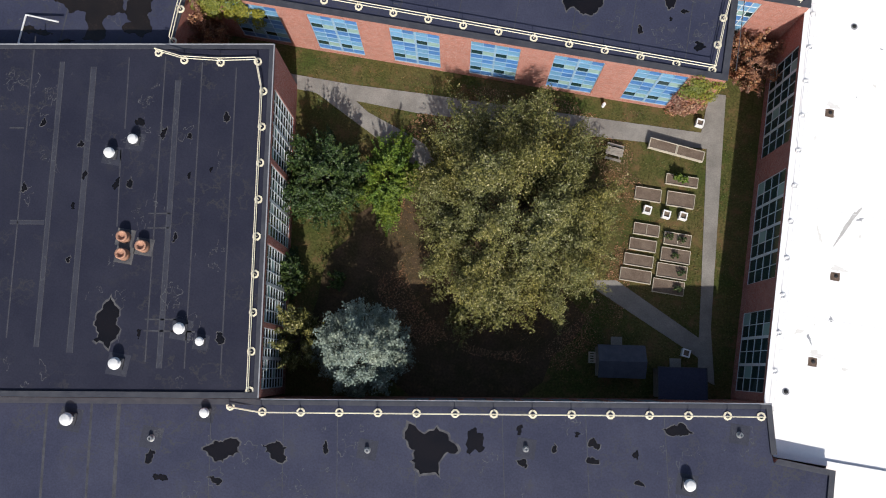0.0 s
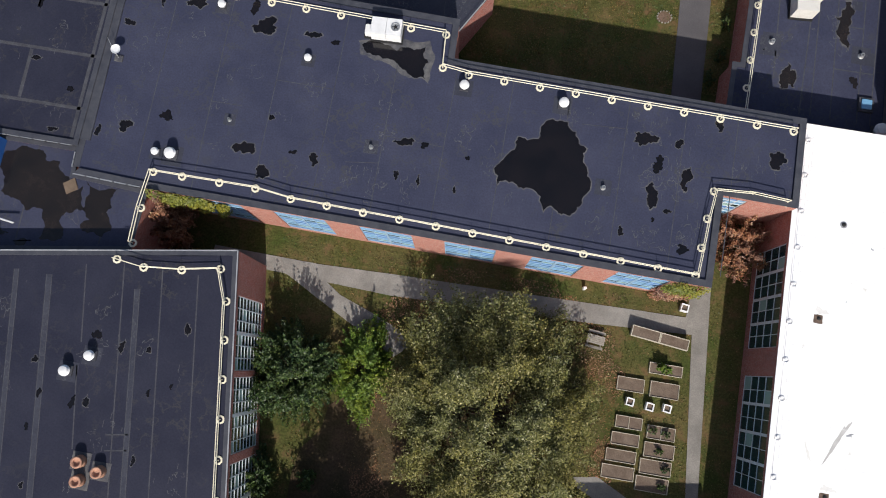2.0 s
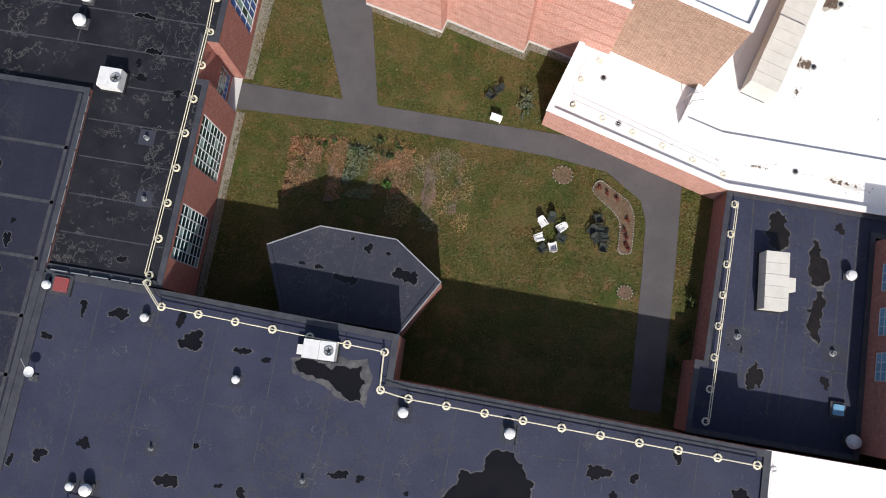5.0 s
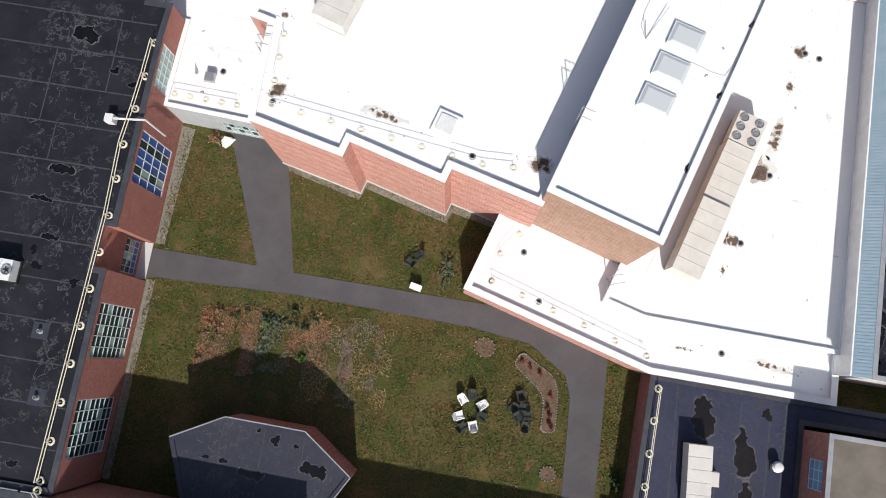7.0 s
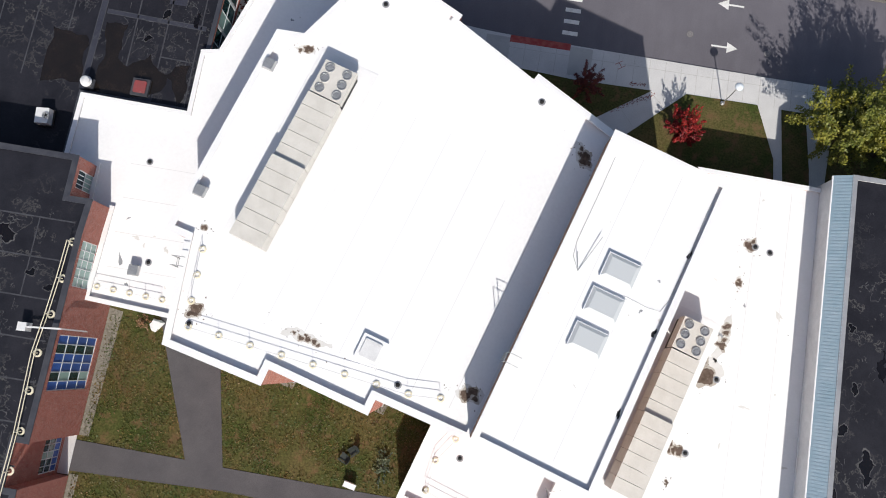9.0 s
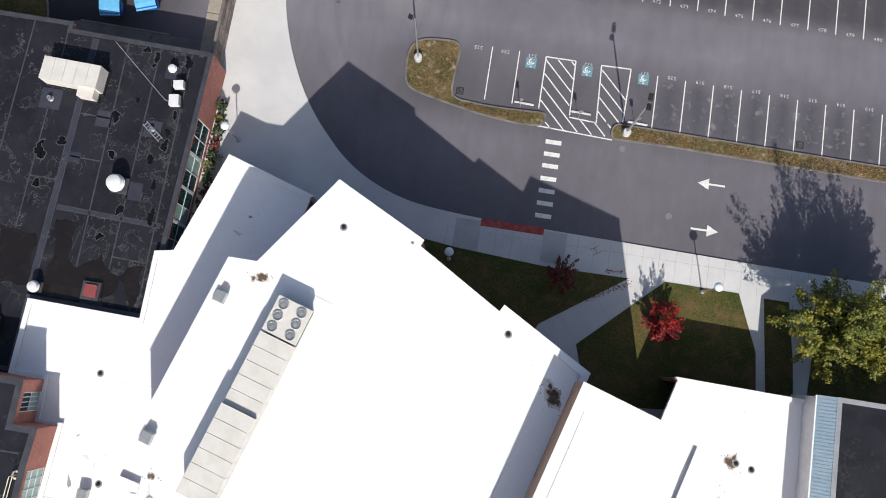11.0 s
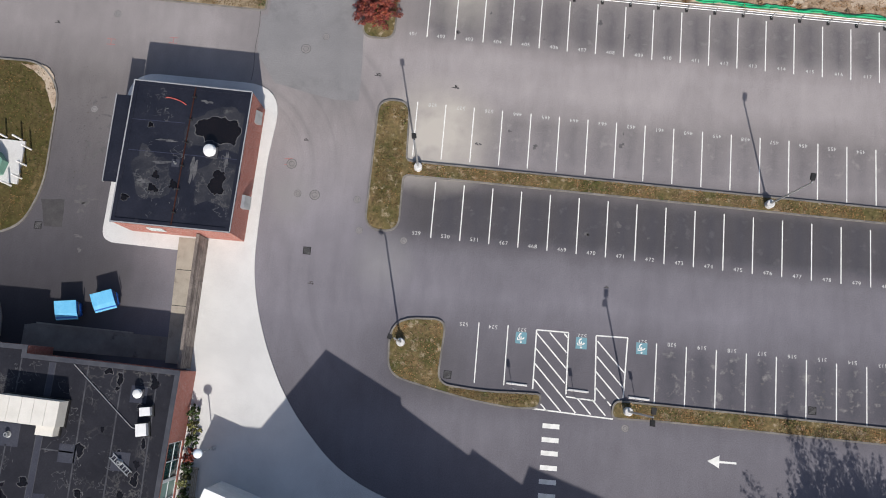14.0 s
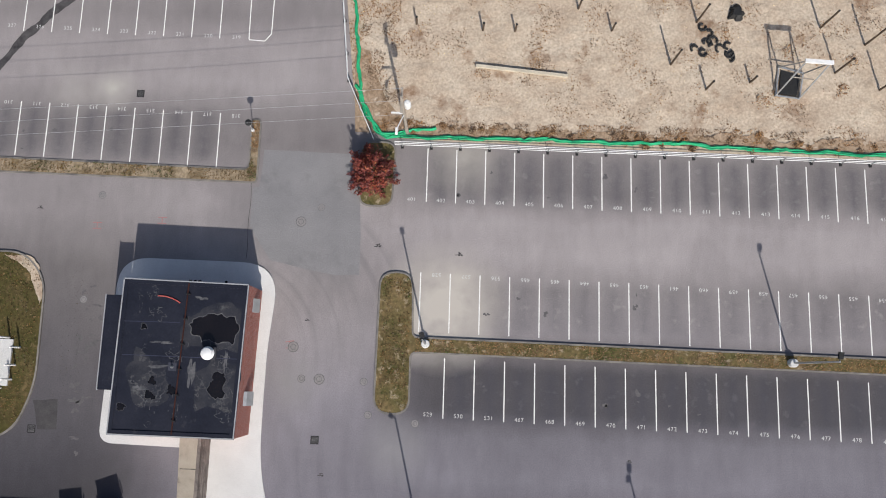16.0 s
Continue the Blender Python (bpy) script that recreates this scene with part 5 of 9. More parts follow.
for k, (x0, x1, y0, y1, c) in enumerate(((-1.0, 3.6, 135.3, 141.5, 900), (4.0, 12.4, 134.7, 136.2, 700), (19.6, 48, 133.6, 136.0, 3200), (-4.3, -1.4, 149.9, 161.8, 1700), (-1.2, 48, 153.4, 156.6, 4200), (-45, -16.4, 170.2, 172.6, 2400), (-17.5, -16.0, 170.4, 176.5, 500), (-44, -35, 146, 163, 5000))):
    scatter("verge_grass", "dry tufted grass on the kerbed island", "grass", patchy(rng, x0 + 0.2, x1 - 0.2, y0 + 0.15, y1 - 0.15, c, 0.5, -0.3, 30 + k, 0.17, on_island), L_BROWN if k % 2 else L_SCRUB, 0.055, 40 + k)
    scatter("verge_grass", "green tufted grass on the kerbed island", "grass", patchy(rng, x0 + 0.2, x1 - 0.2, y0 + 0.15, y1 - 0.15, c // 5, 0.5, 0.0, 50 + k, 0.17, on_island), L_TUFT, 0.06, 60 + k)

# ---- roof details ----
def puddles(root, z, spots, seed, silt=True, water=None, wide=1.1):
    for i, (x, y, rx, ry) in enumerate(spots):
        edge = ragged(blob(x, y, rx, ry, seed + i, n=11, rough=0.42), seed + i, 2, 0.7)
        if silt and (i % 3 != 1 or rx > 0.7):
            crust = ragged(blob(x, y, rx * wide, ry * wide, seed + i, n=11, rough=0.42), seed + i, 2, 0.7)
            wpart("silt_ring", MB().prism(inset(crust, -0.02), z - 0.01, z + 0.004), M_SILT, root)
        wpart("puddle", MB().prism(edge, z - 0.01, z + 0.009), water or M_WATER, root)


def seams(root, z, lines, w=0.14, material=None):
    for x0, y0, x1, y1 in lines:
        wpart("seam", MB().beam((x0, y0, z), (x1, y1, z), w, 0.012), material or M_SEAM, root)


UR_BIG = [(4.2, 50.7), (5.3, 51.1), (6.9, 50.4), (8.0, 49.1), (8.3, 47.3), (8.3, 45.0), (7.8, 43.6), (6.7, 43.2), (5.8, 43.8), (5.2, 43.2), (3.7, 45.0), (2.0, 45.2), (1.1, 44.9), (1.1, 46.9), (2.1, 48.1), (2.2, 49.2), (3.9, 49.3)]
UR_AC = [(-12.3, 55.2), (-11.8, 54.5), (-10.6, 54.4), (-9.1, 54.0), (-8.2, 53.5), (-6.4, 53.0), (-6.4, 54.5), (-6.9, 55.9), (-8.0, 55.5), (-9.3, 55.1), (-10.9, 55.7)]
UR_CRUST = [(-12.7, 55.5), (-12.3, 54.3), (-11.0, 53.9), (-8.4, 53.0), (-6.1, 52.6), (-5.9, 54.9), (-6.6, 56.5), (-10.4, 56.3)]
UR_SPOTS = [(-20.9, 55.5, 1.04, 0.68), (-22.1, 57.1, 0.33, 0.69), (-20.5, 44.5, 0.83, 0.55), (-18.6, 42.7, 0.46, 0.68), (-27.2, 56.7, 0.96, 0.40), (-30.2, 56.7, 0.29, 0.65), (-30.9, 44.8, 0.47, 0.51), (-27.6, 46.2, 0.65, 0.37), (-33.1, 44.0, 0.27, 0.42), (-14.5, 44.5, 0.37, 0.51), (-14.6, 55.0, 0.43, 0.24), (-16.7, 55.4, 0.66, 0.29), (-7.2, 47.2, 0.73, 0.36), (-5.5, 47.2, 0.27, 0.36), (-7.4, 44.3, 0.23, 0.32), (-5.5, 44.1, 0.14, 0.41), (-1.7, 46.7, 0.18, 0.22), (12.7, 50.8, 1.10, 0.45), (15.6, 50.8, 0.36, 0.36), (14.1, 48.7, 0.41, 0.73), (16.5, 47.9, 0.45, 0.86), (13.9, 46.0, 0.50, 0.90), (16.9, 41.9, 0.53, 0.35)]
UR_SPOTS_B = [(11.7, 42.6, 0.26, 0.34), (14.2, 44.0, 0.17, 0.17), (15.3, 44.9, 0.36, 0.17), (18.8, 52.9, 0.32, 0.46), (23.8, 50.7, 0.72, 0.63), (-32.7, 54.0, 0.57, 0.25), (-18.7, 47.5, 0.28, 0.19), (-16.3, 44.8, 0.36, 0.18), (-2.4, 43.8, 0.13, 0.26)]
LR_SPOTS = [(-27.3, 10.3, 1.09, 1.62), (-29.3, 21.7, 0.23, 0.48), (-28.2, 21.9, 0.23, 0.47), (-36.8, 20.1, 0.27, 0.34), (-32.4, 19.3, 0.18, 0.28), (-23.5, 18.1, 0.18, 0.33), (-36.6, 25.8, 0.23, 0.30), (-28.6, 27.2, 0.38, 0.39), (-26.4, 26.6, 0.24, 0.49), (-24.2, 26.7, 0.19, 0.30), (-23.5, 23.4, 0.18, 0.25), (-21.5, 28.8, 0.23, 0.49), (-18.1, 10.7, 0.37, 0.44), (-24.6, 10.0, 0.18, 0.36), (-33.0, 24.5, 0.24, 0.29), (-32.1, 22.0, 0.19, 0.34), (-21.8, 24.2, 0.14, 0.25), (-31.7, 14.9, 0.19, 0.24)]
BR_SPOTS = [(-0.2, 5.0, 2.05, 1.55), (3.2, 6.2, 0.59, 1.17), (-16.3, 2.2, 1.22, 0.82), (-12.1, 2.8, 0.85, 0.74), (18.9, 9.7, 0.97, 0.44), (12.5, 7.6, 0.41, 0.38), (12.6, 6.3, 0.44, 0.29), (6.6, 7.7, 0.27, 0.36), (7.2, 5.2, 0.45, 0.26), (-21.9, 0.7, 0.36, 0.52), (-20.7, -0.7, 0.54, 0.30), (-16.3, -0.2, 0.63, 0.22), (-8.3, 3.7, 0.22, 0.44), (15.9, 7.3, 0.21, 0.43), (16.4, 5.2, 0.35, 0.21), (9.5, 6.7, 0.22, 0.30), (11.1, 8.1, 0.26, 0.18)]
NW_SPOTS = [(-20.7, 126.1, 0.29, 0.58), (-20.7, 127.3, 0.24, 0.39), (-25.6, 128.1, 0.39, 0.50), (-29.9, 125.1, 0.44, 0.34), (-21.7, 124.7, 0.29, 0.39), (-23.4, 119.8, 0.3, 0.5), (-25.2, 124.6, 0.3, 0.4), (-20.5, 119.6, 0.3, 0.7), (-31.2, 121.0, 0.4, 0.3), (-23.2, 133.9, 0.28, 0.7), (-20.2, 134.0, 0.3, 0.6), (-24.2, 134.7, 0.3, 0.3), (-22.4, 128.0, 0.35, 0.3), (-24.0, 129.9, 0.2, 0.2), (-20.4, 129.0, 0.2, 0.4), (-21.2, 132.0, 0.16, 0.3), (-20.9, 122.4, 0.2, 0.4), (-24.6, 117.2, 0.3, 0.3), (-31.6, 124.0, 0.4, 0.9)]
NW_BIG = [(-29.0, 111.5), (-28.5, 113.3), (-28.2, 115.5), (-28.7, 118.1), (-27.7, 118.2), (-26.7, 118.2), (-26.9, 116.8), (-26.9, 114.9), (-25.8, 114.2), (-24.4, 115.1), (-24.0, 115.8), (-23.3, 114.6), (-22.2, 114.0), (-21.5, 114.9), (-20.2, 115.2), (-20.0, 113.2), (-20.3, 111.7), (-20.6, 111.1), (-21.5, 113.4), (-22.0, 113.7), (-22.2, 112.6), (-23.0, 112.0), (-26.1, 111.4), (-27.5, 111.3)]
NW_WEST = [(-33.4, 116.9), (-31.7, 116.7), (-30.3, 116.6), (-29.8, 115.6), (-29.7, 113.1), (-29.9, 112.0), (-33.4, 111.6)]
RR_SPOTS = [(26.7, 73.4, 1.08, 1.5), (30.4, 70.9, 0.71, 2.13), (30.6, 66.4, 0.80, 1.83), (25.9, 60.4, 0.60, 1.23), (31.9, 60.9, 0.39, 0.51), (21.8, 61.4, 0.3, 0.45), (23.6, 63.1, 0.25, 0.41), (32.0, 74.5, 0.42, 0.44)]
OCT_SPOTS = [(-8.6, 65.8, 0.46, 0.33), (-4.9, 63.9, 1.31, 0.53), (-12.6, 63.5, 0.36, 0.21), (-9.9, 62.8, 0.91, 0.42), (-14.1, 63.6, 0.25, 0.16), (-6.8, 65.6, 0.25, 0.16), (-10.1, 66.4, 0.15, 0.21)]
KI_SPOTS = [(-17.1, 151.5, 0.80, 0.97), (-22.6, 151.8, 0.38, 0.32), (-22.7, 150.6, 0.52, 0.33), (-25.0, 149.6, 0.42, 0.27), (-20.9, 151.1, 0.47, 0.32), (-23.7, 156.3, 0.28, 0.24)]
LW_SPOTS = [(-29.6, 79.3, 0.66, 0.29), (-26.8, 75.9, 0.43, 0.28), (-31.1, 82.4, 0.76, 0.25), (-27.6, 94.3, 0.39, 0.31), (-30.7, 78.1, 0.23, 0.42), (-30.8, 97.2, 0.98, 0.83), (-30.0, 85.1, 0.95, 0.44), (-30.2, 76.8, 0.41, 0.36), (-28.2, 61.1, 0.41, 0.30), (-25.8, 93.3, 0.38, 0.31)]
BW_SPOTS = [(-40.3, 67.3, 0.29, 0.42), (-40.8, 54.8, 0.24, 0.80), (-37.9, 61.2, 0.29, 0.71), (-38.0, 58.6, 0.29, 0.41), (-36.3, 47.2, 0.28, 0.29), (-39.9, 49.5, 0.48, 0.19), (-37.0, 43.5, 0.38, 0.19), (-37.8, 62.8, 0.19, 0.26)]
for big, sd in ((UR_BIG, 5), (UR_AC, 6)):
    out = big if sum(a[0] * b[1] - b[0] * a[1] for a, b in zip(big, big[1:] + big[:1])) > 0 else big[::-1]
    wpart("silt_ring", MB().prism(inset(ragged(out, sd, 3, 0.45), -0.1), 8.29, 8.305), M_SILT, wing_mid)
    wpart("puddle", MB().prism(ragged(out, sd, 3, 0.45), 8.29, 8.309), M_WATER, wing_mid)
wpart("silt_ring", MB().prism(ragged(UR_CRUST, 61, 3, 0.25), 8.29, 8.3035), M_SILT, wing_mid)
puddles(wing_mid, 8.3, UR_SPOTS, 100)
puddles(wing_mid, 8.3, UR_SPOTS_B, 140)
puddles(wing_sw, 9.3, LR_SPOTS, 200)
puddles(block_s, 8.4, BR_SPOTS, 240)
puddles(block_nw, 4.2, NW_SPOTS, 280)
for pool, sd in ((NW_BIG, 12), (NW_WEST, 13)):
    wpart("puddle", MB().prism(ragged(pool[::-1], sd, 2, 0.28), 4.19, 4.209), M_BROWNWATER, block_nw)
puddles(low_e, 3.5, RR_SPOTS, 300, True, M_BROWNWATER)
puddles(octagon, 4.8, OCT_SPOTS, 320)
puddles(kiosk, 4.8, KI_SPOTS, 340, wide=1.02)
CL_PUDDLE = [(-40.89, 39.59), (-40.76, 41.09), (-39.28, 41.75), (-37.59, 41.6), (-37.19, 40.82), (-35.98, 40.91), (-35.31, 39.87), (-34.87, 39.73), (-34.18, 38.59), (-33.49, 39.12), (-32.81, 37.15), (-34.33, 36.7), (-34.72, 35.81), (-34.18, 34.46), (-36.12, 34.15), (-36.33, 36.58), (-37.89, 36.32), (-38.49, 37.05), (-40.26, 37.6)]
CL_SIDE = [(-33.2, 39.58), (-30.33, 39.53), (-30.75, 38.73), (-30.62, 37.72), (-31.01, 37.24), (-30.24, 35.72), (-30.9, 35.1), (-32.58, 35.34), (-32.91, 35.9), (-32.23, 36.42), (-33.01, 37.12)]
for pool, sd in ((CL_PUDDLE, 9), (CL_SIDE, 10)):
    wpart("puddle", MB().prism(ragged(pool[::-1], sd, 3, 0.4), 7.74, 7.758), M_BROWNWATER, connector)
putdown = [(-37.5, 33.6, 0.7, 0.3), (-40.4, 34.2, 1.2, 0.35)]
puddles(connector, 7.75, putdown, 360, False, M_BROWNWATER)
puddles(wing_west, 8.0, LW_SPOTS, 380)
puddles(block_w, 8.32, BW_SPOTS, 400)

seams(wing_mid, 8.3, [(x, 40.2, x + 0.1, 54.4 if x > -4.4 else 58.2) for x in (-29.12, -24.15, -19.05, -14.0, -9.05, -3.92, 1.0, 5.95, 11.0, 15.85, 20.2)], 0.07)
seams(wing_mid, 8.3, [(-19.0, 50.86, -14.0, 50.82), (-11.8, 44.7, -9.0, 45.06), (-8.9, 47.48, -3.9, 47.3), (7.3, 51.2, 11.0, 51.37), (-24.1, 48.1, -21.4, 48.1)], 0.06)
LRU, LRV = Vector((0.987, 0.161)), Vector((-0.160, 0.987))


def lr(u, v):
    p = Vector((-14.1, 6.7)) + LRU * u + LRV * v
    return p.x, p.y


def tape(root, z, x0, y0, x1, y1, wide):
    """A cover strip: a band a little proud of the membrane with a pale lap along each side."""
    d = Vector((x1 - x0, y1 - y0)).normalized()
    sx, sy = -d.y * wide / 2, d.x * wide / 2
    seams(root, z, [(x0, y0, x1, y1)], wide - 0.06, M_BLACK_PALE)
    seams(root, z + 0.003, [(x0 + sx, y0 + sy, x1 + sx, y1 + sy), (x0 - sx, y0 - sy, x1 - sx, y1 - sy)], 0.07)


for x, wide in ((-36.35, 0.36), (-33.6, 0.44), (-26.25, 0.4)):
    tape(wing_sw, 9.3, x + 0.02, 31.3, x + 3.85, 7.6, wide)
seams(wing_sw, 9.3, [(x, 33.2, x + 4.15, 7.9) for x in (-27.75, -24.55, -21.6, -39.2)] + [(-30.8, 32.6, -29.7, 26.4), (-29.6, 24.6, -28.4, 18.2), (-26.1, 19.7, -24.3, 20.0), (-25.9, 18.5, -24.15, 18.8)], 0.1)
tape(wing_sw, 9.3, -37.2, 17.1, -34.4, 17.55, 0.3)
seams(wing_sw, 9.3, [(-39.3, 24.9, -38.1, 25.1), (-24.4, 11.2, -21.9, 11.6), (-24.3, 10.3, -20.2, 10.9)], 0.12)
seams(block_s, 8.4, [(*lr(u, -0.6), *lr(u + 0.3, -14)) for u in (-4.0, 1.8, 6.1, 12.3, 19.2, 25.8, 32.0)], 0.06)
seams(block_s, 8.4, [(*lr(-11.4, -0.6), *lr(-11.2, -14))], 0.3)
seams(block_s, 8.4, [(*lr(-13.6, -0.6), *lr(-13.4, -14)), (*lr(-17.2, -0.6), *lr(-17.0, -14)), (*lr(-21.4, -0.6), *lr(-21.2, -14))], 0.2)
seams(wing_west, 8.0, [(-33.9, y, -25.0, y) for y in (62.6, 65.9, 69.2, 72.5, 75.8)], 0.10)
seams(wing_west, 8.0, [(-59, y, -25.0, y) for y in (79.1, 82.4, 85.7, 89.0, 92.3, 95.6, 98.9)], 0.12)
seams(wing_west, 8.0, [(-36.5, 79.2, -36.5, 85.6), (-31.5, 85.8, -31.5, 88.9), (-28.0, 92.4, -28.0, 98.8), (-33, 89.1, -33, 95.5)], 0.10)
seams(block_w, 8.32, [(-74, y, -34.8, y) for y in (45.6, 50.4, 55.2, 60.0, 64.8, 69.6)], 0.28)
seams(block_w, 8.32, [(-35.2, 43, -34.9, 74.5), (-40.5, 45.8, -40.5, 50.2), (-44, 55.4, -44, 59.8)], 0.3)
tape(block_nw, 4.2, -29.05, 135.0, -29.45, 111.5, 0.55)
tape(block_nw, 4.2, -28.9, 119.2, -19.5, 118.9, 0.4)
seams(block_nw, 4.2, [(-31.75, 135.2, -32.1, 112), (-26.0, 135.2, -25.95, 112), (-23.0, 134.9, -23.1, 111.6), (-20.05, 134.9, -19.95, 111.6), (-35, 136, -35.3, 112), (-38.4, 136, -38.6, 112), (-28.8, 127.9, -26.1, 127.8), (-28.8, 123.9, -26.1, 123.8), (-23.0, 115.6, -20.0, 115.5), (-31.9, 121.6, -29.4, 121.6)], 0.12)
for x, y, k in ((-31.8, 128.8, 0.95), (-26.6, 127.7, 0.75), (-28.4, 123.8, 0.5), (-22.6, 121.6, 0.8), (-21.4, 133.0, 0.7), (-23.95, 112.2, 1.0)):
    wpart("patch", MB().box(x - k, x + k, y - k, y + k, 4.19, 4.206), M_BLACK_PALE, block_nw)
seams(connector, 7.75, [(-31, 34.5, -31, 39.5), (-34.8, 34, -34.8, 39.8), (-38, 33.5, -38, 42)], 0.12)
seams(low_e, 3.5, [(24.3, 76.4, 24.6, 60.2), (27.5, 67.1, 27.2, 57), (28.2, 67.9, 28.2, 57), (29.8, 76.6, 30.0, 57), (32.3, 76.8, 32.4, 57), (33.6, 57, 33.6, 75.6), (30.1, 66.2, 32.3, 66.2), (30.0, 61.9, 33.6, 61.9)], 0.11)
for x, y, w in ((24.0, 63.2, 0.95), (32.9, 63.3, 0.65), (31.6, 68.4, 0.45)):
    wpart("membrane_patch", MB().prism([(x - w, y - w), (x + w, y - w), (x + w, y + w), (x - w, y + w)], 3.49, 3.506), M_BLACK_PALE, low_e)
seams(octagon, 4.8, [(-13.1, 59.5, -13.1, 66.6), (-9.6, 59.5, -9.6, 66.5), (-6.2, 59.5, -6.2, 66.4)], 0.07)
seams(kiosk, 4.8, [(-25.3, 153.9, -15.6, 153.8), (-25.4, 156.7, -20.7, 156.7)], 0.05, M_BLACK)


M_TIDE = mat("pale_tide_mark", (0.115, 0.116, 0.122), (0.05, 0.051, 0.06), 2.2, 0.9, bump=0.0)


def tide_marks(root, z, outline, count, seed, scale=0.12, cut=0.0, most=0.9, strokes=0):
    """Dried water lines on a roof: broken, crinkled rings gathered in patches, and short scuffs."""
    rng, mb, made, tries = np.random.default_rng(seed), MB(), 0, 0
    xs, ys = [p[0] for p in outline], [p[1] for p in outline]
    near = []
    while made < count and tries < 9000:
        tries += 1
        x, y = min(xs) + (max(xs) - min(xs)) * rng.random(), min(ys) + (max(ys) - min(ys)) * rng.random()
        if not inside(x, y, outline) or noise.noise((x * scale, y * scale, seed)) < cut:
            continue
        made += 1
        near.append((x, y))
        rad = 0.18 + (most - 0.18) * rng.random() ** 2
        ring = blob(x, y, rad, rad * (0.5 + 0.9 * rng.random()), seed * 50 + made, rng.random() * 3, n=30, rough=0.75)
        w = 0.03 + 0.045 * rng.random()
        skip = rng.random() * 6.28
        for k in range(30):
            if math.sin(k * 0.42 + skip) + 0.6 * math.sin(k * 1.3 + skip * 2) < -0.35:
                continue
            a, b = Vector(ring[k]), Vector(ring[(k + 1) % 30])
            c = Vector((x, y))
            q = [a, b, b + (c - b).normalized() * w, a + (c - a).normalized() * w]
            mb.prism([tuple(v) for v in q], z - 0.005, z + 0.0075)
    for k in range(strokes):
        x, y = near[int(rng.random() * len(near))]
        x, y, long = x + rng.normal() * 0.7, y + rng.normal() * 0.9, 0.15 + 0.6 * rng.random() ** 2
        if inside(x, y, outline) and inside(x, y + long, outline):
            mb.box(x, x + 0.02 + 0.02 * rng.random(), y, y + long, z - 0.005, z + 0.007)
    wpart("water_staining", mb, M_TIDE, root, "pale dried water lines")["kind"] = "stuff"


tide_marks(wing_mid, 8.3, [(9.2, 41.5), (18.6, 41.5), (18.6, 47.5), (24.8, 48.4), (24.8, 53.0), (9.2, 53.0)], 46, 1, 0.3, 0.0, 0.8, 90)
tide_marks(wing_mid, 8.3, [(-13.5, 42.0), (8.5, 41.5), (8.5, 52.6), (-13.5, 52.6)], 34, 2, 0.25, 0.12, 0.7, 70)
tide_marks(wing_mid, 8.3, [(-33.0, 41.8), (-14, 41.8), (-14, 57.0), (-33.0, 57.4)], 20, 3, 0.25, 0.08, 0.7, 40)
tide_marks(wing_west, 8.0, [(-34.2, 60.4), (-26.2, 60.4), (-26.2, 99.5), (-34.2, 99.5)], 85, 4, 0.18, -0.08, 0.9, 60)
tide_marks(block_nw, 4.2, [(-33.5, 112.0), (-19.8, 112.0), (-19.4, 134.6), (-33.5, 135.0)], 120, 5, 0.22, -0.08, 0.75, 60)
tide_marks(wing_sw, 9.3, [(-40, 2.5), (-17.0, 7.5), (-20.8, 33.0), (-42, 29.5)], 40, 6, 0.2, 0.12, 0.6, 60)
tide_marks(block_s, 8.4, [(-24, 0.5), (-14, 5.0), (24.5, 11.2), (24.5, 2.0), (-24, -4.0)], 46, 7, 0.25, -0.05, 0.7, 40)
tide_marks(block_w, 8.32, [(-46, 43.5), (-35.6, 43.5), (-35.4, 73.0), (-46, 73.0)], 20, 8, 0.2, 0.0, 0.6, 20)
tide_marks(low_e, 3.5, [(23.0, 56.5), (33.8, 56.5), (33.8, 75.0), (23.0, 75.0)], 30, 9, 0.25, -0.05, 0.6, 20)
tide_marks(octagon, 4.8, [(-14.4, 60.0), (-5.2, 60.0), (-3.0, 63.8), (-6.6, 66.2), (-12.8, 66.3), (-16.2, 64.6)], 26, 10, 0.4, -0.1, 0.5, 20)
tide_marks(connector, 7.75, [(-42, 34.0), (-29.5, 36.0), (-29.0, 39.0), (-42, 41.6)], 24, 11, 0.3, -0.1, 0.8, 10)
tide_marks(kiosk, 4.8, [(-25.2, 148.2), (-16.0, 148.1), (-15.8, 159.4), (-25.0, 159.6)], 26, 12, 0.35, 0.05, 0.6, 40)
BL_SPOTS = [(38.5, 82.2, 0.35, 2.0), (38.7, 79.6, 0.4, 0.9), (40.6, 81.4, 0.7, 1.7), (38.5, 87.6, 0.28, 0.4), (38.3, 91.2, 0.25, 0.4), (38.8, 92.6, 0.3, 0.5), (38.9, 100.7, 0.25, 0.35), (38.3, 103.0, 0.22, 0.5), (39.5, 95.9, 0.3, 0.4), (40.9, 90.0, 0.5, 1.2), (41.5, 98.0, 0.4, 1.0)]
puddles(blue_hall, 8.1, BL_SPOTS, 420)
wpart("membrane_patch", MB().prism([(38.2, 85.2), (39.3, 85.2), (39.3, 86.5), (38.2, 86.5)], 8.09, 8.105), M_BLACK_PALE, blue_hall)
tide_marks(blue_hall, 8.1, [(38.6, 80), (50, 80), (50, 112), (38.6, 112)], 60, 13, 0.2, -0.05, 0.8, 20)
KI_BIG = [(-19.64, 155.85), (-18.9, 155.66), (-18.72, 155.19), (-17.4, 155.04), (-16.1, 155.02), (-15.85, 155.9), (-16.1, 157.3), (-18.4, 157.46), (-18.97, 157.2), (-19.85, 156.57)]
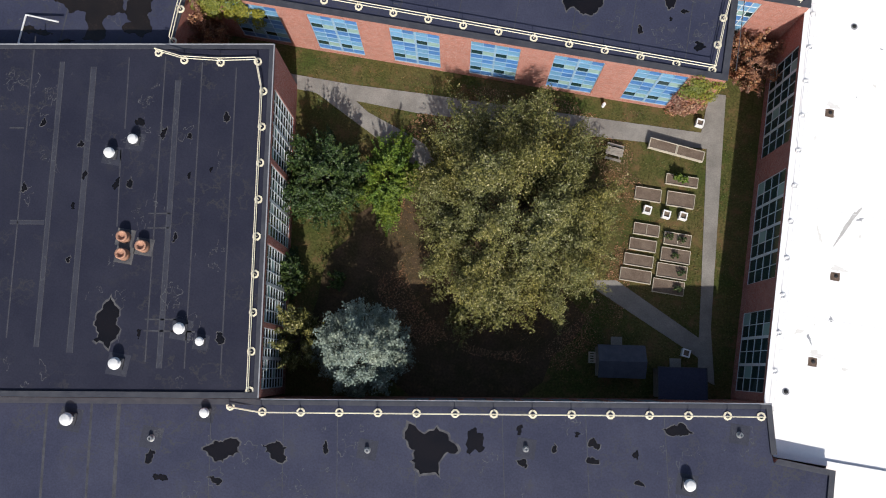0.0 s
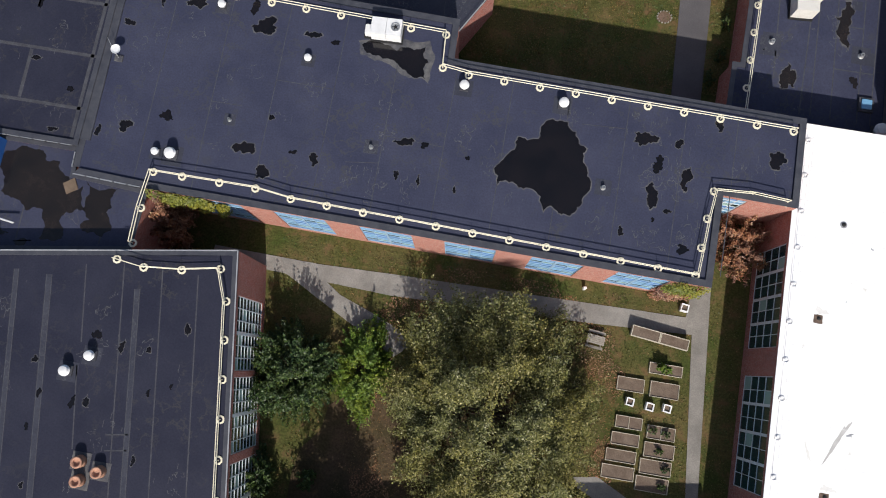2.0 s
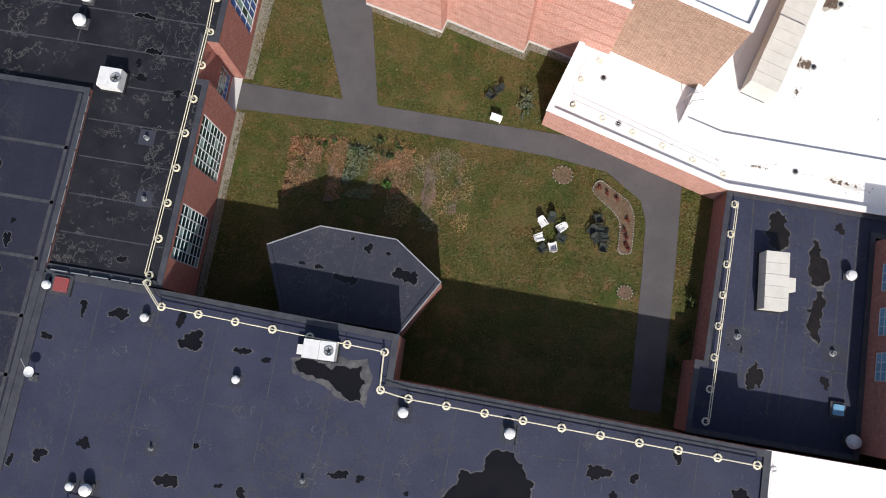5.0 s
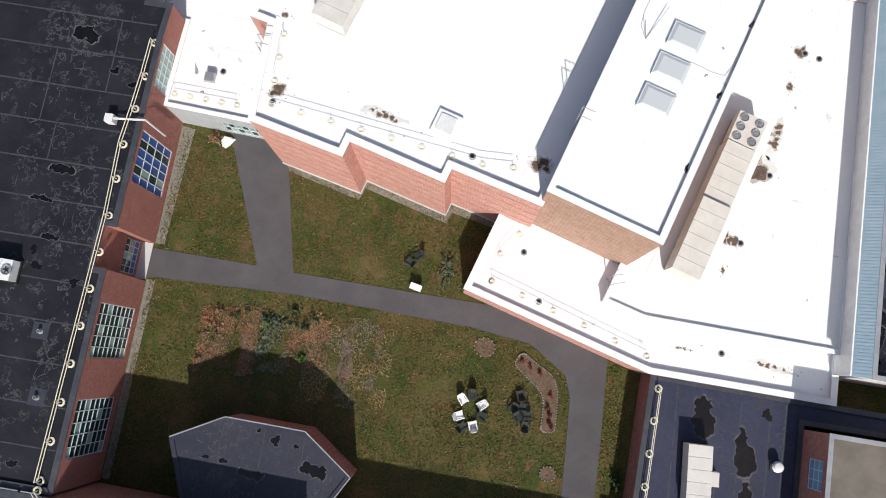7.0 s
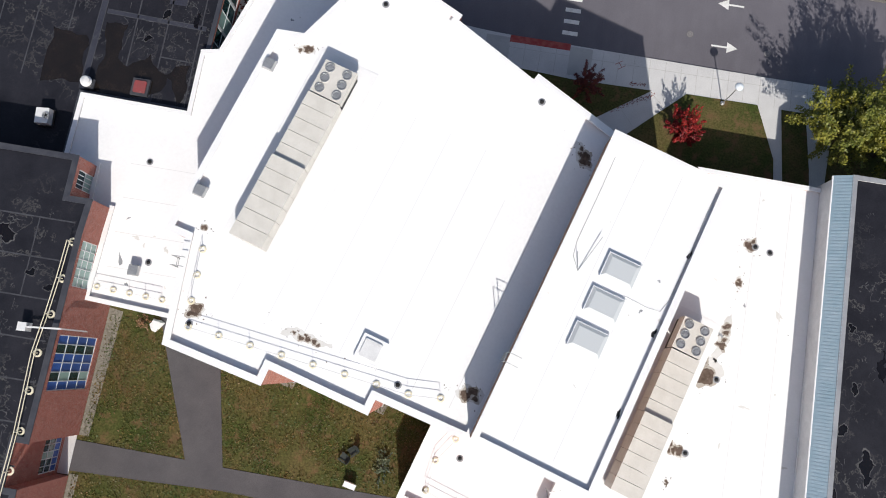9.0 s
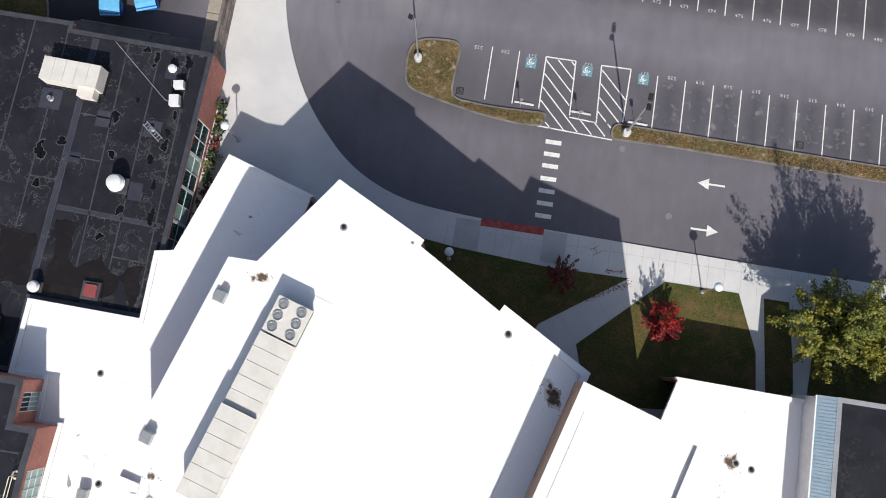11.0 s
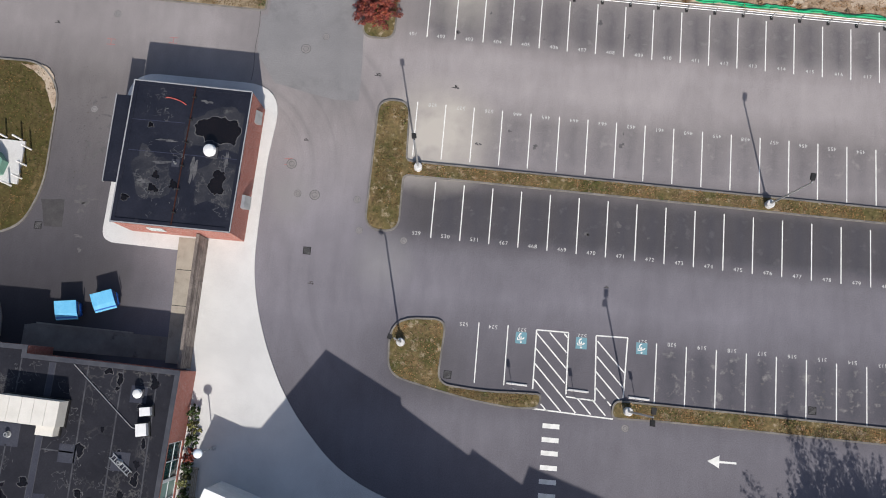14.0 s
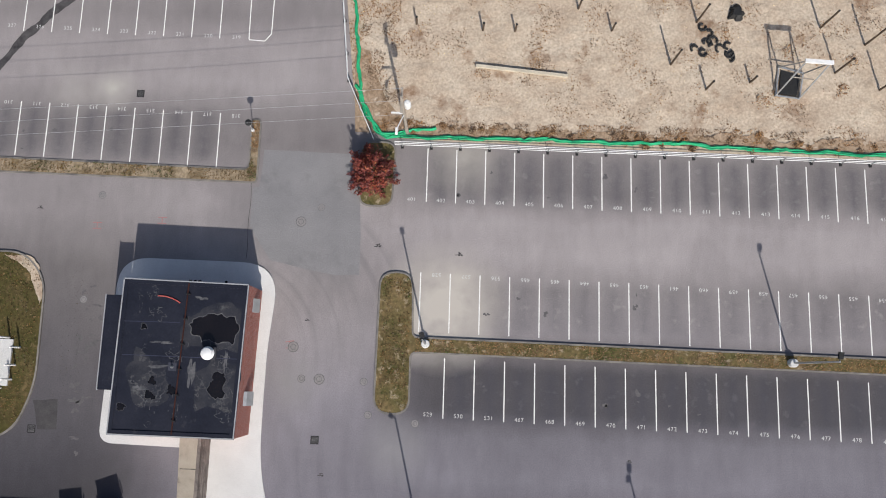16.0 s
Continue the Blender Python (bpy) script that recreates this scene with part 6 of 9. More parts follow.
wpart("silt_ring", MB().prism(inset(ragged(KI_BIG, 22, 3, 0.4), -0.07), 4.79, 4.804), M_SILT, kiosk)
wpart("puddle", MB().prism(ragged(KI_BIG, 22, 3, 0.4), 4.79, 4.81), M_WATER, kiosk)


def vent(x, y, z, s=1.0, label="white spun-metal roof vent on a square kerb", material=None):
    m = material or M_WHITEMETAL
    root = thing("roof_vent", label, "roof vent", x, y, z, group="roof vents")
    wpart("kerb", MB().box(x - 0.42 * s, x + 0.42 * s, y - 0.42 * s, y + 0.42 * s, z - 0.01, z + 0.16 * s), M_SEAM, root)
    if z > 8:
        wpart("patch", MB().box(x - 0.85 * s, x + 0.8 * s, y - 0.9 * s, y + 0.75 * s, z - 0.01, z + 0.006), M_BLACK_PALE, root)
    wpart("neck", MB().lathe(x, y, [(0.3 * s, z + 0.16 * s), (0.28 * s, z + 0.62 * s), (0.33 * s, z + 0.66 * s), (0.33 * s, z + 0.72 * s)], 16), m, root, smooth=True)
    wpart("cap", MB().lathe(x, y, [(q * s, z + h * s) for q, h in ((0.41, 0.6), (0.47, 0.66), (0.38, 0.7), (0.44, 0.78), (0.35, 0.82), (0.41, 0.9), (0.36, 0.97), (0.2, 1.02), (0.03, 1.05))], 20), m, root)
    return root


for x, y, z, s in ((-30.18, 24.06, 9.3, 0.95), (-28.54, 25.53, 9.3, 0.9), (-21.28, 10.96, 9.3, 1.0), (-19.52, 10.24, 9.3, 0.75), (-25.67, 7.43, 9.3, 1.05), (-28.8, 2.5, 8.4, 1.1), (-18.2, 4.8, 8.4, 0.85), (20.1, 5.8, 8.4, 1.0), (-27.7, 42.9, 8.3, 0.7), (-26.3, 42.9, 8.3, 1.05), (-16.6, 53.1, 8.3, 0.7), (-3.0, 52.8, 8.3, 0.9), (5.5, 52.6, 8.3, 0.95), (-24.9, 56.7, 8.3, 0.75), (-33.4, 58.0, 8.3, 0.8), (-40.6, 61.8, 8.32, 1.3), (33.0, 70.4, 3.5, 1.0), (34.2, 56.4, 3.5, 1.3), (-36.3, 83.1, 8.0, 1.2), (-36.3, 80.8, 8.0, 1.2), (-21.3, 133.1, 4.2, 0.85), (-23.7, 121.9, 4.2, 1.7), (-28.8, 112.0, 4.2, 1.1), (-17.9, 154.2, 4.8, 1.2)):
    vent(x, y, z, s)
for x, y, z, s in ((-5.0, 4.1, 8.4, 0.45), (7.3, 6.3, 8.4, 0.45), (23.7, 10.2, 8.4, 0.45), (-22.1, 2.1, 8.4, 0.5), (9.8, 46.0, 8.3, 0.4), (-22.2, 46.7, 8.3, 0.3), (-9.9, 46.3, 8.3, 0.35), (24.1, 63.6, 3.5, 0.5), (32.3, 63.5, 3.5, 0.5), (-22.1, 127.4, 4.2, 0.45), (-31.8, 128.8, 4.2, 0.5), (-27.5, 66.4, 8.0, 0.4), (-28.5, 71.6, 8.0, 0.4), (-21.0, 153.0, 4.8, 0.2)):
    root = thing("plumbing_vent", "short pale plumbing vent in a patched collar", "roof vent", x, y, z, group="plumbing vents")
    wpart("collar", MB().box(x - s * 1.7, x + s * 1.7, y - s * 1.6, y + s * 1.8, z - 0.01, z + 0.012), M_BLACK_PALE, root)
    wpart("pipe", MB().lathe(x, y, [(s * 0.6, z), (s * 0.42, z + 0.1), (s * 0.36, z + 0.4), (s * 0.22, z + 0.4), (s * 0.22, z + 0.2)], 12), M_METAL, root)
for x, y in ((-27.49, 17.43), (-25.8, 16.93), (-27.24, 16.02)):
    root = thing("flue_pipe", "terracotta-coloured flue pipe with a dark open top", "flue", x, y, 9.3, group="flue pipes")
    wpart("collar", MB().box(x - 0.75, x + 0.75, y - 0.7, y + 0.7, 9.28, 9.33), M_SILT, root)
    wpart("pipe", MB().lathe(x, y, [(0.5, 9.33), (0.48, 9.7), (0.4, 10.0), (0.46, 10.02), (0.46, 10.12), (0.3, 10.12), (0.28, 9.9), (0.05, 9.9)], 16), M_TERRA, root, smooth=True)


def hatch(x, y, z, s, material, label, turn=0.0):
    root = thing("roof_hatch", label, "roof hatch", x, y, z, turn)
    part("kerb", MB().box(-s * 0.66, s * 0.66, -s * 0.66, s * 0.66, -0.02, 0.3), M_WCAP if material is M_WHITEMETAL else M_SEAM, root)
    part("lid", MB().prism(rounded([(-s * 0.46, -s * 0.46), (s * 0.46, -s * 0.46), (s * 0.46, s * 0.46), (-s * 0.46, s * 0.46)], 0.12, 3), 0.3, 0.42), material, root)
    return root


hatch(-32.3, 58.2, 8.3, 1.3, M_REDMETAL, "rusty red roof hatch")
hatch(-24.1, 112.4, 4.2, 1.2, M_REDMETAL, "rusty red roof hatch beside standing water")
hatch(33.0, 58.8, 3.5, 1.0, M_SKYBLUE, "pale teal roof hatch in shade")
hatch(1.5, 92.6, 12.2, 1.5, M_WHITEMETAL, "pale roof hatch on the white gym roof", -16)


def ac_box(x, y, z, w, d, h, turn, label, material=None, fan=True):
    m = material or M_BEIGE
    root = thing("air_conditioner", label, "air conditioner", x, y, z, turn)
    part("skid", MB().box(-w / 2 - 0.1, w / 2 + 0.1, -d / 2 - 0.1, d / 2 + 0.1, -0.02, 0.25), M_DARK, root)
    n = max(1, round(w / 1.1))
    for i in range(n):
        a, b = -w / 2 + w * i / n + 0.012, -w / 2 + w * (i + 1) / n - 0.012
        part("panel", MB().box(a, b, -d / 2, d / 2, 0.25, h), m, root)
    if fan:
        r = min(w, d) * 0.26
        part("fan_ring", MB().lathe(w * 0.3, 0, [(r, h), (r, h + 0.08), (r * 0.85, h + 0.08), (r * 0.8, h + 0.01)], 18), M_METAL, root)
        part("impeller", MB().prism([(w * 0.3 + (r * 0.8 if k % 2 else r * 0.25) * math.cos(k * 0.6283), (r * 0.8 if k % 2 else r * 0.25) * math.sin(k * 0.6283)) for k in range(10)], h + 0.02, h + 0.05), M_DARK, root)
    return root


ac_box(-10.3, 56.5, 8.3, 2.6, 1.5, 1.5, 2, "white rooftop air conditioner beside a puddle", M_WHITEMETAL)
ac_box(-11.9, 56.3, 8.3, 0.5, 0.8, 0.9, 2, "small white duct box on the roof", M_WHITEMETAL, False)
ac_box(26.3, 68.7, 3.5, 5.0, 2.0, 1.8, 93, "long beige rooftop air handler", M_BEIGE, False)
ac_box(27.6, 68.6, 3.5, 1.2, 0.9, 1.4, 93, "beige side box of the air handler", M_BEIGE, False)
ac_box(-32.3, 76.0, 8.0, 1.9, 1.7, 1.3, 0, "white rooftop unit with a round fan", M_WHITEMETAL)
ac_box(-44.0, 61.0, 8.32, 1.8, 1.5, 1.2, 0, "plain white rooftop equipment box", M_WHITEMETAL, False)
ac_box(-29.7, 131.0, 4.2, 5.2, 2.1, 1.7, -2, "long cream rooftop air handler", M_BEIGE, False)
ac_box(-28.2, 129.6, 4.2, 1.5, 1.0, 1.2, -2, "cream side box of the air handler", M_BEIGE, False)
ac_box(-20.4, 131.7, 4.2, 0.9, 0.7, 0.8, 10, "small white condenser near the roof edge", M_WHITEMETAL, False)
ac_box(-20.5, 130.2, 4.2, 0.9, 1.0, 0.8, 10, "small white condenser near the roof edge", M_WHITEMETAL, False)
ac_box(-31.8, 108.2, 4.2, 1.2, 1.4, 1.0, 5, "white condenser standing in building shade", M_WHITEMETAL)
for x0, y0, x1, y1 in ((-20.6, 130.0, -21.6, 130.3), (-21.6, 130.3, -27.2, 135.0)):
    solid("pipe", MB().rod((x0, y0, 4.27), (x1, y1, 4.27), 0.04), M_METAL, "thin grey conduit across the roof", "pipe")
lad = thing("ladder", "aluminium ladder lying on the roof", "ladder", -22.0, 127.2, 4.25, -38)
for k in (-0.22, 0.22):
    part("rail", MB().box(-1.1, 1.1, k - 0.04, k + 0.04, 0, 0.08), M_METAL, lad)
for k in range(7):
    part("rung", MB().box(-1.0 + k * 0.32, -0.94 + k * 0.32, -0.2, 0.2, 0.02, 0.06), M_METAL, lad)


# ---- guard rails ----
def guard_rail(nodes, z, label, steel=None, foot=None, high=1.0, size=0.36, thick=0.04):
    steel, foot = steel or M_RAIL, foot or M_RAIL
    root = thing("guard_rail", label, "guard rail", nodes[0][0], nodes[0][1], z)
    ring, n = MB(), 8
    for r, h in ((0.58, 0.0), (1.0, 0.0), (1.0, 0.08), (0.58, 0.1)):
        ring.v += [(size * r * math.cos(6.2832 * (i + 0.5) / n), size * r * math.sin(6.2832 * (i + 0.5) / n), h) for i in range(n)]
    for j in range(4):
        ring.f += [(j * n + i, j * n + (i + 1) % n, (j + 1) % 4 * n + (i + 1) % n, (j + 1) % 4 * n + i) for i in range(n)]
    me = ring.mesh("base_weight", foot)
    post = MB().rod((0, 0, 0.02), (0, 0, high), thick * 0.9, n=6).mesh("post", steel)
    for x, y in nodes:
        for nm, data in (("base_weight", me), ("post", post)):
            ob = new(nm, data)
            ob.matrix_basis = pose(x, y, z, 0, 0, (x * 37) % 45)
            part_of(root, ob)
    for (x0, y0), (x1, y1) in zip(nodes, nodes[1:]):
        for h in (high, high * 0.52):
            wpart("rail", MB().rod((x0, y0, z + h), (x1, y1, z + h), thick, n=6), steel, root)
    return root


def run(a, b, n):
    return [(a[0] + (b[0] - a[0]) * i / n, a[1] + (b[1] - a[1]) * i / n) for i in range(n + 1)]


CREAM = "cream freestanding roof guard rail on octagonal weights"
guard_rail([(-27.9, 35.0), (-27.9, 38.0), (-27.6, 41.2), (-25.1, 41.2), (-21.9, 41.2), (-18.8, 41.2)] + run((-15.7, 40.8), (18.2, 39.95), 11) + [(18.4, 42.3), (18.6, 44.8), (18.9, 47.2), (22.0, 47.4), (24.9, 47.2)], 8.3, CREAM)
guard_rail(run((-25.6, 60.2), (-25.2, 81.8), 7) + [(-25.3, 85.0), (-25.4, 88.0), (-25.1, 91.2), (-24.9, 94.2), (-24.8, 97.3)], 8.0, CREAM)
guard_rail([(-25.5, 59.5)] + run((-23.9, 57.8), (-5.3, 57.2), 6) + [(-5.1, 54.2)] + run((-2.8, 53.9), (24.9, 53.4), 9), 8.3, CREAM)
guard_rail([(-28.4, 33.4), (-26.1, 33.1), (-23.0, 33.4), (-19.9, 34.0)] + run((-18.9, 31.5), (-14.9, 7.1), 8), 9.3, CREAM)
guard_rail([(-16.4, 5.6)] + run((-13.8, 5.6), (22.6, 11.5), 12) + [(25.2, 11.9)], 8.4, CREAM)
guard_rail(run((22.65, 75.2), (22.2, 56.0), 7), 3.5, CREAM)
PALE = "thin galvanised roof guard rail on round weights"
guard_rail([(-12.4, 92.05)] + run((-10.0, 91.75), (4.8, 89.85), 6) + [(7.2, 89.95)], 12.2, PALE, M_PLASTIC, M_RAIL, 1.0, 0.3, 0.02)
guard_rail([(-12.6, 98.0), (-12.6, 96.0), (-12.6, 94.0)], 12.2, PALE, M_PLASTIC, M_RAIL, 1.0, 0.3, 0.02)
guard_rail(run((7.2, 82.0), (21.3, 77.7), 5), 3.7, PALE, M_PLASTIC, M_RAIL, 1.0, 0.3, 0.02)
guard_rail([(9.0, 86.5), (7.6, 84.5), (7.2, 82.0)], 3.7, PALE, M_PLASTIC, M_RAIL, 1.0, 0.3, 0.02)
guard_rail(run((-23.6, 94.1), (-17.8, 93.9), 4), 4.6, PALE, M_PLASTIC, M_RAIL, 1.0, 0.3, 0.02)
guard_rail(run((26.35, 12.5), (26.65, 53.2), 13), 7.3, "white roof guard rail along the white roof edge", M_PLASTIC, M_PLASTIC, 1.0, 0.28, 0.018)


# ---- gymnasium roof ----
def air_handler(x, y, z, turn, length, width, h, label):
    root = thing("air_handler", label, "air handler", x, y, z, turn)
    part("pad", MB().box(-width / 2 - 1.2, width / 2 + 1.2, -length / 2 - 1.3, length / 2 + 1.1, -0.02, 0.03), M_WCAP, root)
    part("skid", MB().box(-width / 2 + 0.1, width / 2 - 0.1, -length / 2 + 0.1, length / 2 - 0.1, 0.03, 0.35), M_DARK, root)
    n = 11
    body = length - 2.9
    for i in range(n):
        a, b = -length / 2 + body * i / n + 0.015, -length / 2 + body * (i + 1) / n - 0.015
        top = h if i < 6 else h - 0.35
        part("panel", MB().hexa([(-width / 2, a, 0.35), (width / 2, a, 0.35), (width / 2, b, 0.35), (-width / 2, b, 0.35)], [(-width / 2, a, top), (width / 2, a, top - 0.06), (width / 2, b, top - 0.06), (-width / 2, b, top)]), M_BEIGE, root)
    c0 = length / 2 - 2.8
    part("condenser", MB().box(-width / 2, width / 2, c0, length / 2, 0.9, h - 0.5), M_BEIGE, root)
    part("grille", MB().box(-width / 2 + 0.1, width / 2 - 0.1, c0 + 0.1, length / 2 - 0.1, 0.35, 0.9), M_DARK, root)
    for i in range(2):
        for j in range(3):
            fx, fy, r = -width / 4 * 1.1 + i * width / 2 * 1.1, c0 + 0.5 + j * 0.9, 0.38
            fan = part("fan", MB().lathe(fx, fy, [(r, h - 0.5), (r, h - 0.4), (r * 0.86, h - 0.4), (r * 0.82, h - 0.49)], 20), M_METAL, root)
            mb = MB().prism([(fx + (r * 0.8 if k % 2 else r * 0.3) * math.cos(k * 0.3927), fy + (r * 0.8 if k % 2 else r * 0.3) * math.sin(k * 0.3927)) for k in range(16)], h - 0.46, h - 0.43)
            part("impeller", mb, M_METAL, fan)
    return root


air_handler(-6.75, 106.3, 12.2, -16.8, 15.4, 2.7, 2.0, "long beige air handler on the white gym roof")
air_handler(24.9, 92.0, 4.7, -16.8, 15.2, 2.5, 2.9, "long beige air handler beside the tall brick block")
for x, y in ((18.4, 101.0), (17.55, 98.4), (16.75, 95.77)):
    root = thing("skylight", "white domed rectangular skylight on a kerb", "skylight", x, y, 15.5, -16.5, group="skylights")
    part("kerb", MB().box(-1.25, 1.25, -0.95, 0.95, -0.02, 0.28), M_WCAP, root)
    part("dome", MB().hexa([(-1.2, -0.9, 0.28), (1.2, -0.9, 0.28), (1.2, 0.9, 0.28), (-1.2, 0.9, 0.28)], [(-0.95, -0.65, 0.4), (0.95, -0.65, 0.4), (0.95, 0.65, 0.4), (-0.95, 0.65, 0.4)]), glass_mat("milky_skylight", (0.52, 0.55, 0.57), 0.4), root)
M_RUST = mat("rusty_drain_stain", (0.085, 0.058, 0.045), (0.17, 0.125, 0.10), 3.0, 0.95, bump=0.2, spots=(0.34, 0.29, 0.24), spot_scale=3.5, spot_cut=0.6)
M_TANSTAIN = mat("tan_silt", (0.40, 0.36, 0.31), (0.52, 0.48, 0.43), 2.5, 0.9, bump=0.1, spots=(0.2, 0.16, 0.12), spot_scale=2.5, spot_cut=0.56)
M_GREYSTAIN = mat("grey_water_stain", (0.66, 0.645, 0.62), (0.72, 0.715, 0.70), 0.8, 0.7, bump=0.0)


def stain(root, x, y, z, rx, ry, seed, turn=0.0):
    """Drained silt: a faint wash, a broken dark core of many small patches, and specks round it."""
    rng = np.random.default_rng(seed + 500)
    c, d = math.cos(turn), math.sin(turn)
    put = lambda u, v: (x + c * u * rx - d * v * ry, y + d * u * rx + c * v * ry)  # noqa: E731
    wpart("water_stain", MB().prism(ragged(blob(x, y, rx * 1.3, ry * 1.35, seed + 7, turn, n=11, rough=0.3), seed, 2, 0.4), z - 0.01, z + 0.003), M_GREYSTAIN, root)
    rim, core, specks = MB(), MB(), MB()
    for k in range(9):
        px, py = put(1.5 * (rng.random() - 0.5), 1.5 * (rng.random() - 0.5))
        r = min(rx, ry) * (0.35 + 0.35 * rng.random()) + 0.03
        rim.prism(blob(px, py, r * 1.25, r * 1.15, seed * 20 + k, turn, n=11, rough=0.4), z - 0.01, z + 0.005 + 0.0002 * k)
        core.prism(ragged(blob(px, py, r * 0.85, r * 0.75, seed * 20 + k, turn, n=9, rough=0.4), seed + k, 2, 0.4), z - 0.01, z + 0.008 + 0.0002 * k)
    for k in range(26):
        px, py = put(1.3 * rng.normal(), 1.3 * rng.normal())
        r = 0.015 + 0.05 * rng.random() ** 2
        specks.prism(blob(px, py, r, r, seed * 40 + k, n=6, rough=0.3), z - 0.01, z + 0.011)
    wpart("silt_rim", rim, M_TANSTAIN, root)
    wpart("rust_stain", core, M_RUST, root)
    wpart("specks", specks, M_RUST, root)


def drain(x, y, z):
    root = thing("roof_drain", "round dark roof drain in the white membrane", "roof drain", x, y, z, group="roof drains")
    wpart("flange", MB().lathe(x, y, [(0.3, z - 0.01), (0.3, z + 0.02), (0.2, z + 0.03)], 14), M_GCAP, root)
    wpart("strainer", MB().lathe(x, y, [(0.18, z + 0.03), (0.16, z + 0.12), (0.05, z + 0.16)], 12), M_DARK, root)


for x, y, z in ((11.3, 113.9, 12.2), (3.9, 90.4, 12.2), (-12.4, 92.3, 12.2), (-2.3, 120.0, 12.2), (-21.6, 105.7, 4.6), (-19.7, 96.9, 4.6), (31.9, 106.8, 4.7), (33.2, 106.5, 4.7), (29.8, 95.0, 4.7), (27.9, 88.6, 4.7), (27.6, 79.0, 3.7), (30.2, 46.4, 7.3), (27.4, 14.2, 7.3), (9.6, 85.0, 3.7), (11.5, 80.9, 3.7)):
    drain(x, y, z)
for root, x, y, z, rx, ry, sd, tn in ((gym, 15.1, 110.0, 12.2, 0.9, 0.45, 1, -0.9), (gym, 9.3, 90.6, 12.2, 0.9, 0.45, 2, -0.2), (gym, -3.6, 92.7, 12.2, 1.6, 0.3, 3, -0.2), (gym, -7.9, 115.2, 12.2, 0.6, 0.28, 4, -0.1), (gym, -12.2, 93.3, 12.2, 0.5, 0.5, 5, 0.3), (gym, -12.9, 99.7, 12.2, 0.25, 0.2, 6, 0), (gym_e, 31.6, 106.9, 4.7, 0.5, 0.4, 7, 0.4), (gym_e, 30.8, 103.5, 4.7, 0.22, 0.4, 8, 0), (gym_e, 30.0, 98.6, 4.7, 0.4, 1.6, 9, -0.3), (gym_e, 28.7, 95.6, 4.7, 1.2, 1.0, 10, -0.4), (gym_e, 27.0, 88.8, 4.7, 0.8, 0.4, 11, -0.3), (gym_e, 26.6, 86.0, 4.7, 0.12, 0.25, 12, 0), (low_white, 31.8, 78.6, 3.7, 1.6, 0.22, 13, -0.15), (low_white, 24.2, 78.9, 3.7, 0.7, 0.1, 14, 0),):
    stain(root, x, y, z, rx, ry, sd, tn)
wpart("water_stain", MB().prism(blob(31.2, 28.8, 0.2, 1.5, 15, -0.5, rough=0.5), 7.29, 7.305), mat("dark_grey_stain", (0.42, 0.41, 0.40), (0.55, 0.54, 0.53), 1.2, 0.8), wing_e)
wpart("water_stain", MB().prism(blob(28.9, 27.5, 0.12, 0.7, 16, 0.3, rough=0.5), 7.29, 7.305), M_GREYSTAIN, wing_e)
for x, y in ((30.5, 24.2), (29.3, 16.9), (28.8, 38.2)):
    root = thing("roof_drain", "square rust-stained drain sump in the white roof", "roof drain", x, y, 7.3, group="roof drains")
    part("sump", MB().prism(ragged([(-0.37, -0.34), (0.37, -0.34), (0.37, 0.34), (-0.37, 0.34)], int(y), 3, 0.15), -0.01, 0.008), M_RUST, root)
    part("strainer", MB().lathe(0.05, 0.05, [(0.16, 0.0), (0.15, 0.08), (0.05, 0.12)], 12), M_DARK, root)
    wpart("water_stain", MB().prism(blob(x + 0.2, y + 0.7, 0.5, 0.25, int(y), rough=0.5), 7.29, 7.304), M_GREYSTAIN, wing_e)
for x, y, z, t in ((-10.4, 113.3, 12.2, -16), (-13.6, 102.4, 12.2, -16), (-20.6, 96.0, 4.6, 0)):
    root = thing("exhaust_fan", "small galvanised square exhaust fan on a kerb", "roof vent", x, y, z, t)
    part("kerb", MB().box(-0.4, 0.4, -0.4, 0.4, -0.02, 0.4), M_WCAP, root)
    part("hood", MB().hexa([(-0.48, -0.48, 0.4), (0.48, -0.48, 0.4), (0.48, 0.48, 0.4), (-0.48, 0.48, 0.4)], [(-0.4, -0.4, 0.75), (0.4, -0.4, 0.75), (0.4, 0.4, 0.75), (-0.4, 0.4, 0.75)]), M_METAL, root)


def roof_ladder(x, y, z0, z1, turn, label="galvanised roof access ladder with a hooped top"):
    root = thing("roof_ladder", label, "ladder", x, y, z0, turn)
    for k in (-0.35, 0.35):
        part("rail", MB().rod((k, 0, 0), (k, 0, z1 - z0 + 1.0), 0.035, n=6), M_METAL, root)
        part("handrail", MB().rod((k, 0, z1 - z0 + 1.0), (k, 1.0, z1 - z0 + 1.0), 0.035, n=6), M_METAL, root)
    for k in range(int((z1 - z0) / 0.35)):
        part("rung", MB().rod((-0.35, 0, 0.3 + k * 0.35), (0.35, 0, 0.3 + k * 0.35), 0.02, n=6), M_METAL, root)


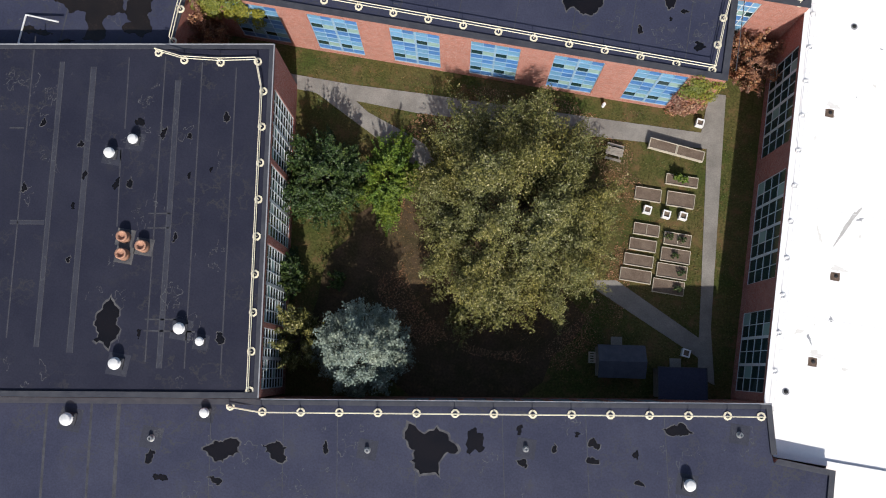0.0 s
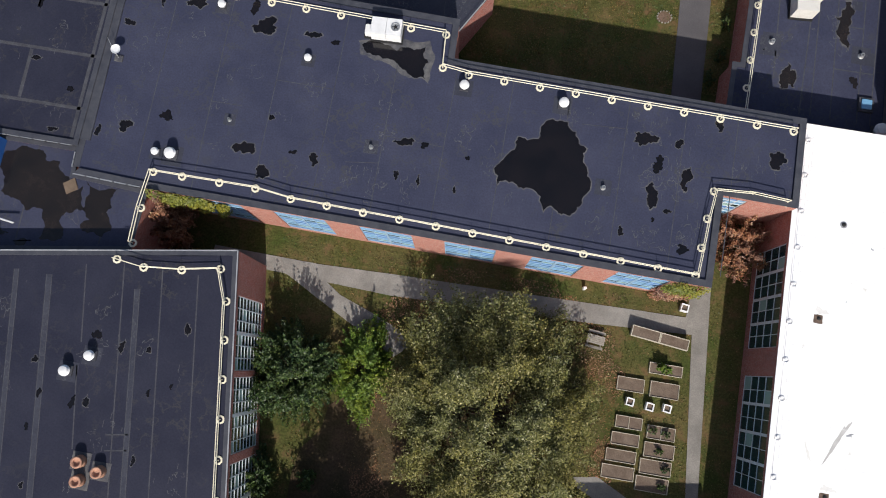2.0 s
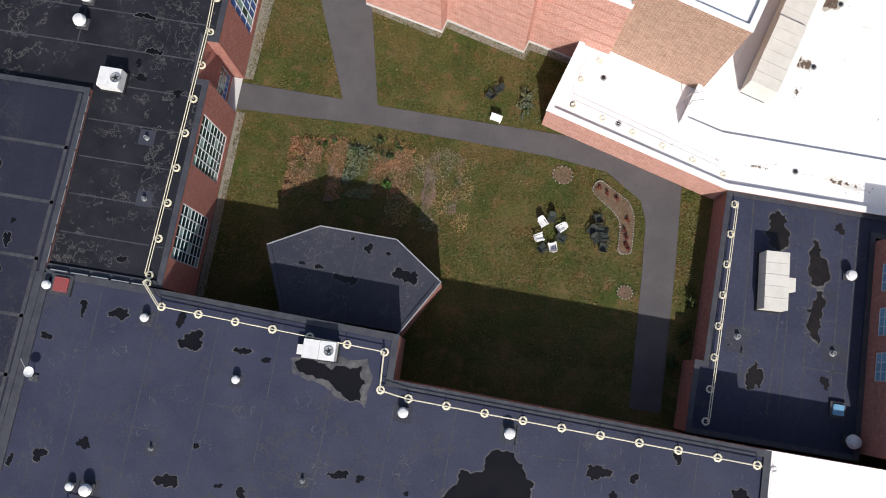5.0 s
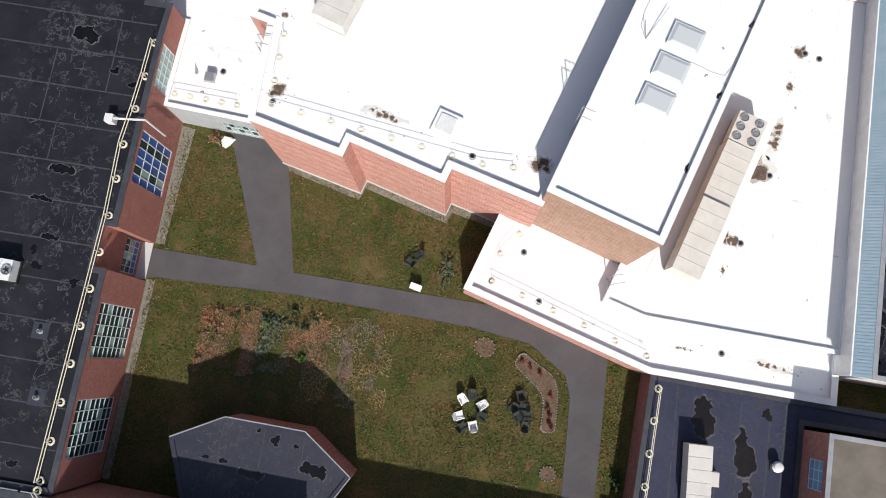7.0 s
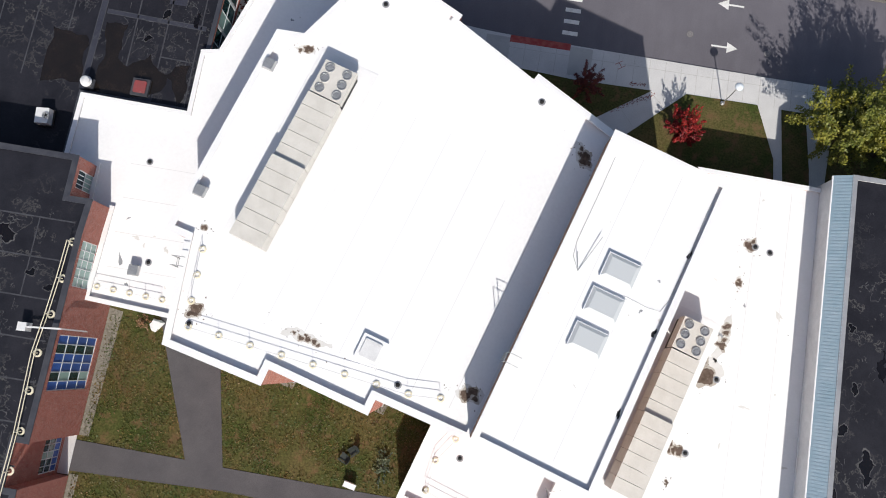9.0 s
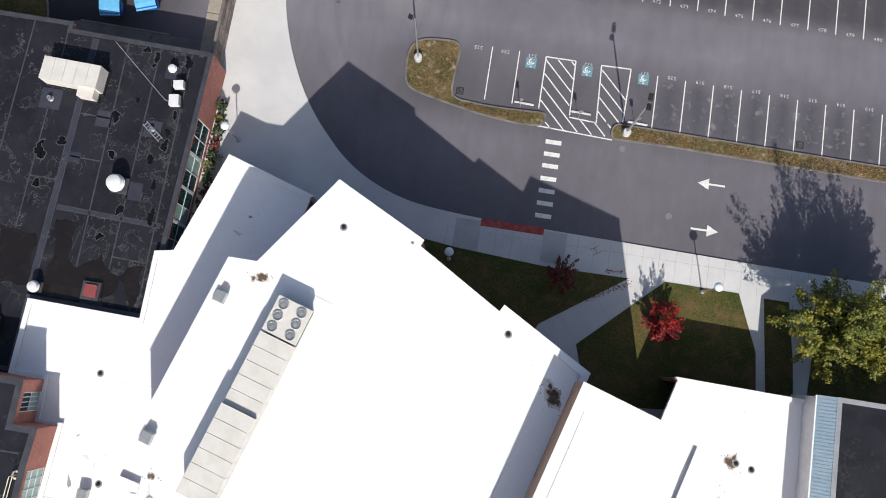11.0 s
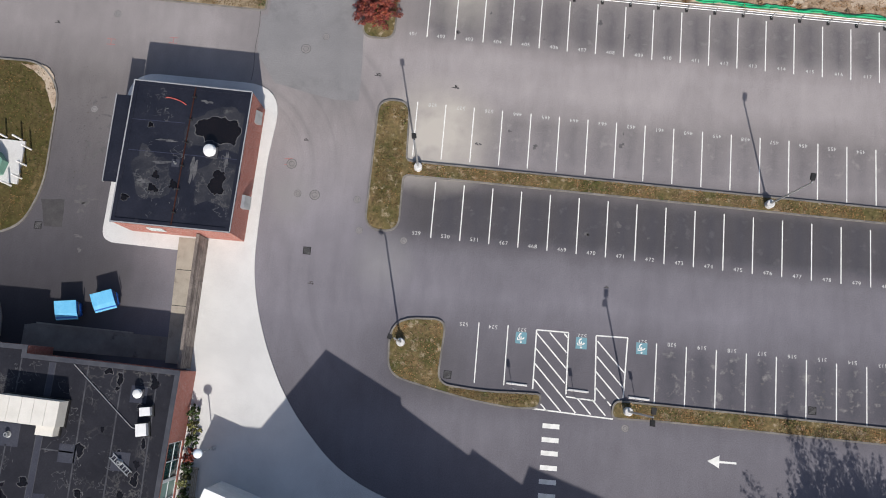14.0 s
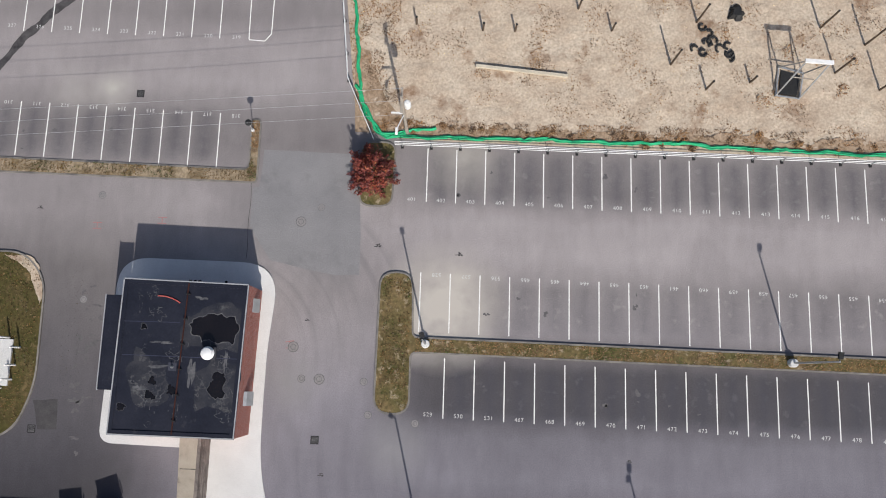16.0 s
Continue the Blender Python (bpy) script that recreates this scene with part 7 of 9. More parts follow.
roof_ladder(-14.2, 96.7, 4.6, 12.8, -90)
roof_ladder(11.2, 93.65, 12.2, 15.95, -106)
roof_ladder(17.15, 83.5, 3.7, 5.0, -73)
for a, b in (((15.4, 100.54), (16.78, 103.18)), ((15.4, 100.54), (15.15, 101.9))):
    solid("antenna_pole", MB().rod((*a, 15.53), (*b, 15.9), 0.03, n=6), M_METAL, "thin metal pole lying on the white roof", "pole")
for pts in ([(24.58, 107.86), (24.04, 106.2), (22.84, 101.82), (22.03, 99.39), (21.54, 98.58), (20.58, 98.72), (18.9, 99.3)], [(16.98, 109.32), (16.25, 106.7), (15.07, 102.72), (14.93, 101.6), (15.4, 100.54)]):
    solid("lightning_cable", tube([(x, y, 15.52) for x, y in pts], 0.022, 5), M_METAL, "thin grey lightning cable clipped to the white roof", "cable")
for x, y in ((23.15, 102.95), (21.3, 97.0), (19.55, 91.05)):
    wpart("scupper", MB().prism(blob(x, y, 0.13, 0.3, int(x * 9), -0.3, n=14, rough=0.5), 15.49, 15.52), M_DARK, tower)
dish = thing("satellite_dish", "small satellite dish with mast on the roof", "satellite dish", -32.8, 51.0, 8.3)
part("mount", MB().box(-0.35, 0.35, -0.75, -0.2, 0, 0.12), M_SILT, dish)
part("mast", MB().rod((0, -0.4, 0.1), (0, -0.3, 0.8), 0.04, n=6), M_METAL, dish)
part("bowl", MB().lathe(0, 0, [(0.05, 0.8), (0.25, 0.85), (0.42, 0.98), (0.42, 1.0), (0.24, 0.9)], 16), M_WHITEMETAL, dish)
part("arm", MB().rod((-0.9, 0.9, 1.0), (-0.2, -0.2, 0.6), 0.025, n=6), M_METAL, dish)

M_WSEAM = mat("white_membrane_lap", (0.70, 0.70, 0.705), (0.76, 0.76, 0.765), 1.5, 0.5)
GU, GV = Vector((0.2885, 0.957)), Vector((0.957, -0.2885))
for k in range(7):
    a = Vector((-9.5, 91.5)) + GV * (k * 3.05 - 1.0) + GU * 3.0
    b = a + GU * (19.0 if k < 5 else 16.0)
    seams(gym, 12.2, [(a.x, a.y, b.x, b.y)], 0.05, M_WSEAM)
for k in range(2):
    a = Vector((12.6, 88.0)) + GV * k * 3.05
    b = a + GU * 22.5
    seams(tower, 15.5, [(a.x, a.y, b.x, b.y)], 0.05, M_WSEAM)
seams(wing_e, 7.3, [(26.4, y, 48, y) for y in (17.5, 20.55, 26.65, 29.7, 32.75, 35.8, 41.9, 44.95, 48.0, 51.0)], 0.05, M_WSEAM)
seams(gym_e, 4.7, [(31.2, 82, 31.9, 112), (34.3, 82, 34.6, 112)], 0.05, M_WSEAM)
seams(link_white, 4.6, [(-23.2, y, -15.2, y) for y in (96.0, 99.1, 102.2, 105.3)], 0.05, M_WSEAM)
rng = np.random.default_rng(71)
for k, (root, z, x0, x1, y0, y1) in enumerate([(gym_e, 4.7, 27.5, 36.5, 84, 112)] * 14 + [(link_white, 4.6, -22.5, -16.5, 94.5, 108)] * 10 + [(wing_e, 7.3, 26.8, 33.0, 14, 53)] * 14 + [(low_white, 3.7, 9.5, 35.0, 78.2, 81.0)] * 8 + [(tower, 15.5, 13.5, 22.0, 90, 107)] * 8 + [(link_white, 4.6, -13.2, -10.5, 112, 122)] * 6):
    x, y, r = x0 + (x1 - x0) * rng.random(), y0 + (y1 - y0) * rng.random(), 0.05 + 0.14 * rng.random() ** 2
    if root is low_white and not inside(x, y, inset(WLS, 0.9)):
        continue
    wpart("water_stain", MB().prism(blob(x, y, r, r * (0.8 + 2.2 * rng.random()), 1200 + k, rng.random() * 3, n=12, rough=0.6), z - 0.01, z + 0.0035), M_GREYSTAIN if k % 3 else M_GCAP, root)

# ---- car park fittings ----
def lamp_post(x, y, heads, label):
    root = thing("street_lamp", label, "street lamp", x, y, 0, group="car park lamps")
    wpart("base", MB().lathe(x, y, [(0.38, 0.0), (0.38, 0.72), (0.33, 0.8)], 18), M_CONC, root)
    wpart("pole", MB().rod((x, y, 0.8), (x, y, 8.5), 0.1, 0.07, 8), M_METAL, root)
    for dx, dy in heads:
        d = Vector((dx, dy, 0))
        s = Vector((-dy, dx, 0)).normalized() * 0.2
        a, b = Vector((x, y, 8.45)) + d.normalized() * 0.2, Vector((x, y, 8.5)) + d
        wpart("arm", MB().beam((x, y, 8.42), a, 0.07), M_DARK, root)
        wpart("head", MB().hexa([a - s, b - s, b + s, a + s], [p + Vector((0, 0, 0.2)) for p in (a - s * 0.8, b - s, b + s, a + s * 0.8)]), M_DARK, root)
    return root


lamp_post(-0.15, 139.4, [(-0.55, 0.15)], "tall car park lamp with one dark box head")
lamp_post(32.6, 155.0, [(0.1, 0.75)], "tall car park lamp on the grass strip")
lamp_post(20.5, 135.1, [(0.05, 0.75), (-0.05, -0.7)], "tall car park lamp with two dark box heads")
lamp_post(-0.1, 155.7, [(-0.1, 0.6)], "tall car park lamp at the island's corner")


def globe_lamp(x, y):
    root = thing("globe_lamp", "slim pavement lamp with a pale disc head", "street lamp", x, y, 0.13, group="pavement lamps")
    part("base", MB().lathe(0, 0, [(0.2, 0.0), (0.2, 0.2), (0.1, 0.3)], 12), M_METAL, root)
    part("pole", MB().rod((0, 0, 0.2), (0, 0, 4.1), 0.05, n=8), M_METAL, root)
    part("head", MB().lathe(0, 0, [(0.1, 4.05), (0.32, 4.2), (0.4, 4.32), (0.34, 4.44), (0.1, 4.5)], 18), glass_mat("lamp_globe", (0.72, 0.78, 0.84), 0.3), root, smooth=True)


for x, y in ((29.15, 121.2), (5.8, 120.6), (-15.7, 128.7)):
    globe_lamp(x, y)


def number(text, x, y, turn, size=0.5):
    cu = bpy.data.curves.new("bay_number", "FONT")
    cu.body, cu.size, cu.align_x, cu.align_y, cu.space_character = text, size, "CENTER", "CENTER", 1.15
    tmp = new("bay_number", cu)
    me = bpy.data.meshes.new_from_object(tmp)
    bpy.data.objects.remove(tmp)
    me.materials.clear()
    me.materials.append(M_PAINT_WORN)
    ob = new("bay_number", me)
    ob.matrix_basis = pose(x, y, 0.005, 0, 0, turn)
    part_of(car_park, ob)


for i, k in enumerate(["529", "530", "531"] + [str(n) for n in range(467, 484)]):
    number(k, 0.3 + 2.7 * i, 149.5 - 0.075 * i, -1)
for i in range(18):
    number(str(401 + i), -1.85 + 2.73 * i, 169.0 - 0.04 * i, 0)
for i, k in enumerate(["528", "527", "526"] + [str(n) for n in range(466, 452, -1)]):
    number(k, 0.7 + 2.7 * i, 162.0 - 0.075 * i, 180)
for k, x in [("525", 5.4), ("524", 8.05), ("523", 10.7), ("522", 16.15), ("521", 21.6)] + [(str(520 - i), 24.25 + 2.7 * i) for i in range(9)]:
    number(k, x, 141.55 - 0.03 * (x - 5) / 2.7, 180)
for i in range(9):
    number(str(310 + i), -40.65 + 2.73 * i, 177.45 - 0.1 * i, 180)
    number(str(327 - i), -41.3 + 2.74 * i, 185.2 - 0.08 * i, 0)
bay_line(-18.2, 189.5, -18.15, 184.4)
bay_line(-18.15, 184.35, -16.6, 184.25)
bay_line(-16.6, 184.25, -16.0, 185.0)
bay_line(-16.0, 185.0, -15.95, 189.5)
for x in (10.65, 16.1, 21.55):
    sign = thing("parking_symbol", "teal painted square with a white wheelchair mark", "road marking", x, 140.75, 0.0, group="accessible bay marks")
    part("square", MB().box(-0.5, 0.5, -0.52, 0.52, 0.002, 0.006), M_ADA, sign)
    mb = MB()
    for k in range(14):
        a, b = math.radians(100 + k * 17), math.radians(117 + k * 17)
        mb.prism([(0.05 + 0.19 * math.cos(a), 0.15 + 0.19 * math.sin(a)), (0.05 + 0.30 * math.cos(a), 0.15 + 0.30 * math.sin(a)), (0.05 + 0.30 * math.cos(b), 0.15 + 0.30 * math.sin(b)), (0.05 + 0.19 * math.cos(b), 0.15 + 0.19 * math.sin(b))], 0.006, 0.009)
    mb.box(-0.05, 0.04, -0.25, 0.15, 0.006, 0.009).box(-0.3, 0.0, -0.22, -0.13, 0.006, 0.009).box(-0.36, -0.28, -0.22, 0.02, 0.006, 0.009)
    mb.prism([(0.0 + 0.09 * math.cos(k * 0.785), -0.38 + 0.09 * math.sin(k * 0.785)) for k in range(8)], 0.006, 0.009)
    part("symbol", mb, M_PAINT, sign)
for x, y in ((10.55, 136.6), (16.05, 136.5), (21.5, 136.3)):
    root = thing("wheel_stop", "pale concrete wheel stop at the head of a bay", "wheel stop", x, y, 0, -2, group="wheel stops")
    part("block", MB().hexa([(-0.95, -0.1, 0), (0.95, -0.1, 0), (0.95, 0.1, 0), (-0.95, 0.1, 0)], [(-0.92, -0.06, 0.13), (0.92, -0.06, 0.13), (0.92, 0.06, 0.13), (-0.92, 0.06, 0.13)]), M_CONC, root)
for x, y in ((10.2, 136.2), (15.8, 135.9), (21.2, 136.1)):
    root = thing("sign_post", "slim steel post with a small sign plate", "sign", x, y, 0.1, group="bay signs")
    part("post", MB().rod((0, 0, 0), (0, 0, 2.1), 0.03, n=6), M_METAL, root)
    part("plate", MB().box(-0.16, 0.16, -0.02, 0.0, 1.5, 2.1), M_METAL, root)


def round_cover(x, y, r=0.36):
    root = thing("manhole_cover", "round cast-iron cover set in the asphalt", "manhole cover", x, y, 0, group="manhole covers", kind="structure")
    wpart("frame", MB().lathe(x, y, [(r * 1.17, -0.02), (r * 1.17, 0.006), (r * 1.02, 0.008)], 20), M_MANHOLE, root)
    wpart("lid", MB().lathe(x, y, [(r * 1.08, -0.02), (r, 0.012), (r * 0.9, 0.014)], 20), M_LID, root)
    wpart("lid_ring", MB().lathe(x, y, [(r * 0.62, 0.0), (r * 0.62, 0.017), (r * 0.5, 0.017)], 16), M_MANHOLE, root)
    wpart("lid_centre", MB().lathe(x, y, [(r * 0.5, 0.0), (r * 0.5, 0.019), (0.02, 0.019)], 16), M_LID, root)


for x, y in ((-30.7, 168.6), (-12.0, 166.6), (-10.2, 168.0), (-12.0, 155.1), (-9.5, 152.3), (-11.1, 152.3), (-5.0, 149.3), (-0.8, 148.7), (-31.4, 158.8), (-5.5, 152.2), (20.4, 133.6), (25.4, 127.8), (33.0, 127.0)):
    round_cover(x, y, 0.42 if x in (-12.0, -9.5) else 0.3)
for x, y in ((-28.1, 178.6), (-9.6, 147.0), (-34.8, 147.2), (4.3, 136.9), (36.9, 136.6)):
    root = thing("gully_grate", "square iron drain grate in the asphalt", "drain grate", x, y, 0, group="drain grates", kind="structure")
    wpart("frame", MB().box(x - 0.36, x + 0.36, y - 0.36, y + 0.36, -0.02, 0.006), M_DARK, root)
    for k in range(6):
        wpart("slot", MB().box(x - 0.28, x + 0.28, y - 0.27 + k * 0.1, y - 0.23 + k * 0.1, 0.0, 0.009), M_MANHOLE, root)

# ---- utility building fittings ----
M_FILM = mat("dusty_tarred_roof", (0.016, 0.018, 0.027), (0.036, 0.037, 0.045), 0.7, 0.7, bump=0.1, spots=(0.085, 0.085, 0.088), spot_scale=1.2, spot_cut=0.58, fine=9, rings=(0.08, 0.08, 0.085), ring_scale=0.9)
M_RUSTPIPE = mat("rusty_pipe", (0.028, 0.011, 0.010), (0.05, 0.018, 0.015), 3.0, 0.8)
for i, (x, y, rx, ry) in enumerate(((-19.4, 152.6, 0.25, 1.3), (-22.2, 153.0, 0.9, 0.12), (-16.6, 153.6, 0.12, 0.9), (-22.0, 155.0, 0.8, 0.1), (-23.6, 151.2, 0.4, 0.2), (-19.0, 158.8, 0.5, 0.12))):
    wpart("silt_streak", MB().prism(blob(x, y, rx, ry, 700 + i, rough=0.6), 4.79, 4.803), M_TIDE, kiosk)
wpart("roof_pipe", MB().rod((-20.55, 147.5, 4.95), (-20.15, 160.0, 4.95), 0.06, n=6), M_RUSTPIPE, kiosk)
for k in range(6):
    x, y = -20.5 + 0.07 * k, 148.6 + 2.1 * k
    wpart("pipe_bracket", MB().box(x - 0.16, x + 0.16, y - 0.05, y + 0.05, 4.8, 5.03), M_DARK, kiosk)
for i, film in enumerate(([(-20.1, 154.4), (-15.5, 154.3), (-15.4, 158.0), (-18.8, 158.0), (-20.2, 157.2)], [(-18.8, 149.4), (-15.7, 149.2), (-15.6, 153.4), (-17.6, 154.0), (-19.2, 152.4)], [(-24.0, 150.0), (-21.2, 150.2), (-21.6, 153.2), (-24.2, 154.6)])):
    wpart("silt_film", MB().prism(ragged(film, 90 + i, 3, 0.35), 4.79, 4.8025), M_FILM, kiosk)
wpart("red_hose", tube([(-22.7, 158.9, 4.86), (-22.3, 158.9, 4.86), (-21.9, 158.83, 4.86), (-21.5, 158.72, 4.86), (-21.1, 158.55, 4.86), (-20.8, 158.35, 4.86)], 0.05, 6), M_REDPAINT, kiosk)
wpart("canopy", MB().box(-27.2, -25.98, 150.95, 158.9, 4.4, 4.58), M_KIOSK, kiosk, "flat black side canopy")
wpart("canopy_rim", MB().box(-27.28, -27.2, 150.9, 158.95, 4.36, 4.64), M_GCAP, kiosk)
for y in (150.5, 158.5):
    hood = wpart("hood", MB().hexa([(-15.4, y - 0.6, 2.2), (-14.7, y - 0.6, 2.2), (-14.7, y + 0.6, 2.2), (-15.4, y + 0.6, 2.2)], [(-15.4, y - 0.6, 3.0), (-15.1, y - 0.6, 2.9), (-15.1, y + 0.6, 2.9), (-15.4, y + 0.6, 3.0)]), M_METAL, kiosk)
for x in (-20.6, -20.2, -19.8, -17.5):
    wpart("wall_light", MB().box(x - 0.1, x + 0.1, 160.2, 160.5, 3.2, 3.4), M_DARK, kiosk)
window(kiosk, KI[0], KI[1], 2.6, 4.0, 2.2, 3.4, 3, 2, lambda i, j: M_GLASS_PALE, deep=-0.05)

# ---- service yard ----
M_FENCE = mat("weathered_fence_boards", (0.25, 0.215, 0.195), (0.13, 0.112, 0.105), 0.9, 0.9, bump=0.25, spots=(0.36, 0.33, 0.31), spot_scale=1.6, spot_cut=0.6, vary=0.3, fine=9, grain_mix=0.6)
M_LOADING = mat("stained_grey_concrete", (0.20, 0.185, 0.17), (0.14, 0.128, 0.118), 0.5, 0.9, bump=0.2, spots=(0.05, 0.04, 0.035), spot_scale=0.6, spot_cut=0.6)
M_APRON = mat("stained_pale_concrete", (0.40, 0.365, 0.31), (0.29, 0.26, 0.22), 0.5, 0.9, bump=0.15, spots=(0.16, 0.14, 0.12), spot_scale=0.5, spot_cut=0.6)
fence = thing("timber_fence", "tall weathered grey timber fence beside the walkway", "fence", -18.7, 141.2, 0.1)
for k in range(6):
    y = 135.5 + k * 2.3
    wpart("post", MB().box(-18.95, -18.8, y - 0.07, y + 0.07, 0.1, 2.85), M_FENCE, fence)
for k in range(13):
    for y0, y1 in ((135.4, 138.9), (138.92, 143.2), (143.22, 147.2)):
        wpart("board", MB().box(-18.79 - 0.012 * (k % 3), -18.74 + 0.01 * ((k + int(y0)) % 2), y0, y1, 0.16 + k * 0.208, 0.342 + k * 0.208), M_FENCE, fence)
wpart("cap_board", MB().box(-18.97, -18.7, 135.4, 147.2, 2.85, 2.9), M_FENCE, fence)
for k in range(7):
    wpart("post_shoe", MB().box(-19.35, -18.97, 136.5 + k * 1.75, 136.62 + k * 1.75, 0.1, 0.42), M_DARK, fence)
slab("yard_apron", [(-21.1, 135.7), (-18.97, 135.7), (-18.97, 147.2), (-21.5, 147.2)], -0.2, 0.135, M_APRON, "stained concrete apron inside the fence", "pavement")
slab("loading_apron", [(-34.4, 135.9), (-21.1, 135.9), (-21.15, 138.0), (-26.8, 138.05), (-33.2, 138.25), (-34.4, 138.0)], -0.2, 0.05, M_LOADING, "grey stained concrete strip along the shaded wall", "pavement")
solid("kerb", MB().beam((-33.3, 138.25, 0.05), (-24.4, 138.1, 0.05), 0.14, 0.2), M_CONC_OLD, "low pale concrete kerb along the yard strip", "kerb", kind="structure")
for y in (140.9, 144.2):
    solid("joint", MB().box(-21.25, -19.0, y - 0.03, y + 0.03, 0.1, 0.139), M_DARK, "dark joint across the concrete apron", "joint", kind="structure")
island("grass_bed", [(-60, 136.6), (-36.4, 136.6), (-36.5, 138.3), (-36.9, 139.6), (-37.4, 140.5), (-38.2, 140.7), (-60, 141.2)], "kerbed lawn corner in the shade of the wall", 0.3, M_GRASS)


def dumpster(x, y, turn, label):
    root = thing("dumpster", label, "dumpster", x, y, 0.02, turn, group="dumpsters")
    part("body", MB().hexa([(-0.9, -0.55, 0.15), (0.9, -0.55, 0.15), (0.9, 0.6, 0.15), (-0.9, 0.6, 0.15)], [(-0.95, -0.75, 1.15), (0.95, -0.75, 1.15), (0.95, 0.75, 1.5), (-0.95, 0.75, 1.5)]), M_TEAL, root)
    lid = part("lid", MB().hexa([(-0.98, -0.3, 1.30), (0.98, -0.3, 1.30), (0.98, 0.8, 1.52), (-0.98, 0.8, 1.52)], [(-0.98, -0.3, 1.35), (0.98, -0.3, 1.35), (0.98, 0.8, 1.57), (-0.98, 0.8, 1.57)]).hexa([(-0.98, -0.86, 1.0), (0.98, -0.86, 1.0), (0.98, -0.3, 1.30), (-0.98, -0.3, 1.30)], [(-0.98, -0.88, 1.05), (0.98, -0.88, 1.05), (0.98, -0.3, 1.35), (-0.98, -0.3, 1.35)]), M_LIDBLUE, root)
    if "stained" in label:
        part("rust_stain", MB().hexa([(x, y, 1.37 + 0.2 * (y + 0.1)) for x, y in blob(0.1, 0.3, 0.24, 0.2, 8)], [(x, y, 1.376 + 0.2 * (y + 0.1)) for x, y in blob(0.1, 0.3, 0.24, 0.2, 8)]), M_RUSTSTAIN, lid, "brown rust stain")
    for k in (-1, 1):
        for j in (-0.4, 0.0, 0.4):
            part("rib", MB().box(k * 0.93 - 0.05, k * 0.93 + 0.05, j - 0.05, j + 0.05, 0.2, 1.2), M_TEAL, root)
        part("fork_pocket", MB().box(k * 1.02 - 0.07, k * 1.02 + 0.07, -0.5, 0.5, 0.6, 0.8), M_TEAL, root)
        for j in (-0.45, 0.45):
            part("caster", MB().rod((k * 0.75 - 0.04, j, 0.08), (k * 0.75 + 0.04, j, 0.08), 0.08, n=8), M_DARK, root)
    part("push_bar", MB().rod((1.12, -0.5, 1.2), (1.12, 0.6, 1.25), 0.05, n=6), M_DARK, root)


dumpster(-30.2, 139.6, 8, "blue steel dumpster with a stained lid")
dumpster(-27.0, 140.7, 20, "blue steel dumpster with a clean pale lid")

M_GREENBOX = mat("green_cabinet_paint", (0.12, 0.24, 0.19), (0.16, 0.29, 0.235), 1.2, 0.5)
unit = thing("transformer", "pad-mounted green transformer cabinet on pale concrete", "transformer", -38.5, 152.4, 0.12)
wpart("pad", MB().prism([(-43.0, 155.12), (-37.22, 154.99), (-37.29, 150.85), (-43.0, 151.17)][::-1], 0.05, 0.32), M_CONC, unit)
wpart("cabinet", MB().box(-42.3, -39.8, 151.2, 153.9, 0.3, 1.75), M_GREENBOX, unit)
wpart("radiator", MB().hexa([(-39.80, 151.2, 0.3), (-38.70, 151.6, 0.3), (-38.40, 152.8, 0.3), (-39.20, 153.7, 0.3), (-39.80, 153.7, 0.3)], [(-39.80, 151.2, 1.35), (-38.70, 151.6, 1.3), (-38.40, 152.8, 1.3), (-39.20, 153.7, 1.35), (-39.80, 153.7, 1.35)]), M_GREENBOX, unit)
for k in range(5):
    wpart("fin", MB().box(-39.7 + k * 0.16, -39.64 + k * 0.16, 151.9, 153.3, 1.34, 1.5), M_GREENBOX, unit)
for x, y in [(-39.14, 155.26), (-37.63, 155.14), (-36.62, 154.29), (-36.85, 152.72), (-37.05, 151.45), (-37.9, 150.68), (-39.38, 150.7)]:
    post = thing("bollard", "white painted steel bollard round the transformer", "bollard", x, y, 0.1, group="transformer bollards")
    part("shaft", MB().lathe(0, 0, [(0.09, -0.05), (0.09, 1.6), (0.06, 1.68), (0.01, 1.7)], 10), M_PLASTIC, post)
solid("sand_patch", MB().prism(ragged([(-39.2, 162.85), (-38.4, 162.3), (-37.4, 161.8), (-36.4, 160.8), (-35.9, 159.6), (-35.3, 158.2), (-35.25, 160.2), (-35.7, 161.6), (-37.0, 162.75)], 44, 3, 0.25), 0.05, 0.135), M_SAND, "pale bare sand at the rounded corner of the island", "ground", kind="structure")

# ---- planting by the glazed wall ----
for i in range(11):
    tree("shrub", "low clipped shrub in the planting strip by the glazed wall", -17.65, 119.6 + i * 1.2, 0.65, 0.7, 1.2 + 0.2 * (i % 3), 0.1, (L_DARK, L_TREE, L_DARK, L_BURG)[i % 4], 700, 0.08, 60 + i, twigs=32, category="shrub", base=0.13)
bench = thing("bench", "dark slatted bench along the pavement", "bench", -16.95, 125.6, 0.13)
for k in range(4):
    part("slat", MB().box(-0.25 + k * 0.14, -0.15 + k * 0.14, -1.4, 1.4, 0.42, 0.46), M_WOOD, bench)
for k in (-1.2, 1.2):
    part("leg", MB().box(-0.22, 0.22, k - 0.04, k + 0.04, 0.0, 0.42), M_DARK, bench)

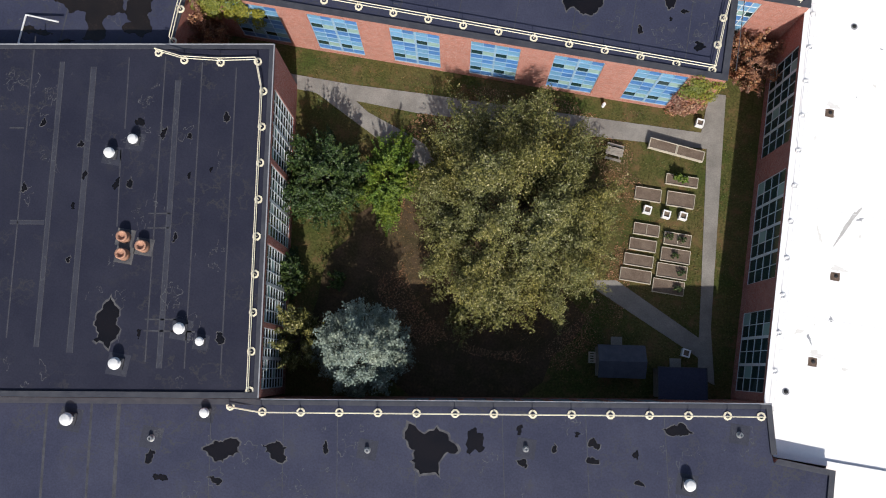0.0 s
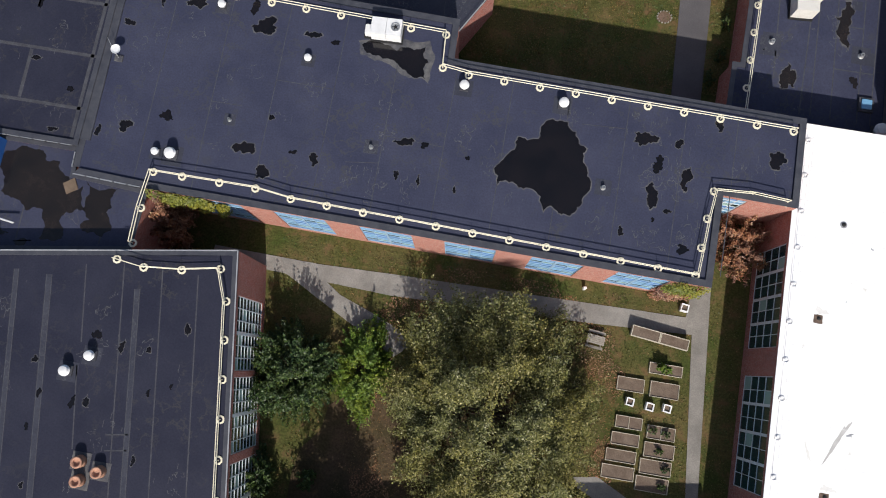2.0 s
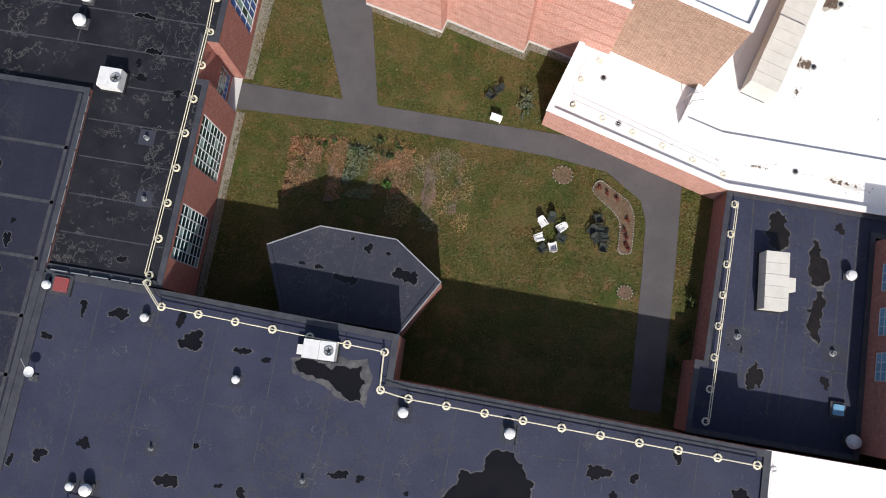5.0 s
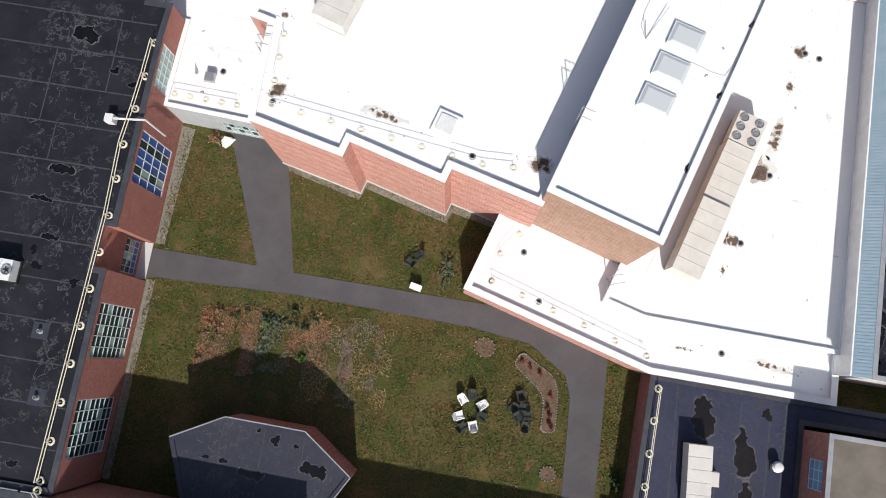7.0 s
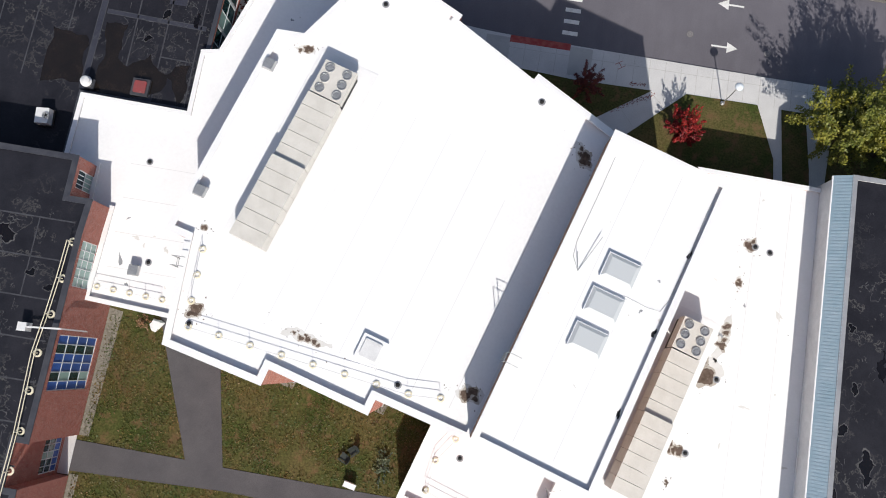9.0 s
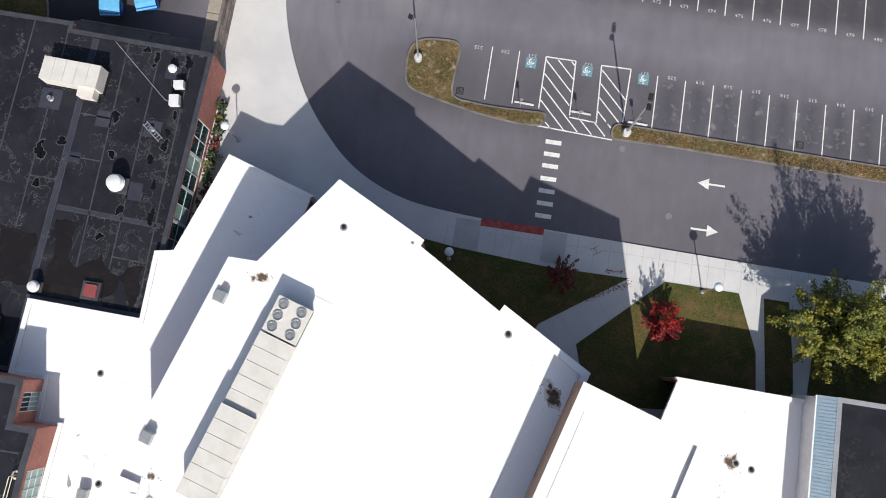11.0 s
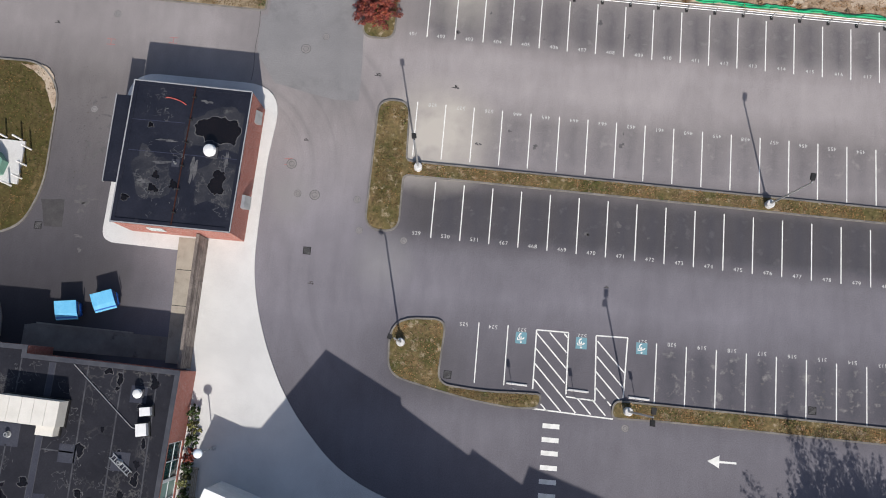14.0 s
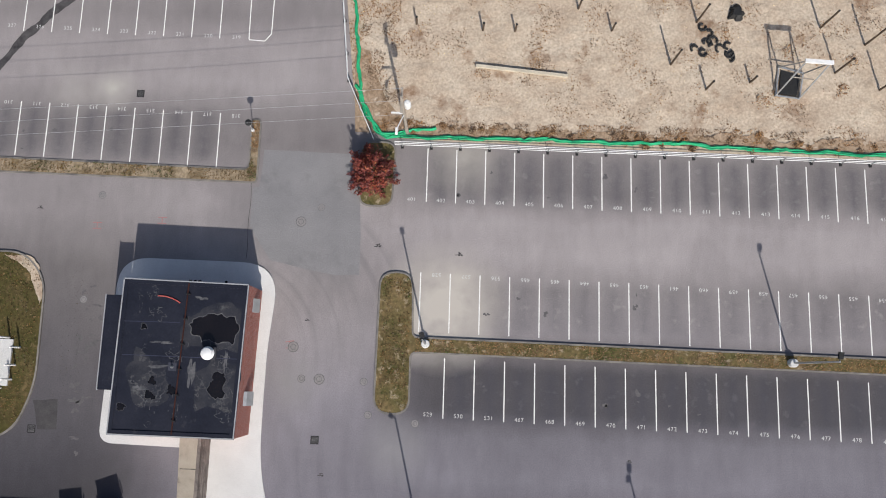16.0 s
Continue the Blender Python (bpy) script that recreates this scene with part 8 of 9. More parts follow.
# ---- construction site ----
def smooth_line(pts, step, wob, seed, z):
    rng, out = np.random.default_rng(seed), []
    for (x0, y0), (x1, y1) in zip(pts, pts[1:]):
        n = max(2, int(math.hypot(x1 - x0, y1 - y0) / step))
        for i in range(n):
            out.append((x0 + (x1 - x0) * i / n, y0 + (y1 - y0) * i / n))
    out = [(x + wob * math.sin(i * 0.9 + seed) * rng.random(), y + wob * math.sin(i * 0.7) * rng.random(), z) for i, (x, y) in enumerate(out)]
    return out


solid("silt_fence", tube(smooth_line([(-8.5, 215), (-8.35, 192), (-7.0, 178.6), (-5.6, 175.8), (-4.4, 174.9), (-2.5, 175.0), (10, 175.05), (20, 174.9), (21.5, 175.1), (30, 174.7), (70, 173.9)], 0.5, 0.16, 2, 0.16), 0.16, 8, 0.9, 3), M_GREENFENCE, "crumpled green fabric silt fence round the site", "fence")
solid("silt_fence", tube(smooth_line([(-7.4, 180), (-6.3, 176.9), (-4.9, 175.2), (-3.6, 175.3), (-1.0, 175.7), (0.6, 176.2)], 0.4, 0.2, 5, 0.18), 0.14, 8, 0.9, 4), M_GREENFENCE, "loose fold of green fabric silt fence", "fence")
rail_fence = thing("pipe_fence", "low white pipe fence along the bays", "fence", 20, 174.0, 0)
for h, dy in ((0.35, 0.0), (0.65, 0.06), (0.95, 0.12)):
    wpart("rail", MB().rod((-3.6, 174.15 + dy, h), (70, 173.2 + dy, h), 0.035, n=6), M_WHITEMETAL, rail_fence)
for k in range(26):
    x, y = -2.9 + k * 2.73, 174.12 - k * 0.036
    wpart("post", MB().rod((x, y, 0.0), (x, y, 1.05), 0.05, n=6), M_METAL, rail_fence)
    wpart("foot", MB().box(x - 0.12, x + 0.12, y - 0.25, y + 0.1, 0.0, 0.09), M_DARK, rail_fence)
for a, b in (((-9.6, 200), (-9.3, 190)), ((-9.3, 190), (-8.3, 180.5)), ((-8.3, 180.5), (-5.6, 174.6))):
    for h in (0.35, 0.65, 0.95):
        wpart("rail", MB().rod((*a, h), (*b, h), 0.035, n=6), M_WHITEMETAL, rail_fence)
for x, y in ((-9.3, 190), (-8.9, 186.5), (-8.55, 183.2), (-8.2, 180.4), (-7.0, 177.5)):
    wpart("post", MB().rod((x, y, 0.0), (x, y, 1.05), 0.05, n=6), M_METAL, rail_fence)
    wpart("foot", MB().box(x - 0.2, x + 0.1, y - 0.12, y + 0.12, 0.0, 0.09), M_DARK, rail_fence)

upole = thing("utility_pole", "tall grey timber utility pole with a white transformer", "utility pole", -2.5, 175.4, 0)
wpart("pole", MB().rod((-2.5, 175.4, 0), (-2.5, 175.4, 9.4), 0.17, 0.12, 10), M_WOOD, upole)
wpart("crossarm", MB().box(-2.6, -2.4, 174.3, 176.5, 8.6, 8.72), M_WOOD, upole)
wpart("transformer", MB().lathe(-2.1, 175.6, [(0.28, 6.6), (0.3, 6.7), (0.3, 7.5), (0.2, 7.6)], 14), M_WHITEMETAL, upole)
wpart("lamp_arm", MB().rod((-2.5, 175.4, 5.2), (-3.0, 174.0, 5.7), 0.05, n=6), M_WHITEMETAL, upole)
wpart("lamp_head", MB().hexa([(-3.2, 173.4, 5.6), (-2.95, 173.4, 5.6), (-2.9, 174.0, 5.65), (-3.2, 174.0, 5.65)], [(-3.15, 173.5, 5.75), (-3.0, 173.5, 5.75), (-2.95, 174.0, 5.8), (-3.15, 174.0, 5.8)]), M_WHITEMETAL, upole)
wpart("bracket", MB().box(-3.6, -2.5, 175.3, 175.42, 5.6, 5.75), M_WHITEMETAL, upole)
for dy, z in ((1.0, 8.75), (0.1, 8.3), (-0.9, 7.7)):
    pts = [(-2.5 - 4.0 * k, 175.4 + dy - 0.30 * k, z - 0.9 * math.sin(math.pi * k / 20) + 0.02 * k) for k in range(21)]
    solid("power_line", tube(pts, 0.013, 5), M_METAL, "thin overhead power line sagging over the car park", "cable")


def stake(x, y, h, seed):
    root = thing("post", "dark weathered timber post in the sandy ground", "post", x, y, 0, group="site posts")
    wpart("shaft", MB().rod((x, y, -0.1), (x + 0.05, y, h), 0.11, 0.09, 7), M_BARK, root)
    wpart("top_plate", MB().rod((x + 0.05, y, h), (x + 0.05, y, h + 0.04), 0.12, n=7), M_DARK, root)


for i, (x, y, h) in enumerate(((22.4, 182.9, 3.4), (25.7, 180.5, 2.1), (29.9, 181.3, 1.6), (25.0, 187.3, 3.6), (36.8, 187.0, 3.6), (38.0, 182.5, 3.4), (41.0, 185.4, 3.6), (42.1, 180.9, 3.4), (-2.0, 186.4, 1.5), (4.4, 185.9, 1.6), (7.5, 185.9, 1.5), (16.8, 186.2, 1.6), (13.6, 188.4, 1.8))):
    stake(x, y, h, i)
solid("timber_beam", MB().beam((3.8, 182.2, 0.25), (12.6, 181.4, 0.22), 0.28, 0.3), M_WOODPALE, "long squared timber lying on sandy ground", "timber")
frame_t = thing("steel_frame", "tall white-topped steel frame over a square base", "frame", 33.4, 181.0, 0)
B = [(32.2, 180.0), (34.4, 179.75), (34.9, 182.3), (32.6, 182.9)]
T = [(33.05, 181.5), (35.2, 181.4)]
for i in range(4):
    wpart("base_bar", MB().beam((*B[i], 0.26), (*B[(i + 1) % 4], 0.26), 0.12, 0.1), M_METAL, frame_t)
for a, b in ((0, 0), (1, 1), (3, 0), (2, 1)):
    wpart("leg", MB().beam((*B[a], 0.1), (*T[b], 4.8), 0.12), M_METAL, frame_t)
wpart("top_beam", MB().beam((32.9, 181.5, 4.85), (35.4, 181.38, 4.85), 0.35, 0.2), M_WHITEMETAL, frame_t)
wpart("brace", MB().beam((32.7, 181.0, 2.4), (34.8, 180.8, 2.4), 0.08), M_WOOD, frame_t)
wpart("mat", MB().prism(inset(B, 0.28), 0.0, 0.26), M_DARK, frame_t)
rng = np.random.default_rng(9)
for i in range(11):
    x, y, r = 26.9 + rng.normal() * 1.2, 185.0 + rng.normal() * 0.8, 0.3 + 0.12 * rng.random()
    a0, span = rng.random() * 6.28, 3.2 + 2.5 * rng.random()
    pts = [(x + r * math.cos(a0 + span * k / 10), y + r * math.sin(a0 + span * k / 10), 0.14 + 0.15 * rng.random() * (k % 2)) for k in range(11)]
    solid("rubber_hose", tube(pts, 0.12, 7, 0.3, i), M_DARK, "curled scrap of black rubber on sandy ground", "rubber scrap", group="rubber scraps")
heap = MB()
hp = blob(28.8, 188.3, 0.9, 0.8, 77)
heap.hexa([(x, y, 0.0) for x, y in hp], [(28.8 + (x - 28.8) * 0.55, 188.3 + (y - 188.3) * 0.55, 0.55 + 0.1 * math.sin(3 * x)) for x, y in hp])
solid("tarpaulin", heap, M_DARK, "crumpled dark tarpaulin heap", "tarpaulin")

# ---- courtyard garden ----
def raised_bed(x0, x1, y0, y1, label, h=0.28, split=0):
    root = thing("raised_bed", label, "raised bed", (x0 + x1) / 2, (y0 + y1) / 2, 0, group="raised beds")
    t = 0.05
    for bx in ((x0, x1, y0, y0 + t), (x0, x1, y1 - t, y1), (x0, x0 + t, y0 + t, y1 - t), (x1 - t, x1, y0 + t, y1 - t)):
        wpart("board", MB().box(*bx, -0.05, h), M_WOODPALE, root)
    if split:
        m = (x0 + x1) / 2
        wpart("board", MB().box(m - t / 2, m + t / 2, y0 + t, y1 - t, -0.05, h), M_WOODPALE, root)
    wpart("soil", MB().prism([(x0 + t, y0 + t), (x1 - t, y0 + t), (x1 - t, y1 - t), (x0 + t, y1 - t)], -0.05, h - 0.08), M_SOIL, root)
    return root


BED = "timber-edged raised bed filled with brown soil"
for x0, x1, y0, y1, sp in ((14.8, 17.25, 29.9, 31.15, 0), (17.8, 20.4, 29.8, 31.2, 0), (15.1, 17.5, 26.6, 27.7, 1), (14.9, 17.4, 25.1, 26.2, 0), (14.6, 17.3, 23.6, 24.7, 0), (14.4, 17.3, 22.1, 23.3, 0), (18.0, 20.5, 26.1, 27.3, 1), (17.9, 20.6, 24.5, 25.8, 0), (17.7, 20.5, 23.0, 24.3, 0), (17.5, 20.4, 21.5, 22.8, 0)):
    raised_bed(x0, x1, y0, y1, BED, split=sp)
raised_bed(17.5, 20.5, 31.85, 32.85, "raised bed with leafy green plants")
tree("plant", "leafy green vegetable plants in the raised bed", 18.7, 32.4, 0.8, 0.45, 1.0, 0.3, L_BRIGHT, 1200, 0.09, 70, twigs=48, category="plant", base=0.3)
for i, (x, y) in enumerate(((19.2, 25.1), (19.9, 23.6), (19.8, 22.1), (19.6, 26.7), (18.4, 26.8))):
    tree("plant", "sparse green plants in a raised bed", x, y, 0.5, 0.35, 0.5, 0.05, L_DARK, 300, 0.07, 80 + i, twigs=24, category="plant", base=0.3)
trough = thing("planter_trough", "long raised double planter trough on legs", "planter", 18.0, 35.1, 0, -6.5)
for k in (-1.32, 1.32):
    part("box", MB().box(k - 1.27, k + 1.27, -0.45, 0.45, 0.45, 0.78), M_WOOD, trough)
    for b in ((k - 1.3, k + 1.3, -0.5, -0.43), (k - 1.3, k + 1.3, 0.43, 0.5), (k - 1.3, k - 1.23, -0.43, 0.43), (k + 1.23, k + 1.3, -0.43, 0.43)):
        part("rim", MB().box(*b, 0.4, 0.85), M_WOODPALE, trough)
    part("soil", MB().box(k - 1.22, k + 1.22, -0.42, 0.42, 0.75, 0.8), M_SOIL, trough)
    for j in (-1.2, 1.2):
        part("leg", MB().box(k + j - 0.05, k + j + 0.05, -0.4, 0.4, 0.0, 0.42), M_WOOD, trough)
for x, y in ((16.1, 29.0), (17.9, 28.85), (19.45, 28.95), (19.95, 38.2), (21.2, 16.4)):
    root = thing("planter_box", "square white planter box with dark soil", "planter", x, y, 0, -7, group="planter boxes")
    for b in ((-0.36, 0.36, -0.36, -0.25), (-0.36, 0.36, 0.25, 0.36), (-0.36, -0.25, -0.25, 0.25), (0.25, 0.36, -0.25, 0.25)):
        part("side", MB().box(*b, 0.0, 0.6), M_PLASTIC, root)
    part("soil", MB().box(-0.25, 0.25, -0.25, 0.25, 0.0, 0.45), M_SOIL, root)
post = thing("bollard", "short white post on the lawn", "bollard", 10.7, 38.5, 0)
part("shaft", MB().lathe(0, 0, [(0.16, 0), (0.16, 0.7), (0.1, 0.78)], 12), M_PLASTIC, post)
table = thing("picnic_table", "weathered grey timber picnic table under the tree", "table", 12.3, 34.0, 0, -6)
for k in range(5):
    part("plank", MB().box(-0.8, 0.8, -0.4 + k * 0.16, -0.26 + k * 0.16, 0.7, 0.75), M_WOOD, table)
for k in (-0.7, 0.7):
    part("seat", MB().box(-0.8, 0.8, k - 0.12, k + 0.12, 0.42, 0.46), M_WOOD, table)
    part("trestle", MB().box(k * 0.85 - 0.04, k * 0.85 + 0.04, -0.7, 0.7, 0.0, 0.42), M_WOOD, table)


def shed(x, y, w, d, turn, label, roofm, gable=True):
    root = thing("garden_shed", label, "shed", x, y, 0, turn)
    part("wall", MB().box(-w / 2 + 0.15, w / 2 - 0.15, -d / 2 + 0.15, d / 2 - 0.15, -0.05, 2.1), M_WOOD, root)
    if gable:
        for s in (-1, 1):
            part("roof_slope", MB().hexa([(-w / 2, 0, 2.7), (w / 2, 0, 2.7), (w / 2, s * d / 2, 2.0), (-w / 2, s * d / 2, 2.0)][:: s], [(-w / 2, 0, 2.78), (w / 2, 0, 2.78), (w / 2, s * d / 2, 2.08), (-w / 2, s * d / 2, 2.08)][:: s]), roofm, root)
    else:
        part("roof", MB().box(-w / 2, w / 2, -d / 2, d / 2, 2.1, 2.2), roofm, root)
        for b in ((-w / 2, w / 2, d / 2 - 0.06, d / 2 + 0.02), (-w / 2 - 0.02, -w / 2 + 0.06, -d / 2, d / 2), (w / 2 - 0.06, w / 2 + 0.02, -d / 2, d / 2)):
            part("rim", MB().box(*b, 2.15, 2.25), M_SEAM, root)
    part("door", MB().box(-0.45, 0.45, d / 2 - 0.16, d / 2 - 0.1, 0.0, 1.9), M_WOODPALE, root)
    part("door_step", MB().box(-0.5, 0.5, d / 2 - 0.1, d / 2 + 0.8, -0.05, 0.12), M_CONC_OLD, root)


shed(15.2, 14.6, 4.2, 2.9, 8, "garden shed with a grey-blue shingled roof in shade", mat("slate_blue_shingle", (0.055, 0.062, 0.085), (0.08, 0.088, 0.11), 1.5, 0.8))
shed(20.7, 13.6, 4.3, 2.8, 8, "flat dark-roofed shed with a pale metal rim", M_BLACK, False)
stack = thing("pallet", "pale timber pallet standing beside the shed", "pallet", 12.9, 14.6, 0, 8)
for k in range(5):
    part("slat", MB().box(-0.3, 0.3, -0.5 + k * 0.22, -0.38 + k * 0.22, 0.5, 0.55), M_WOODPALE, stack)
for k in (-0.25, 0.25):
    part("bearer", MB().box(k - 0.05, k + 0.05, -0.5, 0.5, 0.0, 0.5), M_WOODPALE, stack)


def ivy(x0, x1, y, z0, z1, leaf, count, seed, label, along="x"):
    rng = np.random.default_rng(seed)
    k = 40
    c = np.stack([x0 + (x1 - x0) * rng.random(k), y - 0.12 + 0 * rng.random(k), z0 + (z1 - z0) * rng.random(k)], 1)
    v, f = leaf_cloud(rng, c, 0.35 + 0.35 * rng.random(k), count, 0.1, 1.0)
    v[:, 1] = np.minimum(y - 0.05, v[:, 1])
    me = bpy.data.meshes.new("ivy")
    me.from_pydata(v.tolist(), [], f.tolist())
    me.materials.append(leaf)
    tagged(new("ivy", me), label, "climbing plant")


ivy(16.7, 19.4, 39.2, 4.2, 8.3, L_YELLOW, 2600, 1, "yellow-green ivy climbing the brick wall")
ivy(16.6, 19.3, 39.2, 0.3, 4.6, L_RUST, 2600, 2, "rust-coloured ivy on the lower brick wall")
ivy(-27.8, -21.5, 39.65, 4.6, 8.5, L_YELLOW, 7500, 3, "yellow-green ivy under the wing's roof edge")
tree("shrub", "green climbing shrub against the wing windows", -15.2, 17.2, 1.0, 2.6, 5.0, 0.4, L_DARK, 3000, 0.13, 90, twigs=72, category="shrub")
tree("shrub", "sparse shaded shrub in the courtyard", -11.2, 17.5, 1.0, 1.0, 2.6, 0.3, L_DARK, 900, 0.11, 91, twigs=32, category="shrub")

# ---- garden courtyard ----
M_OLDCHAIR = mat("dark_green_plastic", (0.036, 0.043, 0.040), (0.05, 0.058, 0.054), 2.0, 0.5)


def plastic_chair(x, y, turn, material, label):
    """A moulded low garden chair: tapered seat, rounded leaning back, broad arms."""
    root = thing("garden_chair", label, "chair", x, y, 0, turn, group="garden chairs")
    part("seat", MB().hexa([(-0.27, -0.38, 0.33), (0.27, -0.38, 0.33), (0.23, 0.26, 0.24), (-0.23, 0.26, 0.24)], [(-0.27, -0.38, 0.37), (0.27, -0.38, 0.37), (0.23, 0.26, 0.28), (-0.23, 0.26, 0.28)]), material, root)
    edge = [(-0.24, 0.0), (0.24, 0.0), (0.33, 0.5), (0.27, 0.68), (0.12, 0.76), (-0.12, 0.76), (-0.27, 0.68), (-0.33, 0.5)]
    part("backrest", MB().hexa([(u, 0.27 + v * 0.42, 0.25 + v * 0.85) for u, v in edge], [(u, 0.23 + v * 0.42 - 0.05 * (1 - (u / 0.33) ** 2) * 0, 0.28 + v * 0.85) for u, v in edge]), material, root)
    for s in (-1, 1):
        part("arm", MB().hexa([(s * 0.34 - 0.06, -0.42, 0.53), (s * 0.34 + 0.06, -0.42, 0.53), (s * 0.32 + 0.05, 0.38, 0.5), (s * 0.32 - 0.05, 0.38, 0.5)], [(s * 0.34 - 0.06, -0.42, 0.56), (s * 0.34 + 0.06, -0.42, 0.56), (s * 0.32 + 0.05, 0.38, 0.53), (s * 0.32 - 0.05, 0.38, 0.53)]), material, root)
        part("leg", MB().box(s * 0.34 - 0.03, s * 0.34 + 0.03, -0.38, -0.3, 0.0, 0.53), material, root)
        part("leg", MB().box(s * 0.3 - 0.03, s * 0.3 + 0.03, 0.3, 0.37, 0.0, 0.5), material, root)


for i, (x, y) in enumerate([(6.37, 71.49), (8.12, 71.26), (6.25, 70.04), (7.6, 69.36)]):
    plastic_chair(x, y, math.degrees(math.atan2(70.5 - y, 7.2 - x)) + 90, M_PLASTIC, "white plastic garden chair with a rounded back on the lawn")
for i, (x, y) in enumerate([(7.15, 72.01), (8.33, 70.28), (6.69, 69.09), (11.44, 72.72), (11.85, 71.67), (10.94, 71.44), (11.47, 70.73), (12.23, 71.01), (12.24, 70.08)] + [(-0.4, 83.0), (0.3, 83.7)]):
    plastic_chair(x, y, i * 67, M_OLDCHAIR, "dark green plastic garden chair standing close to others")
M_MULCH = mat("bark_mulch", (0.17, 0.115, 0.085), (0.11, 0.075, 0.05), 1.5, 0.95, bump=0.8, fine=8, grain_mix=0.6)
CURVE = [(10.46, 75.39), (10.84, 76.25), (11.29, 76.46), (12.46, 75.75), (14.14, 74.84), (14.74, 73.53), (14.89, 71.16), (14.89, 69.93), (13.97, 69.78), (13.62, 70.09), (13.6, 71.8), (13.51, 72.81), (12.92, 73.58), (11.78, 74.34)][::-1]
slab("flower_bed", rounded(CURVE, 0.5, 4), -0.1, 0.05, M_MULCH, "curved mulched flower bed with stone edging", "flower bed", kind="")
STONE = MB().hexa([(-0.08, -0.06, -0.03), (0.08, -0.06, -0.03), (0.08, 0.06, -0.03), (-0.08, 0.06, -0.03)], [(-0.06, -0.045, 0.1), (0.065, -0.04, 0.09), (0.06, 0.045, 0.11), (-0.065, 0.04, 0.09)]).mesh("stone", M_STONE)
edge = thing("stone_edging", "pale stones set round the curved flower bed", "edging", 13.0, 73.0, 0)
rng = np.random.default_rng(4)
line = rounded(CURVE, 0.5, 4)
for (x0, y0), (x1, y1) in zip(line, line[1:] + line[:1]):
    n = max(1, round(math.hypot(x1 - x0, y1 - y0) / 0.24))
    for i in range(n):
        ob = new("stone", STONE)
        ob.matrix_basis = pose(x0 + (x1 - x0) * i / n, y0 + (y1 - y0) * i / n, 0.02, 0, 0, rng.random() * 360)
        part_of(edge, ob)
for i, (x, y) in enumerate([(11.1, 75.79), (12.0, 75.26), (12.86, 74.89), (14.17, 73.09), (14.0, 72.03), (14.23, 71.39), (14.29, 70.72), (14.45, 70.4)]):
    tree("plant", "small dark brown shrub in the mulched bed", x, y, 0.28, 0.28, 0.5, 0.05, L_BURG, 150, 0.07, 300 + i, twigs=16, category="plant")
for x, y, r in ((7.6, 76.4, 0.95), (14.8, 66.3, 0.7)):
    slab("flower_bed", blob(x, y, r, r * 0.9, int(x * 9), rough=0.12), -0.1, 0.04, M_MULCH, "small round mulched bed in the lawn", "flower bed", kind="")
    for k in range(14):
        a = k * 0.449
        ob = new("stone", STONE)
        ob.matrix_basis = pose(x + r * math.cos(a), y + r * 0.9 * math.sin(a), 0.02, 0, 0, k * 50)
        part_of(edge, ob)
M_STRAW = mat("dead_plant_litter", (0.115, 0.078, 0.046), (0.07, 0.064, 0.027), 0.9, 0.95, bump=0.8, spots=(0.15, 0.115, 0.08), spot_scale=1.5, spot_cut=0.58, fine=4, grain_mix=0.7)
M_ROW = mat("dug_pinkish_soil", (0.17, 0.118, 0.098), (0.12, 0.085, 0.07), 1.1, 0.95, bump=0.8, fine=6, grain_mix=0.7)
for i, o in enumerate(PLOT):
    slab("vegetable_bed", ragged(o, 500 + i, 4, 0.2), -0.1, 0.03 + 0.004 * i, M_STRAW if i < 3 else M_ROW, "vegetable plot covered in rusty dead litter" if i < 3 else "narrow dug row of pinkish brown soil", "garden bed", kind="", group="vegetable rows")
rng = np.random.default_rng(12)
for i in range(24):
    kind = (L_SAGE, L_STRAW, L_DARK)[i % 3]
    x, y = {"grey_green_leaves": (-12.6 + 2.3 * rng.random(), 71.4 + 4.4 * rng.random()), "dry_stalks": (-18.0 + 4.4 * rng.random(), 70.8 + 5.0 * rng.random()), "dark_green_leaves": (-15.5 + 8.0 * rng.random(), 75.4 + 1.6 * rng.random())}[kind.name]
    k = 0.3 + 0.4 * rng.random()
    tree("plant", {"dry_stalks": "clump of dry brown stalks in the vegetable plot", "grey_green_leaves": "grey-green leafy plant in the vegetable plot", "dark_green_leaves": "dark green plant in the vegetable plot"}[kind.name], x, y, k, k, 0.3 + 0.3 * rng.random(), 0.0, kind, 260, 0.09, 600 + i, twigs=24, category="plant", lump=0.5)
tree("plant", "bright green plant in the vegetable plot", -8.64, 72.7, 0.55, 0.5, 0.5, 0.0, L_GREEN, 400, 0.09, 650, twigs=32, category="plant")
tree("shrub", "pale green perennial clump by the path corner", 3.0, 82.9, 0.9, 1.4, 0.8, 0.0, L_SAGE, 900, 0.09, 651, twigs=56, category="shrub", lump=0.5)
tree("shrub", "bare twiggy shrub over a pale rock", -20.5, 91.8, 0.9, 0.8, 1.3, 0.2, L_STRAW, 350, 0.07, 652, twigs=40, category="shrub")
for i, (x, y) in enumerate(((18.9, 60.5), (19.6, 63.2), (19.9, 66.5), (20.6, 58.5))):
    tree("shrub", "low green shrub along the low wing's wall", x + 0.9, y, 0.6, 0.9, 1.3, 0.0, L_DARK, 500, 0.1, 660 + i, twigs=32, category="shrub")
